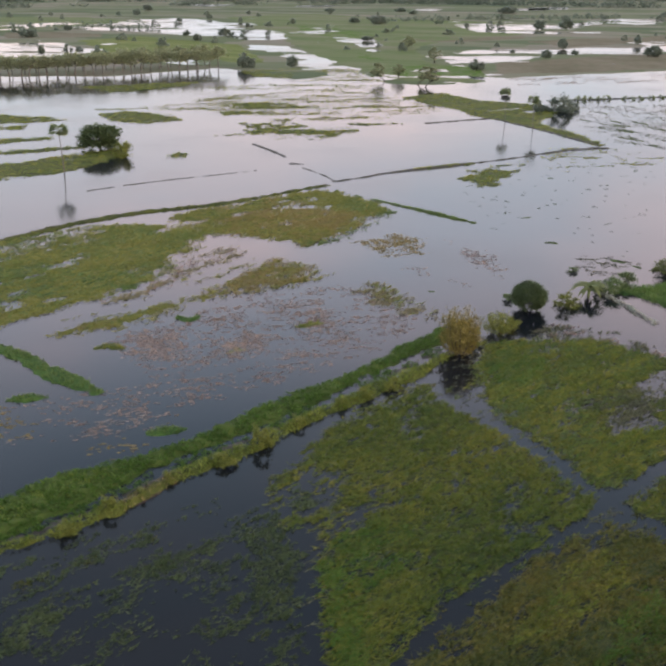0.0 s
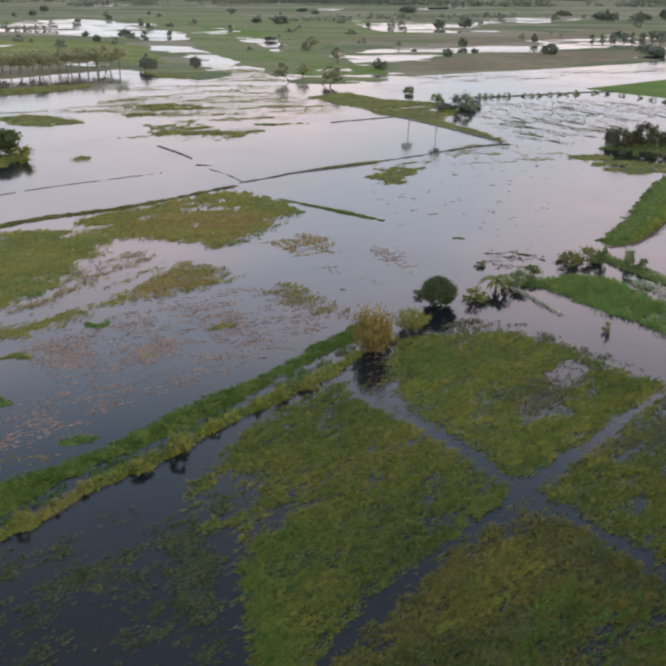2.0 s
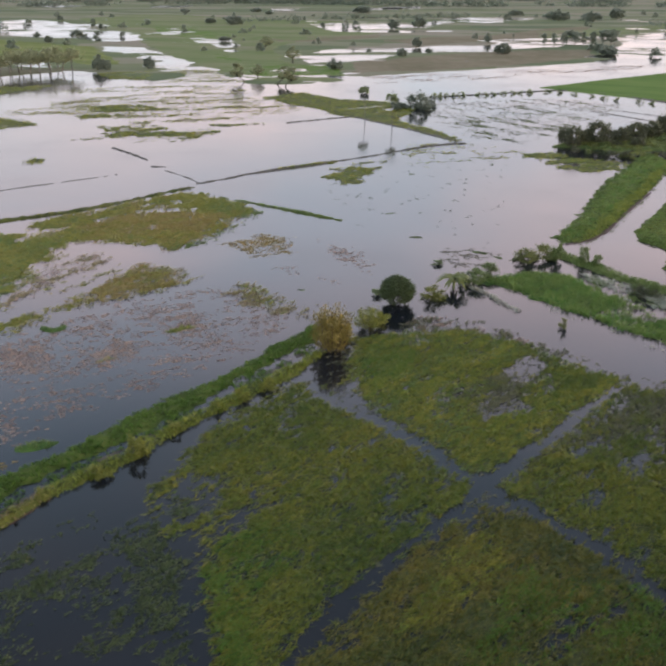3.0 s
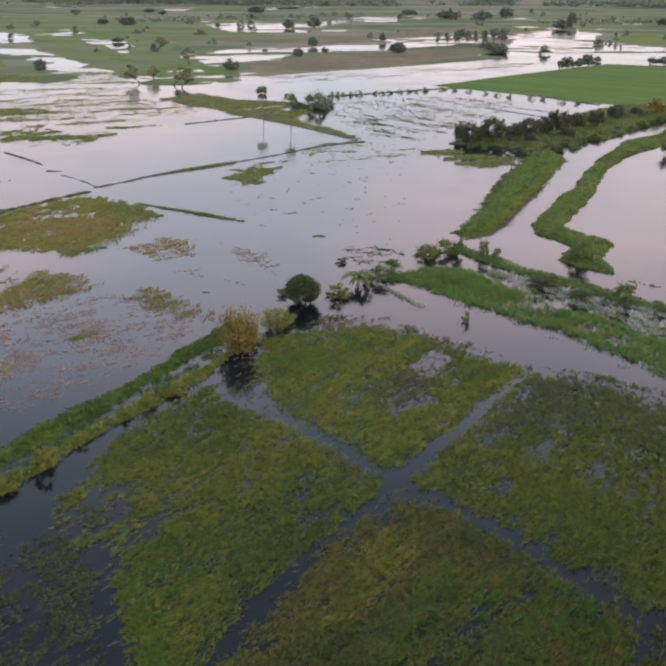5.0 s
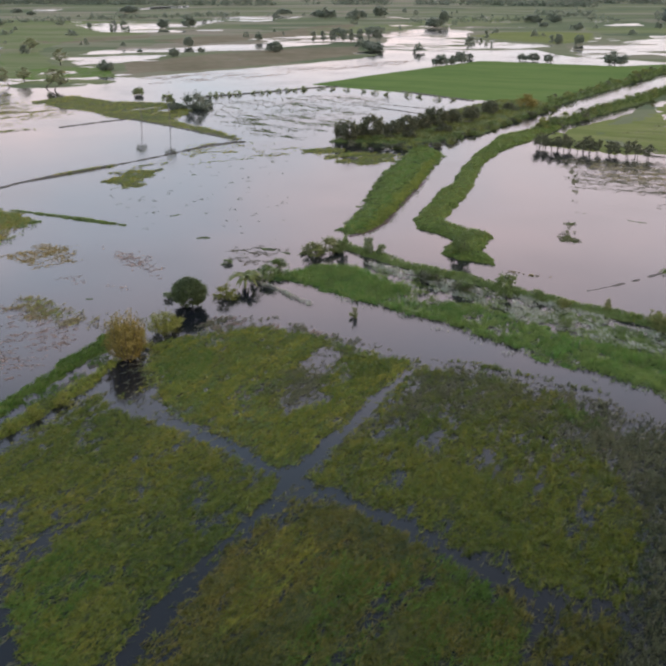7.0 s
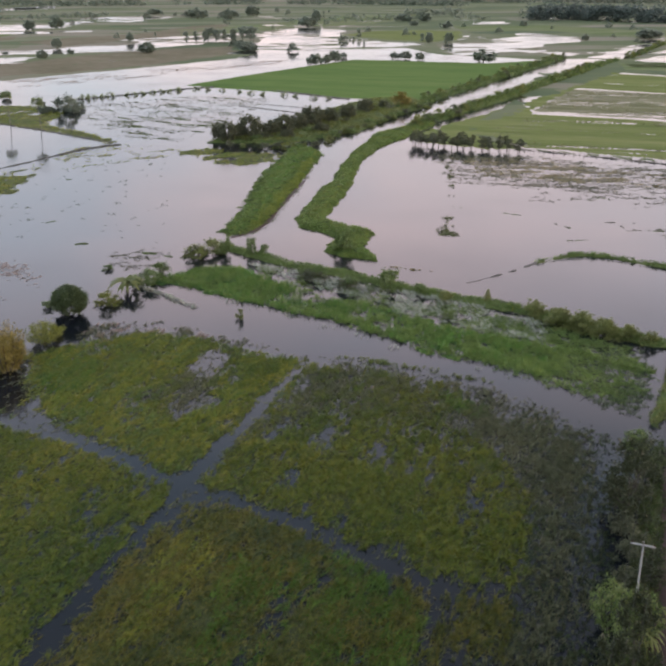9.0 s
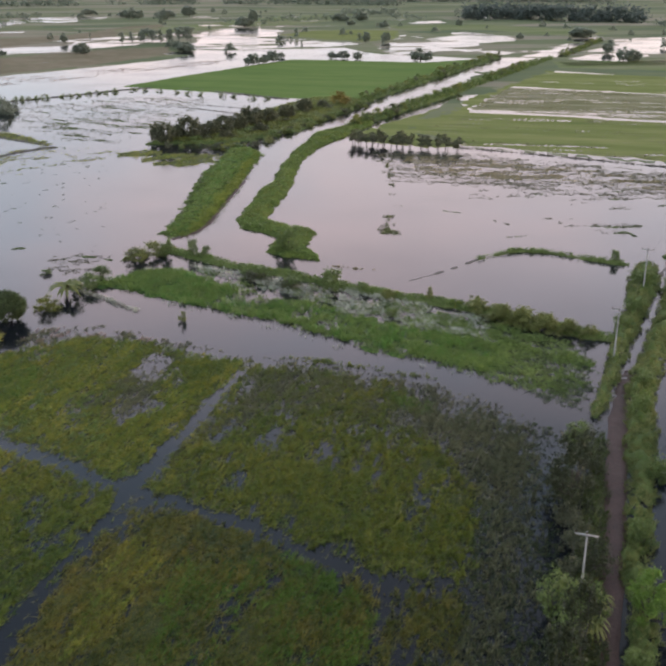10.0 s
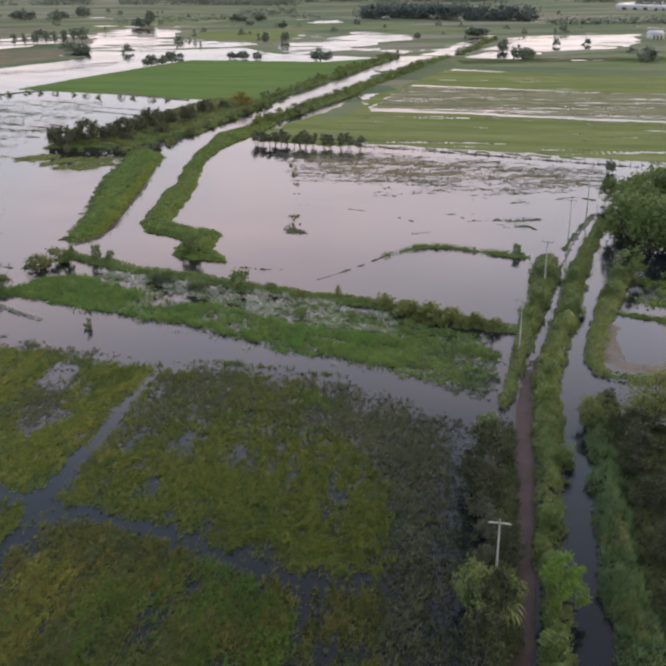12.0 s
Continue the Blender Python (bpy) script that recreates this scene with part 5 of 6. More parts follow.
landform("bund", [(104.5, 137.5, 0.2), (114, 139, 0.2), (124, 141.5, 0.3)], 0.15, MUD, 0.5, "muddy end of a curved bund", "bund", slope=0.3, wobble=0.6, size=2)
for k, (pts, cover) in enumerate([([(120, 173.5), (126, 176), (126, 171), (123, 166), (119, 165.5), (117.5, 169)], 0.62), ([(130.5, 185), (136, 187.5), (125.5, 173), (123.5, 174)], 0.28), ([(167, 236), (175, 241), (145, 198.5), (142.5, 200.5)], 0.3)]):
    meadow("weeds", pts, OLIVE_MAT, VEIL, "weedy shoal in the pond", cover, 1.8, 0.12, 0.4, 4, 0.5, 0.35, 183 + k, None, 0.15, 1.5, 0.3, 5, 2.0, None, 0.08)
for k, pts in enumerate([[(194, 172, 0.2), (197, 171, 0.5), (198, 170, 0.4)], [(163.5, 141, 0.4), (167, 140.5, 0.6), (165.5, 137, 0.3)], [(148.5, 164.5, 0.2), (149, 160, 0.3)], [(141, 151.5, 0.2), (145, 150, 0.2)], [(144.5, 178.5, 0.2), (147, 174, 0.2)], [(137.5, 190, 0.2), (141, 185, 0.2)], [(193, 153.5, 0.3), (199.5, 153, 0.5), (200, 147.5, 0.5)], [(156.5, 121.5, 0.4), (168.5, 128.5, 0.5), (187, 137.5, 0.6)]]):
    raft(pts, 190 + k, "dark drifted weeds in the flood", BANK, DARK, 0.2, 0.4, 0.12)

# dirt road with its verges
landform("road", [(45.5, 36, 1.3), (52.5, 41.5, 1.2), (65.5, 52.5, 1.3), (79, 64, 1.4), (93, 76, 1.4), (102.5, 83, 1.2), (115, 91.5, 1.0)], 0.16, RED_EARTH, 0.4, "narrow red dirt road that runs into the flood", "road", slope=0.4, wobble=0.25, rough=0.05, kind="structure",
         minus=lambda x, y: (136 - np.hypot(x, y)) * 0.035 + 1.6 * (layered(x, y, 1.8, 3) - 0.5))
landform("bund", [(144, 112.5, 0.3), (154.5, 119, 0.3), (166.5, 126.5, 0.4), (184.5, 136, 0.5)], 0.15, MUD, 0.5, "drowned shoulder of the dirt road", "bund", slope=0.3, wobble=0.6, size=2)
VERGE = [(47, 32.5, 1.6), (55, 39.5, 1.4), (62.5, 46, 1.3), (70.5, 53.5, 1.3), (81.5, 62.5, 1.4), (95, 74.5, 1.8), (104.5, 82, 1.8), (118.5, 91, 1.8), (133.5, 101, 1.8), (152, 113.5, 1.6), (170, 124, 1.4), (183.5, 132.5, 1.0)]
turf("verge_plants", VERGE, "bushy green plants along the dirt road", BANK, SEDGE, 0.9, 0.4, 6, 0.55, 0.6, 200, 1.3, 0.8, 0.7, second=(REED, "fresh green weeds along the dirt road"))
VERGE_2 = [(89.5, 77, 0.6), (98, 83, 0.9), (111, 92, 1.2), (123, 100.5, 1.7), (131, 106, 2.0), (142, 114, 2.6), (149, 119.5, 1.8)]
turf("verge_plants", VERGE_2, "bushy green plants along the dirt road", BANK, SEDGE, 0.9, 0.4, 6, 0.55, 0.6, 202, 1.3, 0.8, 0.7, second=(REED, "fresh green weeds along the dirt road"))
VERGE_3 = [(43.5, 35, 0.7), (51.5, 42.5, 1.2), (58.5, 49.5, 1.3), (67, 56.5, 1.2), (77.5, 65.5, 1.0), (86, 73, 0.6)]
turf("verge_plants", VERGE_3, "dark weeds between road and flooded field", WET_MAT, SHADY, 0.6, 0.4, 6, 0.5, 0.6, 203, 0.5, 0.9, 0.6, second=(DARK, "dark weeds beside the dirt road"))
E1 = [(59, 30), (66.5, 38.5), (74.5, 46), (82.5, 53.5), (90, 61.5), (98, 70), (106.5, 72), (102, 67), (99, 63), (101, 60), (103.5, 48), (61, 21)]
turf("undergrowth", E1, "dark tangled swamp plants", WET_MAT, DIMMED_LEAF, 0.5, 0.5, 3.5, 0.6, 0.6, 205, 0.5, 1.0, second=(DARK, "dark leafy swamp plants"))
REEDBED = [(99, 70.5, 1.0), (92, 63.5, 1.4), (83.5, 56, 1.7), (76, 49, 1.9), (69.5, 43.5, 2.0), (63.5, 37.5, 2.0), (57, 31, 2.0)]
turf("tall_grass", REEDBED, "tall grey-green swamp grass beside the ditch", WET_MAT, SWAMP, 1.0, 0.45, 8, 0.6, 0.9, 209, 1.2, 1.0, 0.6, soft=0.7, second=(SEDGE, "paler seed heads of swamp grass"))
E2 = [(152, 103.5, 1.7), (141.5, 98, 2.0), (129.5, 91, 1.5), (120, 85, 1.4), (111, 79, 1.0), (109, 74.5, 0.8), (115, 69, 1.0), (125, 60, 1.0)]
turf("grass", E2, "olive grass round a small pond", TURF_MAT, SEDGE, 0.7, 0.45, 5, 0.5, 0.6, 206, 0.4, 0.8, second=(YELLOW, "yellowish weeds round a small pond"))
turf("grass", [(132.5, 91.5, 0.9), (134.5, 87.5, 1.0), (137, 81.5, 1.1), (144.5, 70.5, 1.1)], "green grass on a bund by a small pond", GREEN_MAT, GREEN, 0.6, 0.5, 4, 0.5, 0.6, 207)
meadow("reeds", [(151.5, 103), (160.5, 99.5), (169.5, 88.5), (150.5, 77.5), (137, 91)], GREEN_MAT, GREEN, "reeds in marsh water beside a grove", 0.45, 3.0, 0.3, 0.45, 4, 0.5, 0.5, 208, None, 0.3, 1.0, 0.4)
landform("bund", [(127, 87.5, 0.9), (120, 83, 1.5), (115.5, 79, 1.8), (114, 75.5, 1.6), (117.5, 71.5, 1.2), (125, 64.5, 0.8)], 0.14, DRY_MUD, 0.6, "bare brown edge of a small pond", "bund", slope=0.1, wobble=0.8)


# ---------------------------------------------------------------- trees
def tube(points, radii, sides=6):
    """Places and quads of a bent, tapering round limb."""
    points, v, f = [Vector(p) for p in points], [], []
    for i, (p, r) in enumerate(zip(points, radii)):
        ahead = (points[min(i + 1, len(points) - 1)] - points[max(i - 1, 0)]).normalized()
        side = ahead.orthogonal().normalized()
        other = ahead.cross(side)
        for k in range(sides):
            a = 2 * math.pi * k / sides
            v.append(p + r * (math.cos(a) * side + math.sin(a) * other))
    for i in range(len(points) - 1):
        for k in range(sides):
            f.append((i * sides + k, i * sides + (k + 1) % sides, (i + 1) * sides + (k + 1) % sides, (i + 1) * sides + k))
    return v, f


def joined(tubes):
    v, f = [], []
    for a, b in tubes:
        f += [tuple(i + len(v) for i in q) for q in b]
        v += a
    return np.array([tuple(p) for p in v]), np.array(f)


def leaves(centres, spread, count, size, mat, name, flat=0.5, r=rng):
    """Many small folded leaves in clusters round the given places."""
    c = np.repeat(np.array(centres), count, 0)
    n = len(c)
    off = r.normal(0, 1, (n, 3))
    off *= (np.minimum(np.abs(r.normal(0, 0.55, n)), 0.95) / (np.linalg.norm(off, axis=1) + 1e-6))[:, None] * np.repeat(np.array(spread), count)[:, None] * 1.6
    off[:, 2] *= 0.8
    p = c + off
    a = r.normal(0, 1, (n, 3))
    a[:, 2] *= flat
    a /= np.linalg.norm(a, axis=1)[:, None]
    b = r.normal(0, 1, (n, 3))
    b -= (a * b).sum(1)[:, None] * a
    b /= np.linalg.norm(b, axis=1)[:, None]
    s = size * r.uniform(0.6, 1.3, n)[:, None]
    v = np.stack([p - a * s, p + b * s * 0.45, p + a * s, p - b * s * 0.45], 1)
    faces = (4 * np.arange(n)[:, None, None] + np.array([(0, 1, 2), (0, 2, 3)])).reshape(-1, 3)
    return mesh_of(name, v.reshape(-1, 3), faces, mat)


def broad_tree(name, seed, h, w, mat, trunk_h=0.3, clusters=30, count=60, leaf=0.28, label="", category="tree", bottom=0.25, tight=1.0, dome=False, girth=1.0, limbs=False, bark=BARK):
    """A tapered trunk, limbs that fork into the crown, and clusters of leaves."""
    r = np.random.default_rng(seed)
    root = new(name)
    root.empty_display_size = 0.5
    fork = h * trunk_h
    bend = r.normal(0, 0.05 * h, 2)
    top = Vector((bend[0], bend[1], fork))
    tubes = [tube([(0, 0, -0.4), (bend[0] * 0.3, bend[1] * 0.3, fork * 0.5), top], [0.035 * h * girth, 0.027 * h * girth, 0.022 * h * girth])]
    centres, spread = [], []
    for k in range(clusters):
        a, up = r.uniform(0, 2 * np.pi), r.uniform(0, 1)
        level = bottom * h + (1 - bottom) * h * up * 0.92
        ring = 0.5 * w * math.sqrt(max(0.05, 1 - (2 * up - 0.85) ** 2 * 0.8)) * r.uniform(0.12 if clusters < 40 else 0.4, 0.95) ** 0.7
        ring *= 0.85 + 0.3 * value_noise(np.array([a * 2]), np.array([up * 3]), 1.0, seed)[0]
        if dome:
            rise = math.asin(r.uniform(-0.75, 1.0))
            ring = 0.42 * w * math.cos(rise) * r.uniform(0.85, 1.05)
            level = h * (0.46 + 0.42 * math.sin(rise) * r.uniform(0.9, 1.05))
        centres.append((ring * math.cos(a) + bend[0], ring * math.sin(a) + bend[1], level))
        spread.append(w * tight * r.uniform(0.10, 0.18))
        if k % 4 == 0:
            end = Vector(centres[-1])
            mid = top.lerp(end, 0.5) + Vector((0, 0, -0.05 * h))
            tubes.append(tube([top, mid, end], [0.016 * h * girth, 0.010 * h * girth, 0.004 * h * girth], 5))
    trunk = part("trunk", mesh_of("trunk", *joined(tubes[:1] if limbs else tubes), bark, True), root)
    for limb in tubes[1:] if limbs else ():
        part("limb", mesh_of("limb", *joined([limb]), bark, True), trunk)
    part("crown", leaves(centres, spread, count, leaf, mat, "crown", r=r), root)
    return tagged(root, label, category)


def plume_tree(name, seed, h, w, mat, label="", plumes=40, each=60, leaf=0.34):
    """A feathery tree: many rising boughs that arch outward, set with narrow leaves."""
    r = np.random.default_rng(seed)
    root = new(name)
    root.empty_display_size = 0.5
    trunk = part("trunk", mesh_of("trunk", *joined([tube([(0, 0, -0.4), (0.04 * h, 0, 0.12 * h), (0.02 * h, 0.02 * h, 0.3 * h)], [0.03 * h, 0.024 * h, 0.016 * h])]), BARK, True), root)
    along, way = [], []
    for k in range(plumes):
        a, out, top = 2.399 * k + r.normal(0, 0.2), 0.5 * w * math.sqrt((k + 0.5) / plumes) * r.uniform(0.7, 1.12), r.uniform(0.68, 1.06)
        rise = h * top * (1 - 0.5 * ((k + 0.5) / plumes) ** 1.6)
        start = Vector((0.45 * out * math.cos(a), 0.45 * out * math.sin(a), h * r.uniform(0.02, 0.08)))
        end = Vector((out * math.cos(a), out * math.sin(a), rise))
        bow = start.lerp(end, 0.55) + Vector((0.22 * out * math.cos(a), 0.22 * out * math.sin(a), 0.06 * h))
        if k % 3 == 0:
            part("limb", mesh_of("limb", *joined([tube([start, bow, end], [0.011 * h, 0.007 * h, 0.003 * h], 5)]), BARK, True), trunk)
        for t in r.uniform(0.03, 1.06, each):
            along.append((1 - t) ** 2 * start + 2 * t * (1 - t) * bow + t * t * end)
            way.append(2 * (1 - t) * (bow - start) + 2 * t * (end - bow))
    p, d = np.array(along) + r.normal(0, 0.045 * w, (len(along), 3)), np.array(way)
    d = d / np.linalg.norm(d, axis=1)[:, None] + r.normal(0, 0.45, d.shape)
    d /= np.linalg.norm(d, axis=1)[:, None]
    b = np.cross(d, r.normal(0, 1, d.shape))
    b /= np.linalg.norm(b, axis=1)[:, None]
    size = leaf * r.uniform(0.6, 1.3, len(p))[:, None]
    v = np.stack([p - d * size, p + b * size * 0.3, p + d * size, p - b * size * 0.3], 1)
    faces = (4 * np.arange(len(p))[:, None, None] + np.array([(0, 1, 2), (0, 2, 3)])).reshape(-1, 3)
    part("crown", mesh_of("crown", v.reshape(-1, 3), faces, mat), root)
    return tagged(root, label, "tree")


def slim_tree(name, seed, h, w, mat, label="", bottom=0.06):
    return broad_tree(name, seed, h, w, mat, 0.5, 26, 18, 0.48, label, bottom=bottom, tight=1.5, girth=0.7, bark=PALM_BARK)


def palm(name, seed, h, w, mat, label=""):
    """A sugar palm: a tall bare trunk and a round head of stiff fans."""
    r = np.random.default_rng(seed)
    root = new(name)
    root.empty_display_size = 0.5
    lean = r.normal(0, 0.03 * h, 2)
    top = Vector((lean[0], lean[1], h - w * 0.5))
    trunk = tube([(0, 0, -0.4), (0.2 * lean[0], 0.2 * lean[1], h * 0.3), (0.6 * lean[0], 0.6 * lean[1], h * 0.6), top], [0.15, 0.11, 0.09, 0.09], 8)
    part("trunk", mesh_of("trunk", *joined([trunk]), PALM_BARK, True), root)
    v, f = [], []
    for k in range(19):
        a, up = r.uniform(0, 2 * np.pi), r.uniform(-0.7, 1.0)
        out = Vector((math.cos(a) * math.cos(up), math.sin(a) * math.cos(up), math.sin(up)))
        side = out.cross(Vector((0, 0, 1))).normalized()
        rise = side.cross(out)
        stalk, fan = w * 0.2, w * 0.34
        hub = top + out * stalk
        for j in range(9):
            b = (j - 4) * 0.33
            tip = hub + (out * math.cos(b) + side * math.sin(b)) * fan * r.uniform(0.85, 1.1) - Vector((0, 0, 0.08 * w * abs(math.sin(b))))
            across = (side * math.cos(b) - out * math.sin(b)) * fan * 0.13
            mid = hub.lerp(tip, 0.55) + rise * 0.04 * w
            i = len(v)
            v += [hub, mid - across, tip, mid + across]
            f.append((i, i + 1, i + 2, i + 3))
    part("crown", mesh_of("crown", np.array([tuple(p) for p in v]), np.array(f), mat), root)
    return tagged(root, label, "palm tree")


def frond_palm(name, seed, h, w, mat, label=""):
    """A short palm: a ringed trunk and long feathered fronds that arch down."""
    r = np.random.default_rng(seed)
    root = new(name)
    root.empty_display_size = 0.5
    top = Vector((0.1, 0, h * 0.36))
    part("trunk", mesh_of("trunk", *joined([tube([(0, 0, -0.4), (0.05, 0, h * 0.2), top], [0.24, 0.2, 0.16], 8)]), BARK, True), root)
    for k in range(30):
        a, up = k * 2.399, r.uniform(0.6, 1.3)
        out = Vector((math.cos(a), math.sin(a), 0))
        side = Vector((-math.sin(a), math.cos(a), 0))
        v, f = [], []
        length = 0.58 * w * r.uniform(0.85, 1.15)
        for j in range(9):
            t = j / 8
            p = top + out * length * t + Vector((0, 0, length * (math.sin(up) * t * 1.5 - 1.25 * t * t)))
            span = 0.4 * (1 - t) ** 0.6 * min(1, 0.3 + 3 * t) * (0.75 if j % 2 else 1.15) + 0.01
            v += [p - side * span - Vector((0, 0, 0.5 * span)), p, p + side * span - Vector((0, 0, 0.5 * span))]
            if j:
                i = 3 * j
                f += [(i - 3, i - 2, i + 1, i), (i - 2, i - 1, i + 2, i + 1)]
        part("frond", mesh_of("frond", np.array([tuple(q) for q in v]), np.array(f), mat), root)
    return tagged(root, label, "palm tree")


def shrub(name, seed, h, w, mat, label="", count=60, leaf=0.23, clusters=20):
    """Several stems from the ground and a low uneven mass of leaves."""
    r = np.random.default_rng(seed)
    root = new(name)
    root.empty_display_size = 0.4
    centres, spread, tubes = [], [], []
    for k in range(clusters):
        a, out, up = r.uniform(0, 2 * np.pi), math.sqrt(r.uniform(0, 1)), 0.04 + 0.82 * r.uniform(0, 1) ** 1.4
        out *= 0.42 * w * (1.1 - 0.5 * up)
        centres.append((out * math.cos(a), out * math.sin(a), up * h))
        spread.append(w * r.uniform(0.10, 0.17))
        if k % 3 == 0:
            tubes.append(tube([(0.1 * out * math.cos(a), 0.1 * out * math.sin(a), -0.3), (0.6 * out * math.cos(a), 0.6 * out * math.sin(a), up * h * 0.6), centres[-1]], [0.05, 0.035, 0.015], 5))
    part("stem", mesh_of("stem", *joined(tubes), BARK, True), root)
    part("foliage", leaves(centres, spread, count, leaf, mat, "foliage", r=r), root)
    return tagged(root, label, "shrub")


def plant(made, spots, h, w, group=""):
    """Stands copies of some model plants, each h by w metres, at places (x, y, height, width)."""
    for i, (x, y, tall, wide) in enumerate(spots):
        ob = made[i % len(made)]
        turn = 2.399 * i + 0.7 * x
        m = Matrix.Translation((x, y, 0)) @ Matrix.Rotation(turn, 4, "Z") @ Matrix.Diagonal((wide / w, wide / w, tall / h, 1))
        if i + len(made) < len(spots):
            c = copy_thing(ob, m)
        else:
            ob.matrix_basis = m
            c = ob
        if group:
            c["group"] = group


GROUP_DARK = "trees along the canal"
plant([broad_tree("tree", s, 8, 8, BANK_LEAF, 0.25, 60, 44, 0.46, "dark round-headed tree on the wooded canal bank", tight=1.0, dome=True) for s in (1, 2, 3)],
      [(124, 310, 6.7, 4.5), (125, 304, 8.0, 5.6), (131, 308, 5.7, 4.6), (136, 309, 8.6, 8.0), (144, 310, 6.0, 6.6), (151, 312, 7.2, 7.0), (158, 316, 6.8, 6.6), (167, 322, 8.4, 8.8), (177, 326, 6.3, 6.5), (188, 332, 6.4, 6.7), (203, 344, 6.5, 7.0), (215, 350, 3.9, 4.8), (146, 301, 3.6, 4.7), (163, 307, 4.2, 4.9)], 8, 8, GROUP_DARK)
plant([broad_tree("tree", 4, 8, 8, GOLD, label="brownish tree beside the bright paddy", count=50, leaf=0.45)], [(226, 352, 6.6, 8.7)], 8, 8)
plant([broad_tree("tree", 5, 6, 6, DARK, 0.3, 200, 85, 0.19, "dense round-crowned green tree standing in water", limbs=True, bottom=0.1, tight=0.62, dome=True, girth=0.6)], [(34.5, 156, 5.4, 6.4)], 6, 6)
plant([plume_tree("tree", 6, 8, 6, GOLD, "feathery golden-brown tree at the bund's end", 80, 90, 0.23)], [(19.5, 135.5, 7.2, 6.4)], 8, 6)
plant([plume_tree("tree", 7, 6, 6, YELLOW, "loose yellow-green tree beside the bund's end", 30, 60, 0.28)], [(27, 144.5, 3.6, 6.4)], 6, 6)
plant([frond_palm("palm", 8, 5, 5, DULL_OLIVE, "low palm with arching fronds in the flood")], [(46, 162.5, 5.0, 6.0)], 5, 5)
plant([shrub("shrub", s, 3, 4, YELLOW, "yellow-green shrub at the water's edge", 84, 0.19) for s in (11, 12)], [(22.5, 139.5, 3.0, 3.4), (41, 158, 2.5, 4.6), (29, 146.5, 2.6, 2.8), (-9, 105, 3.0, 3.2), (8.5, 122.5, 2.0, 3.0), (-24.5, 90, 2.1, 2.4), (-13, 100.5, 1.8, 3.1), (-4.5, 111, 1.5, 2.4), (1, 116.5, 1.6, 2.5), (4.5, 119.5, 1.9, 2.4), (-19, 96.5, 1.4, 2.2), (-28, 85.5, 1.5, 2.5), (-21.5, 93, 1.3, 2.0)], 3, 4, "shrubs on the double bund")
plant([shrub("shrub", s, 3, 4, LEAF, "green shrub at the water's edge", 84, 0.19) for s in (13, 14)], [(50.5, 165.5, 2.8, 6.5), (55, 170, 2.6, 4.2), (31.5, 161.5, 1.2, 2.6), (47, 178.5, 0.9, 2.6)] + [(88, 140, 4.8, 4.8), (81, 153.5, 2.5, 4.2), (76, 174.5, 3.8, 2.8), (78.5, 155.5, 1.7, 3.3), (94, 167, 5.4, 4.8), (82.5, 144.5, 2.4, 4.7), (146.5, 125.5, 2.7, 2.3), (78, 172, 2.6, 2.6), (71.5, 177, 3.9, 2.7), (92.5, 136.5, 2.0, 3.1), (89.5, 123, 1.9, 2.9)], 3, 4, "shrubs on the marsh bund")
plant([shrub("shrub", s, 3, 4, DULL_OLIVE, "olive shrub on the marsh bund", 84, 0.19) for s in (15, 16)], [(69, 179, 3.3, 6.4), (65.5, 178.5, 2.8, 5.6), (104.5, 119.5, 2.4, 2.7), (100, 126, 2.8, 1.5), (103.5, 111.5, 2.3, 5.1), (105, 108, 3.0, 5.0), (106.5, 104.5, 3.0, 4.3), (108.5, 101.5, 2.2, 3.5), (58.5, 140, 2.0, 1.4), (110.5, 98.5, 2.2, 3.5)], 3, 4, "shrubs on the marsh bund")
plant([palm("palm", s, 14, 5, PALE_LEAF, "tall sugar palm mirrored in the flood") for s in (21, 22)], [(-79, 278, 14.7, 6.3), (68, 381, 13.2, 4.9), (75, 361, 12.6, 5.0)], 14, 5, "sugar palms")
plant([broad_tree("tree", 23, 8, 9, DARK, 0.15, 60, 80, 0.5, "dark spreading tree on a grassy shoal", limbs=True, bottom=0.1, dome=True)], [(-77, 316, 8.2, 13.6)], 8, 9)
plant([shrub("shrub", 24, 3, 4, YELLOW, "bright green shrub on a grassy shoal")], [(-67, 303, 4.7, 8.5)], 3, 4)
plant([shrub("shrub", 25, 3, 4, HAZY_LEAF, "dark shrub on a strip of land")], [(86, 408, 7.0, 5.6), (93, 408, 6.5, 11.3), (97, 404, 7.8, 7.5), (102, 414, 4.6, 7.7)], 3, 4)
plant([broad_tree("tree", s, 14, 5, GROVE, 0.3, 30, 30, 0.5, "pale feathery tree on the far shore", bottom=0.25, girth=0.5) for s in (26, 27)], [(47, 498, 10.2, 8.0), (65, 630, 11.0, 9.4), (28, 524, 10.1, 8.0), (36, 537, 8.1, 7.3), (44, 508, 9.4, 8.7), (55, 745, 10.4, 11.4)], 14, 5, "feathery trees on the far shore")
r = np.random.default_rng(90)
spots = []
for (ax, ay), (bx, by), n in (((121, 297), (134, 284), 5), ((134, 284), (152, 284), 7), ((150, 287), (176, 305), 10), ((176, 305), (208, 328), 12), ((208, 328), (240, 352), 12), ((128, 300), (165, 310), 10), ((165, 312), (215, 348), 14)):
    for k in range(n):
        t, size = (k + r.uniform(0, 1)) / n, r.uniform(0.6, 1.4)
        spots.append((round(ax + (bx - ax) * t + r.uniform(-2.5, 2.5), 1), round(ay + (by - ay) * t + r.uniform(-2.5, 2.5), 1), 1.9 * size, 4.2 * size))
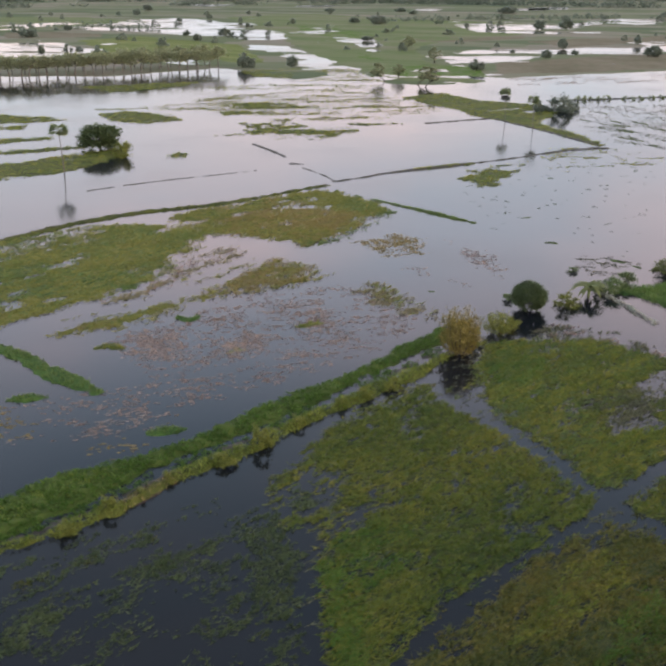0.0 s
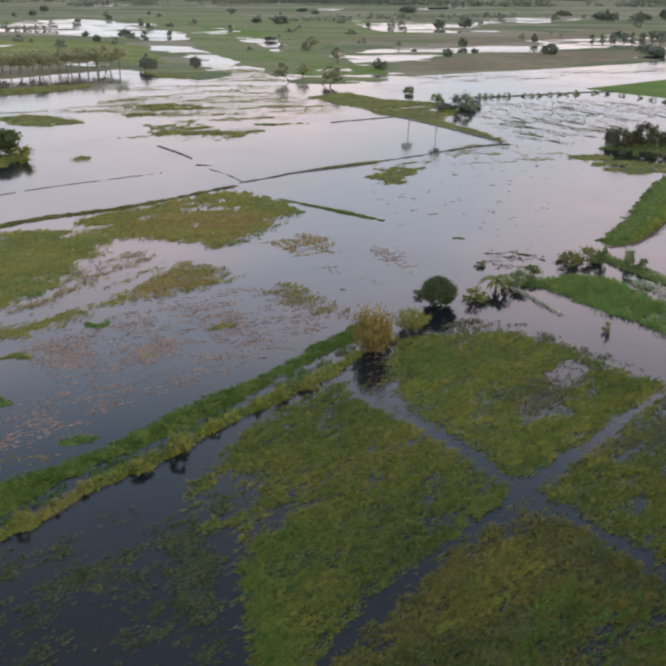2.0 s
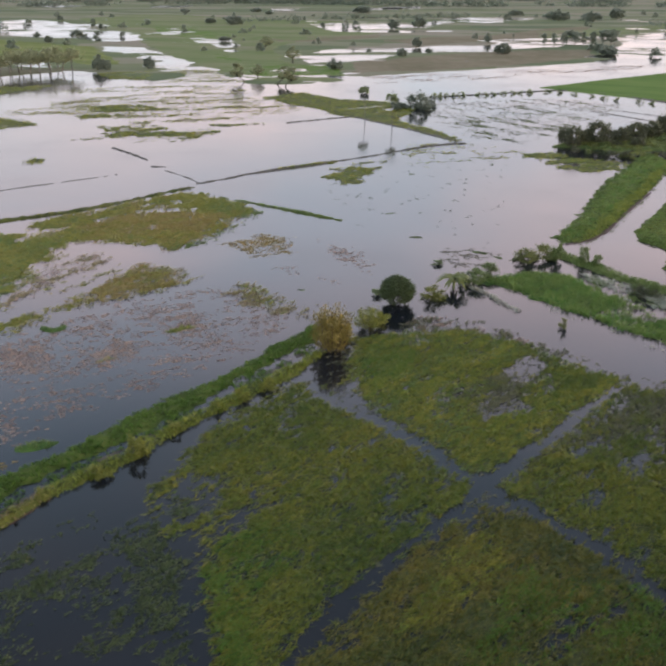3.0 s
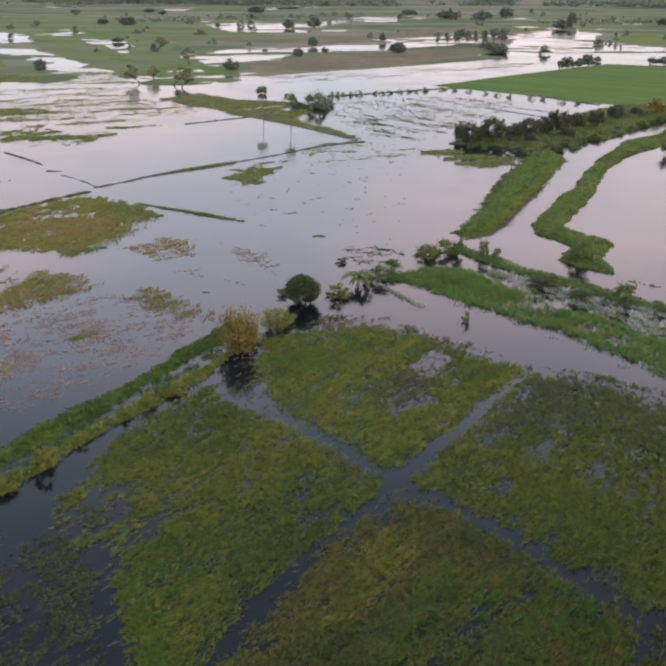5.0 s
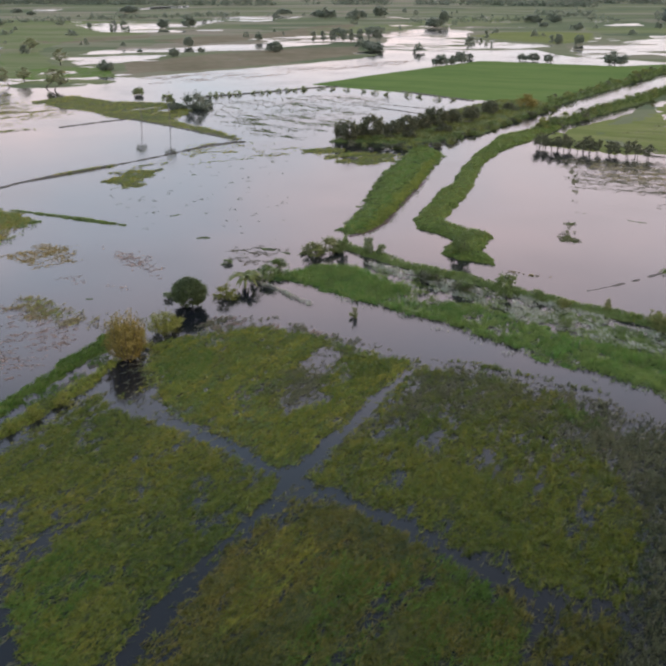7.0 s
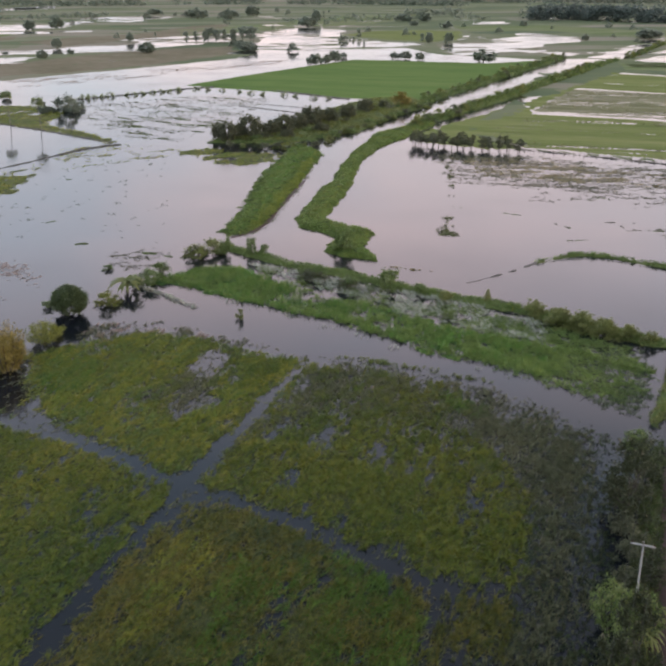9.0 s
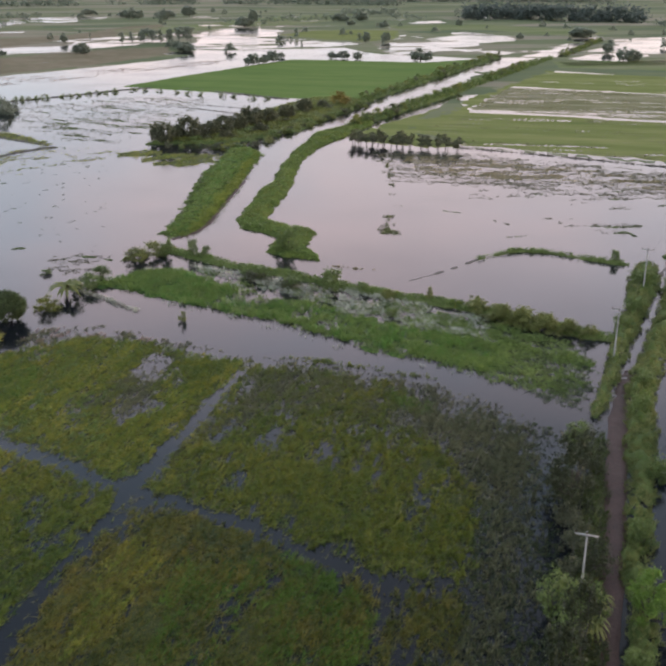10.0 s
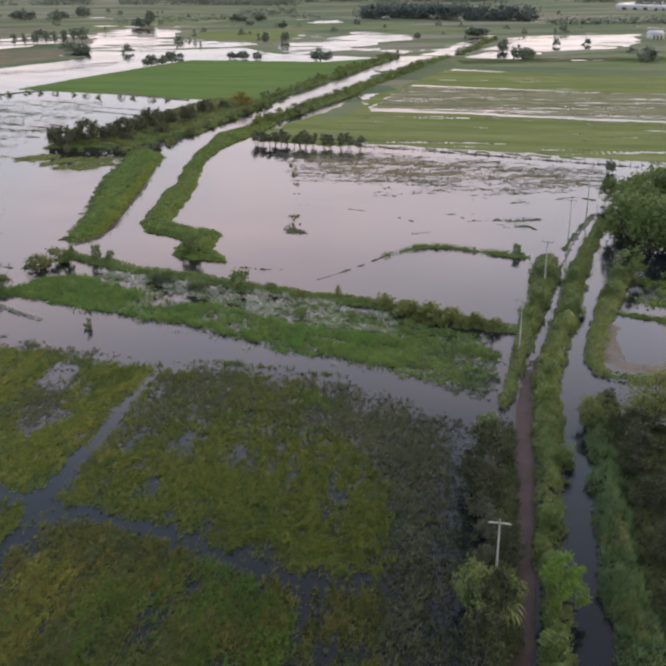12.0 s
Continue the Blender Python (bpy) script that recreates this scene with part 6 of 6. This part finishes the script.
plant([shrub("shrub", s, 3, 5, m, "tangled bush on the wooded canal bank", 40, 0.34, 12) for s, m in ((87, BANK_LEAF), (88, DULL_OLIVE), (89, LEAF))], spots, 3, 5, "bushes on the wooded canal bank")
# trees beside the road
plant([broad_tree("tree", s, 7, 6, DIMMED_LEAF, 0.25, 30, 110, 0.18, "dark straggling tree beside the dirt road", limbs=True, bottom=0.06) for s in (31, 32)], [(69, 61.5, 10.6, 5.3), (77, 67, 5.9, 4.7), (70.5, 64.5, 4.9, 4.0), (63, 52, 4.6, 4.0)], 7, 6, "trees beside the road")
plant([broad_tree("tree", s, 7, 6, DIMMED_LEAF, 0.25, 28, 110, 0.18, "green straggling tree beside the dirt road", limbs=True, bottom=0.1) for s in (61,)], [(52.5, 44, 8.6, 4.3), (47, 41, 8.2, 4.5)], 7, 6, "trees beside the road")
plant([frond_palm("palm", 65 + k, 5, 5, DULL_OLIVE, "small palm with drooping pale fronds beside the road") for k in (0, 1)], [(57.3, 50.6, 4.4, 2.8), (57.6, 47.2, 5.2, 2.6), (54.6, 45, 6.0, 2.8)], 5, 5, "small palms beside the road")
plant([shrub("shrub", s, 3, 4, BANK_LEAF, "dull green bush in shaded water beside the road", 90, 0.17, 20) for s in (66, 67)], [(73.5, 64.5, 2.6, 3.6), (67.5, 60.5, 2.8, 3.8), (64.5, 56.5, 2.4, 3.4), (61, 53.5, 2.4, 3.2), (66, 57.5, 3.2, 2.8)], 3, 4, "bushes beside the road")
plant([plume_tree("tree", 62 + k, 5, 4, LEAF, "ragged dull green tree with drooping leaves beside the road", 20, 44, 0.24) for k in (0, 1)], [(55, 49.5, 5.2, 4.0), (56.5, 47.3, 5.4, 3.6), (53, 45.5, 4.8, 3.8)], 5, 4, "ragged trees beside the road")
plant([broad_tree("tree", 33, 7, 6, FRESH, 0.15, 46, 170, 0.17, "fresh green tree on the road verge", limbs=True, bottom=0.08, tight=0.7)], [(61.5, 44.5, 6.0, 4.2)], 7, 6)
plant([shrub("shrub", s, 3, 4, LEAF, "leafy shrub beside the dirt road", 100, 0.17, 26) for s in (34, 35)], [(125, 101.5, 3.5, 4.6), (137.5, 110.5, 4.2, 6.6), (139.5, 106, 3.3, 4.1), (127, 95, 3.8, 3.7), (94, 73.5, 3.7, 3.5), (102, 80, 3.0, 3.8), (83, 74, 2.1, 3.9), (83, 61.5, 3.3, 3.1), (70.5, 53, 3.5, 3.2), (55, 40, 3.5, 3.1), (117, 97, 3.0, 3.6), (139.5, 96.5, 3.6, 4.8)], 3, 4, "shrubs beside the road")
plant([broad_tree("tree", s, 14, 14, LEAF, 0.18, 60, 50, 0.6, "big green tree in a dark grove beside the road", limbs=True, bottom=0.1, dome=True) for s in (36, 37)], [(200, 141.5, 7.7, 7.9), (195, 131.5, 10.7, 9.7), (204.5, 132.5, 11.5, 12.3), (205.5, 126, 13.1, 13.3), (175, 120, 11.2, 8.8), (172.5, 111.5, 11.7, 10.4), (173.5, 106, 11.6, 11.3), (177, 101.5, 12.8, 13.2), (204.5, 116, 13.8, 14.0), (187.5, 124.5, 10.3, 9.3)], 14, 14, "grove of big trees")
plant([broad_tree("tree", s, 9, 7, DULL_OLIVE, 0.15, 50, 90, 0.2, "tall green tree over the swamp", limbs=True, bottom=0.1) for s in (38, 39)], [(99, 60.5, 8.5, 8.0), (94.5, 66, 4.6, 4.6), (104, 60, 8.0, 8.0)], 9, 7, "trees over the swamp")
plant([broad_tree("tree", s, 7, 6, DIMMED_LEAF, 0.25, 40, 110, 0.18, "dark tangled tree in the swamp", limbs=True, bottom=0.06) for s in (71, 72)], [(88.5, 55.5, 5.5, 5.0), (82, 48.5, 5.0, 4.6), (76, 42.5, 5.0, 4.4), (69.5, 36.5, 4.6, 4.2), (93.5, 59, 5.5, 5.0), (86, 47, 5.0, 5.0)], 7, 6, "dark trees in the swamp")
plant([shrub("shrub", 40, 5, 4, LEAF, "leafy bush beside the ditch", 120, 0.2, 26)], [(150, 101, 7.0, 6.8)], 5, 4)
plant([shrub("shrub", s, 3, 4, BANK_LEAF, "dark brownish bush on the marsh bund", 84, 0.19) for s in (68, 69)], [(80.0, 153.5, 2.6, 5.6), (82.5, 145.5, 2.4, 5.2)], 3, 4, "shrubs on the marsh bund")
plant([shrub("shrub", s, 3, 4, DULL_OLIVE, "olive-brown bush on the marsh bund", 90, 0.2, 24) for s in (63, 64)], [(103, 117, 2.4, 4.6), (104.5, 112.5, 2.7, 5.0), (105.5, 108.5, 3.0, 5.4), (107, 104.5, 2.9, 4.8), (109, 101, 2.5, 4.0), (94, 130.5, 1.9, 3.3)], 3, 4, "bushes on the marsh bund")
# far trees
plant([slim_tree("tree", s, 9, 6, GROVE, "slim plantation tree in a flooded row", 0.5) for s in (41, 42, 43)],
      [(-199, 537, 9.6, 10.3), (-194, 537, 9.4, 9.7), (-186, 532, 10.0, 10.1), (-183, 537, 9.6, 9.2), (-178, 539, 11.0, 9.7), (-172, 541, 10.4, 10.2), (-168, 541, 11.3, 10.9), (-164, 546, 10.2, 9.7), (-160, 548, 11.4, 9.7), (-155, 551, 10.6, 9.8), (-151, 555, 10.4, 8.5), (-146, 555, 12.3, 11.1), (-141, 558, 10.7, 9.3), (-136, 558, 11.4, 10.8), (-132, 562, 11.9, 10.1), (-127, 567, 10.9, 8.6), (-122, 570, 11.4, 9.7), (-117, 570, 10.7, 8.6), (-112, 572, 12.4, 10.0), (-107, 575, 10.1, 10.0)] + [(-103, 583, 11.9, 9.0), (-98, 585, 11.2, 9.3), (-92, 585, 10.7, 8.8), (-87, 588, 11.2, 10.7), (-81, 590, 11.5, 9.6), (-75, 595, 10.6, 8.9), (-70, 600, 12.9, 8.9), (-202, 553, 10.6, 8.7), (-195, 553, 9.4, 9.2), (-188, 553, 11.5, 9.4), (-182, 557, 10.2, 8.4), (-176, 560, 10.5, 8.4), (-170, 562, 10.1, 10.3), (-165, 567, 9.9, 8.5), (-160, 570, 10.0, 8.5), (-154, 572, 11.4, 9.0), (-147, 577, 9.8, 8.0), (-140, 580, 10.4, 8.3), (-135, 585, 10.7, 10.5), (-125, 590, 12.0, 10.0)] + [(-120, 595, 11.1, 8.4), (-115, 595, 12.4, 9.8), (-105, 600, 12.2, 9.0), (-100, 605, 11.3, 10.7), (-95, 610, 12.1, 9.7), (-85, 610, 12.2, 10.5), (-80, 615, 12.5, 9.5)], 9, 5, "flooded row of trees")
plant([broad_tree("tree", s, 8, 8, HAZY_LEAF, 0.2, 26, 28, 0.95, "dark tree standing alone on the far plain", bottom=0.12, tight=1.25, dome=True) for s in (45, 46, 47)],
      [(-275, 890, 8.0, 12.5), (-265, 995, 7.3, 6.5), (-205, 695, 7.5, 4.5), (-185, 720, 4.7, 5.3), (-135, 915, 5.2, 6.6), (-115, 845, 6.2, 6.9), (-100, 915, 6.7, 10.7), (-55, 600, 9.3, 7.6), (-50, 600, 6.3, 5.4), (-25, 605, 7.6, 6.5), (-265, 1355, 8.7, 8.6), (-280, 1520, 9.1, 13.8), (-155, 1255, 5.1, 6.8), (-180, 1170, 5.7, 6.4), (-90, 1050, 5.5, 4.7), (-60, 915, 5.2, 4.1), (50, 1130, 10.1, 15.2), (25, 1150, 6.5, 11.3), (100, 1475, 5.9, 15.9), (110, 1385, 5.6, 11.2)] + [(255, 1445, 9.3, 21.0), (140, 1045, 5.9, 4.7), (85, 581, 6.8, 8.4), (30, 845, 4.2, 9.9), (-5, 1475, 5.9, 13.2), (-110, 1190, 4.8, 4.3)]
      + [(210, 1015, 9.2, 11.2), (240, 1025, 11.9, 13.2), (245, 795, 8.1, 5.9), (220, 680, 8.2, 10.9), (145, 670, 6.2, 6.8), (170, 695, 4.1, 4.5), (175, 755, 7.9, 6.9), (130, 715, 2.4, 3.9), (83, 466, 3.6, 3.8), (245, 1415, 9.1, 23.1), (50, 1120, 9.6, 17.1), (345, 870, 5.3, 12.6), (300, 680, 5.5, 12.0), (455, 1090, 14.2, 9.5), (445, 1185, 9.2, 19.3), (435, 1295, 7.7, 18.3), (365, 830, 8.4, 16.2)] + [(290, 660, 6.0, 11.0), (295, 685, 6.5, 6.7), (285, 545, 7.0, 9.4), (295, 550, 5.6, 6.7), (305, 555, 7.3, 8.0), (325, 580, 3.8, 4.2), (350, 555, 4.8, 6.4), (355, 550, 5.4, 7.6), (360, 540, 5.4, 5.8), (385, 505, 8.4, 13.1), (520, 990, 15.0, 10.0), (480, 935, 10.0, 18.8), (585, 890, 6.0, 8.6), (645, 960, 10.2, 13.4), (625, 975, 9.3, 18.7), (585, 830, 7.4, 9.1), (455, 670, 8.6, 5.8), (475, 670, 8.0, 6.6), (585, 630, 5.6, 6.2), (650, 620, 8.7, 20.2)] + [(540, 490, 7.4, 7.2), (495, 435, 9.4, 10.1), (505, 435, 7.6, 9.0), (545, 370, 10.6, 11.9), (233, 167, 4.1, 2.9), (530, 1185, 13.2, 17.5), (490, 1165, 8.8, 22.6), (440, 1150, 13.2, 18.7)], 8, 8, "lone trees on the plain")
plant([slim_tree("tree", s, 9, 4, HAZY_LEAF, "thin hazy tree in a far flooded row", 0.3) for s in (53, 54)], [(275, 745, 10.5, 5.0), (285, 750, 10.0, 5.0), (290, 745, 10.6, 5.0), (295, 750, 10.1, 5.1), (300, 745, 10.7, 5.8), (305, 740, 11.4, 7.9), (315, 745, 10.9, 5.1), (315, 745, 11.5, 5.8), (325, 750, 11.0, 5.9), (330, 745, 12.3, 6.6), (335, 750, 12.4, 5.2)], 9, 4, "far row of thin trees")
plant([slim_tree("tree", s, 9, 4, BANK_LEAF, "thin tree in a row standing in the flood", 0.45) for s in (51, 52)], [(177, 268, 4.1, 2.9), (178, 266, 3.7, 3.2), (180, 264, 4.1, 3.2), (181, 262, 4.2, 3.2), (183, 259, 4.3, 2.6), (185, 257, 4.0, 2.9), (186, 255, 3.6, 2.5), (187, 253, 4.6, 3.2), (188, 251, 4.3, 2.5), (191, 248, 3.6, 2.6), (192, 246, 3.9, 2.5), (194, 243, 4.5, 2.9), (196, 241, 4.4, 2.6), (198, 239, 3.3, 2.9), (182, 274, 4.3, 3.1), (183, 272, 4.2, 2.6), (185, 268, 3.9, 3.2), (186, 266, 5.1, 3.0), (188, 265, 3.9, 3.2), (190, 261, 4.5, 3.2)] + [(191, 259, 5.1, 2.9), (193, 257, 4.1, 2.6), (195, 254, 4.1, 3.2), (196, 252, 3.8, 2.9), (198, 249, 4.6, 2.6), (200, 247, 4.8, 3.2), (202, 243, 4.0, 2.9)], 9, 4, "trees in flooded rows")
plant([shrub("shrub", s, 3, 4, PALE_LEAF, "small bush on a flooded bund", 22, 0.4, 12) for s in (55, 56)], [(112, 446, 2.2, 3.7), (115, 445, 2.2, 3.7), (119, 447, 1.8, 3.3), (122, 446, 1.8, 3.3), (126, 448, 2.2, 4.8), (135, 449, 1.6, 3.4), (138, 448, 1.6, 3.4), (142, 449, 1.6, 3.8), (148, 452, 1.6, 3.9), (153, 453, 1.6, 3.9), (157, 453, 1.6, 3.5), (162, 455, 1.8, 5.0), (172, 456, 1.4, 5.0), (176, 451, 1.4, 3.9), (181, 445, 1.4, 3.9), (186, 436, 1.4, 3.4), (189, 428, 1.6, 3.8), (192, 420, 1.6, 3.3), (200, 414, 2.1, 3.7), (203, 407, 1.5, 3.7)] + [(206, 396, 1.7, 4.0), (211, 391, 1.3, 4.0)] , 3, 4, "bushes on a flooded bund")
# more lone trees, scattered bushes and hedges far out on the plain
r = np.random.default_rng(91)
spots = []
for bearing, near, far, n in ((-16, 620, 1400, 14), (-8, 640, 1400, 14), (0, 640, 1400, 16), (8, 660, 1400, 16), (16, 680, 1450, 18), (25, 700, 1450, 18), (34, 760, 1450, 16), (43, 720, 1450, 16), (52, 660, 1350, 14)):
    for k in range(n):
        a, d = radians(bearing + r.uniform(-4.5, 4.5)), near + (far - near) * r.uniform(0, 1) ** 0.7
        size = r.uniform(0.6, 1.4)
        spots.append((round(d * math.sin(a)), round(d * math.cos(a)), 5.5 * size, 8.0 * size * r.uniform(0.7, 1.4)))
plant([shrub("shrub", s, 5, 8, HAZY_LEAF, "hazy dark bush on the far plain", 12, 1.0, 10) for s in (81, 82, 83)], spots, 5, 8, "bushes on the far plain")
spots = []
for line in ([(243, 362), (281, 389), (340, 430), (450, 507)], [(197, 301), (231, 322), (278, 352), (342, 393), (420, 445)], [(490, 485), (565, 535), (630, 580)]):
    for (ax, ay), (bx, by) in zip(line[:-1], line[1:]):
        n = int(math.hypot(bx - ax, by - ay) / 7)
        for k in range(n):
            t, size = (k + r.uniform(0, 1)) / n, r.uniform(0.6, 1.3)
            spots.append((round(ax + (bx - ax) * t + r.uniform(-2, 2), 1), round(ay + (by - ay) * t + r.uniform(-2, 2), 1), 3.4 * size, 5.5 * size))
plant([shrub("shrub", s, 3, 5, m, "scrubby bush on the far canal bank", 30, 0.42, 12) for s, m in ((84, LEAF), (85, BANK_LEAF), (86, DULL_OLIVE))], spots, 3, 5, "bushes on the far canal banks")
# woods on the horizon, too far to count
r = np.random.default_rng(77)
def woods(pts, rows, h, w, name, label, mat=DARK, seed=1, gap=0.44, share=26):
    p = np.array(pts, float)
    spots = []
    for a, b in zip(p[:-1], p[1:]):
        n = int(np.hypot(*(b - a)) / (w * 0.55)) + 1
        for i in range(n):
            for k in range(rows):
                q = a + (b - a) * (i + r.uniform(0, 1)) / n
                out = q / np.hypot(*q)
                q = q + out * k * w * 0.8
                if layered(q[0], q[1], 60, seed) > gap:
                    spots.append((q[0], q[1], h * r.uniform(0.12, 0.75)))
    me = leaves(spots, [w * 0.55] * len(spots), share, w * 0.17, mat, name, r=r)
    return tagged(new(name, me), label, "woodland", kind="stuff")

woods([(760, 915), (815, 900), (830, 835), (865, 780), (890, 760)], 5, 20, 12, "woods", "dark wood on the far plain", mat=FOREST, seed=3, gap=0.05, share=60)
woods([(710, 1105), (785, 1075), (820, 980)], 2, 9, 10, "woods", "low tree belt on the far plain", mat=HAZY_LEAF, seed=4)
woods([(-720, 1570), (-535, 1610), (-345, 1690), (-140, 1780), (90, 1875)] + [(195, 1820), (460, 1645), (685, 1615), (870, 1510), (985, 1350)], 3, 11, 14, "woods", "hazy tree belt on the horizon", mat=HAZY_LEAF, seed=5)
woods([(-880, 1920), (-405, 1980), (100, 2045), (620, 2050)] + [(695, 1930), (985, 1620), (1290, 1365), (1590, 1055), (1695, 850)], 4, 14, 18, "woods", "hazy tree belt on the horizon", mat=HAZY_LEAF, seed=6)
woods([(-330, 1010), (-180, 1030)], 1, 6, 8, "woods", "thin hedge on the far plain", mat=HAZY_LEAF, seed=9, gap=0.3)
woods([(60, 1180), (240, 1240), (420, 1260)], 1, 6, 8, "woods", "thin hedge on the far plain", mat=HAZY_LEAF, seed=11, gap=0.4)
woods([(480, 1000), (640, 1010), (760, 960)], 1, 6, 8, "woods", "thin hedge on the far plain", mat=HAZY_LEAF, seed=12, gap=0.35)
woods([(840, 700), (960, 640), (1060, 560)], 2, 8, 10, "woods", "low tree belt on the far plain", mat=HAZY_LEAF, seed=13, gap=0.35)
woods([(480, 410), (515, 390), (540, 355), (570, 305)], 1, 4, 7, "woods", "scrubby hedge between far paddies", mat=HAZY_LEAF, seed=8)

# ---------------------------------------------------------------- utility poles, cables, posts, houses
def box(size, at):
    x, y, z = (s / 2 for s in size)
    v = np.array([(a * x + at[0], b * y + at[1], c * z + at[2]) for a in (-1, 1) for b in (-1, 1) for c in (-1, 1)])
    f = np.array([(0, 1, 3, 2), (4, 6, 7, 5), (0, 4, 5, 1), (2, 3, 7, 6), (0, 2, 6, 4), (1, 5, 7, 3)])
    return v, f


def utility_pole():
    root = new("utility_pole")
    root.empty_display_size = 0.5
    bm = bmesh.new()
    bmesh.ops.create_cone(bm, cap_ends=True, segments=8, radius1=0.13, radius2=0.08, depth=9.0, matrix=Matrix.Translation((0, 0, 4.2)))
    me = bpy.data.meshes.new("pole")
    bm.to_mesh(me)
    bm.free()
    me.materials.append(CONCRETE)
    part("pole", me, root)
    arm = part("crossarm", mesh_of("crossarm", *box((2.1, 0.12, 0.14), (0, -0.16, 8.45)), CONCRETE), root, "pale crossarm")
    for x in (-0.95, 0.0, 0.95):
        t = tube([(x, -0.16, 8.5), (x, -0.16, 8.6), (x, -0.16, 8.66), (x, -0.16, 8.76)], [0.03, 0.07, 0.05, 0.02], 8)
        part("insulator", mesh_of("insulator", *joined([t]), PORCELAIN, True), arm, "brown insulator")
    return tagged(root, "pale concrete utility pole with a crossarm beside the road", "utility pole", "utility poles")


POLES = [(57.5, 49), (106, 89), (135, 108.5), (165.5, 127.5), (192, 143)]
first = utility_pole()
turns = []
for i, (x, y) in enumerate(POLES):
    a, b = POLES[max(i - 1, 0)], POLES[min(i + 1, len(POLES) - 1)]
    turns.append(math.atan2(b[1] - a[1], b[0] - a[0]) - math.pi / 2)
for (x, y), turn in list(zip(POLES, turns))[1:]:
    copy_thing(first, pose(x, y, 0, 0, 0, math.degrees(turn)))
first.matrix_basis = pose(*POLES[0], 0, 0, 0, math.degrees(turns[0]))
behind = (2 * POLES[0][0] - POLES[1][0], 2 * POLES[0][1] - POLES[1][1])
spans = [behind] + POLES
for i in range(len(spans) - 1):
    (x0, y0), (x1, y1) = spans[i], spans[i + 1]
    t0, t1 = turns[max(i - 1, 0)], turns[i]
    for arm in (-0.95, 0.0, 0.95):
        a = Vector((x0 + arm * math.cos(t0), y0 + arm * math.sin(t0), 8.75))
        b = Vector((x1 + arm * math.cos(t1), y1 + arm * math.sin(t1), 8.75))
        pts = [a.lerp(b, k / 14) - Vector((0, 0, 4 * 0.9 * (k / 14) * (1 - k / 14))) for k in range(15)]
        tagged(new("cable", mesh_of("cable", *joined([tube(pts, [0.012] * 15, 4)]), CABLE, True)), "thin black overhead cable sagging between poles", "cable", "overhead cables")

turf("grass", [(204, 246, 0.5), (215, 227, 0.5), (224.5, 208.5, 0.5), (233.5, 190, 0.5), (246, 166, 0.5)], "dark weedy bund along a paddy's edge", MUD, TWIG, 0.5, 0.6, 3, 0.6, 0.4, 181, 0.3, 0.4, 0.5)
post_mesh = mesh_of("fence_post", *joined([tube([(0, 0, -0.5), (0.02, 0, 0.5), (0.03, 0, 0.9)], [0.09, 0.08, 0.06], 6)]), WEATHERED, True)
line = np.array([(204, 243), (215, 226), (229, 202), (242, 179), (253, 162)], float)
for k in range(26):
    s = k / 25 * (len(line) - 1)
    i = min(int(s), len(line) - 2)
    q = line[i] + (line[i + 1] - line[i]) * (s - i)
    ob = new("fence_post", post_mesh)
    ob.matrix_basis = pose(q[0], q[1], 0, random.uniform(-6, 6), random.uniform(-6, 6), 37 * k)
    tagged(ob, "weathered wooden post along a paddy's edge", "post", "fence posts")


def far_house(x, y, turn, wide, deep, high):
    """A long low building under a pale pitched roof."""
    root = new("farm_building")
    root.matrix_basis = pose(x, y, 0, 0, 0, turn)
    part("wall", mesh_of("wall", *box((wide, deep, high), (0, 0, high / 2)), PLASTER), root)
    v = np.array([(sx * wide * 0.53, sy * deep * 0.58, high * 0.98) for sx in (-1, 1) for sy in (-1, 1)] + [(sx * wide * 0.53, 0, high * 1.5) for sx in (-1, 1)])
    part("roof", mesh_of("roof", v, np.array([(0, 2, 5), (0, 5, 4), (3, 1, 4), (3, 4, 5), (0, 4, 1), (2, 3, 5), (0, 1, 3), (0, 3, 2)]), TIN), root, "pale tin roof")
    for k in range(3):
        part("door", mesh_of("door", *box((wide * 0.12, 0.1, high * 0.7), (wide * (k - 1) * 0.3, -deep / 2 - 0.06, high * 0.35)), WEATHERED), root)
    return tagged(root, "long pale farm building among far fields", "farm building", "far farm buildings")


for x, y, h, w in [(1275, 900, 8.4, 55.9), (1280, 855, 9.4, 41.3), (735, 495, 2.1, 11.9)]:
    far_house(x, y, random.uniform(-50, -20), w * 0.9, 12, 5)
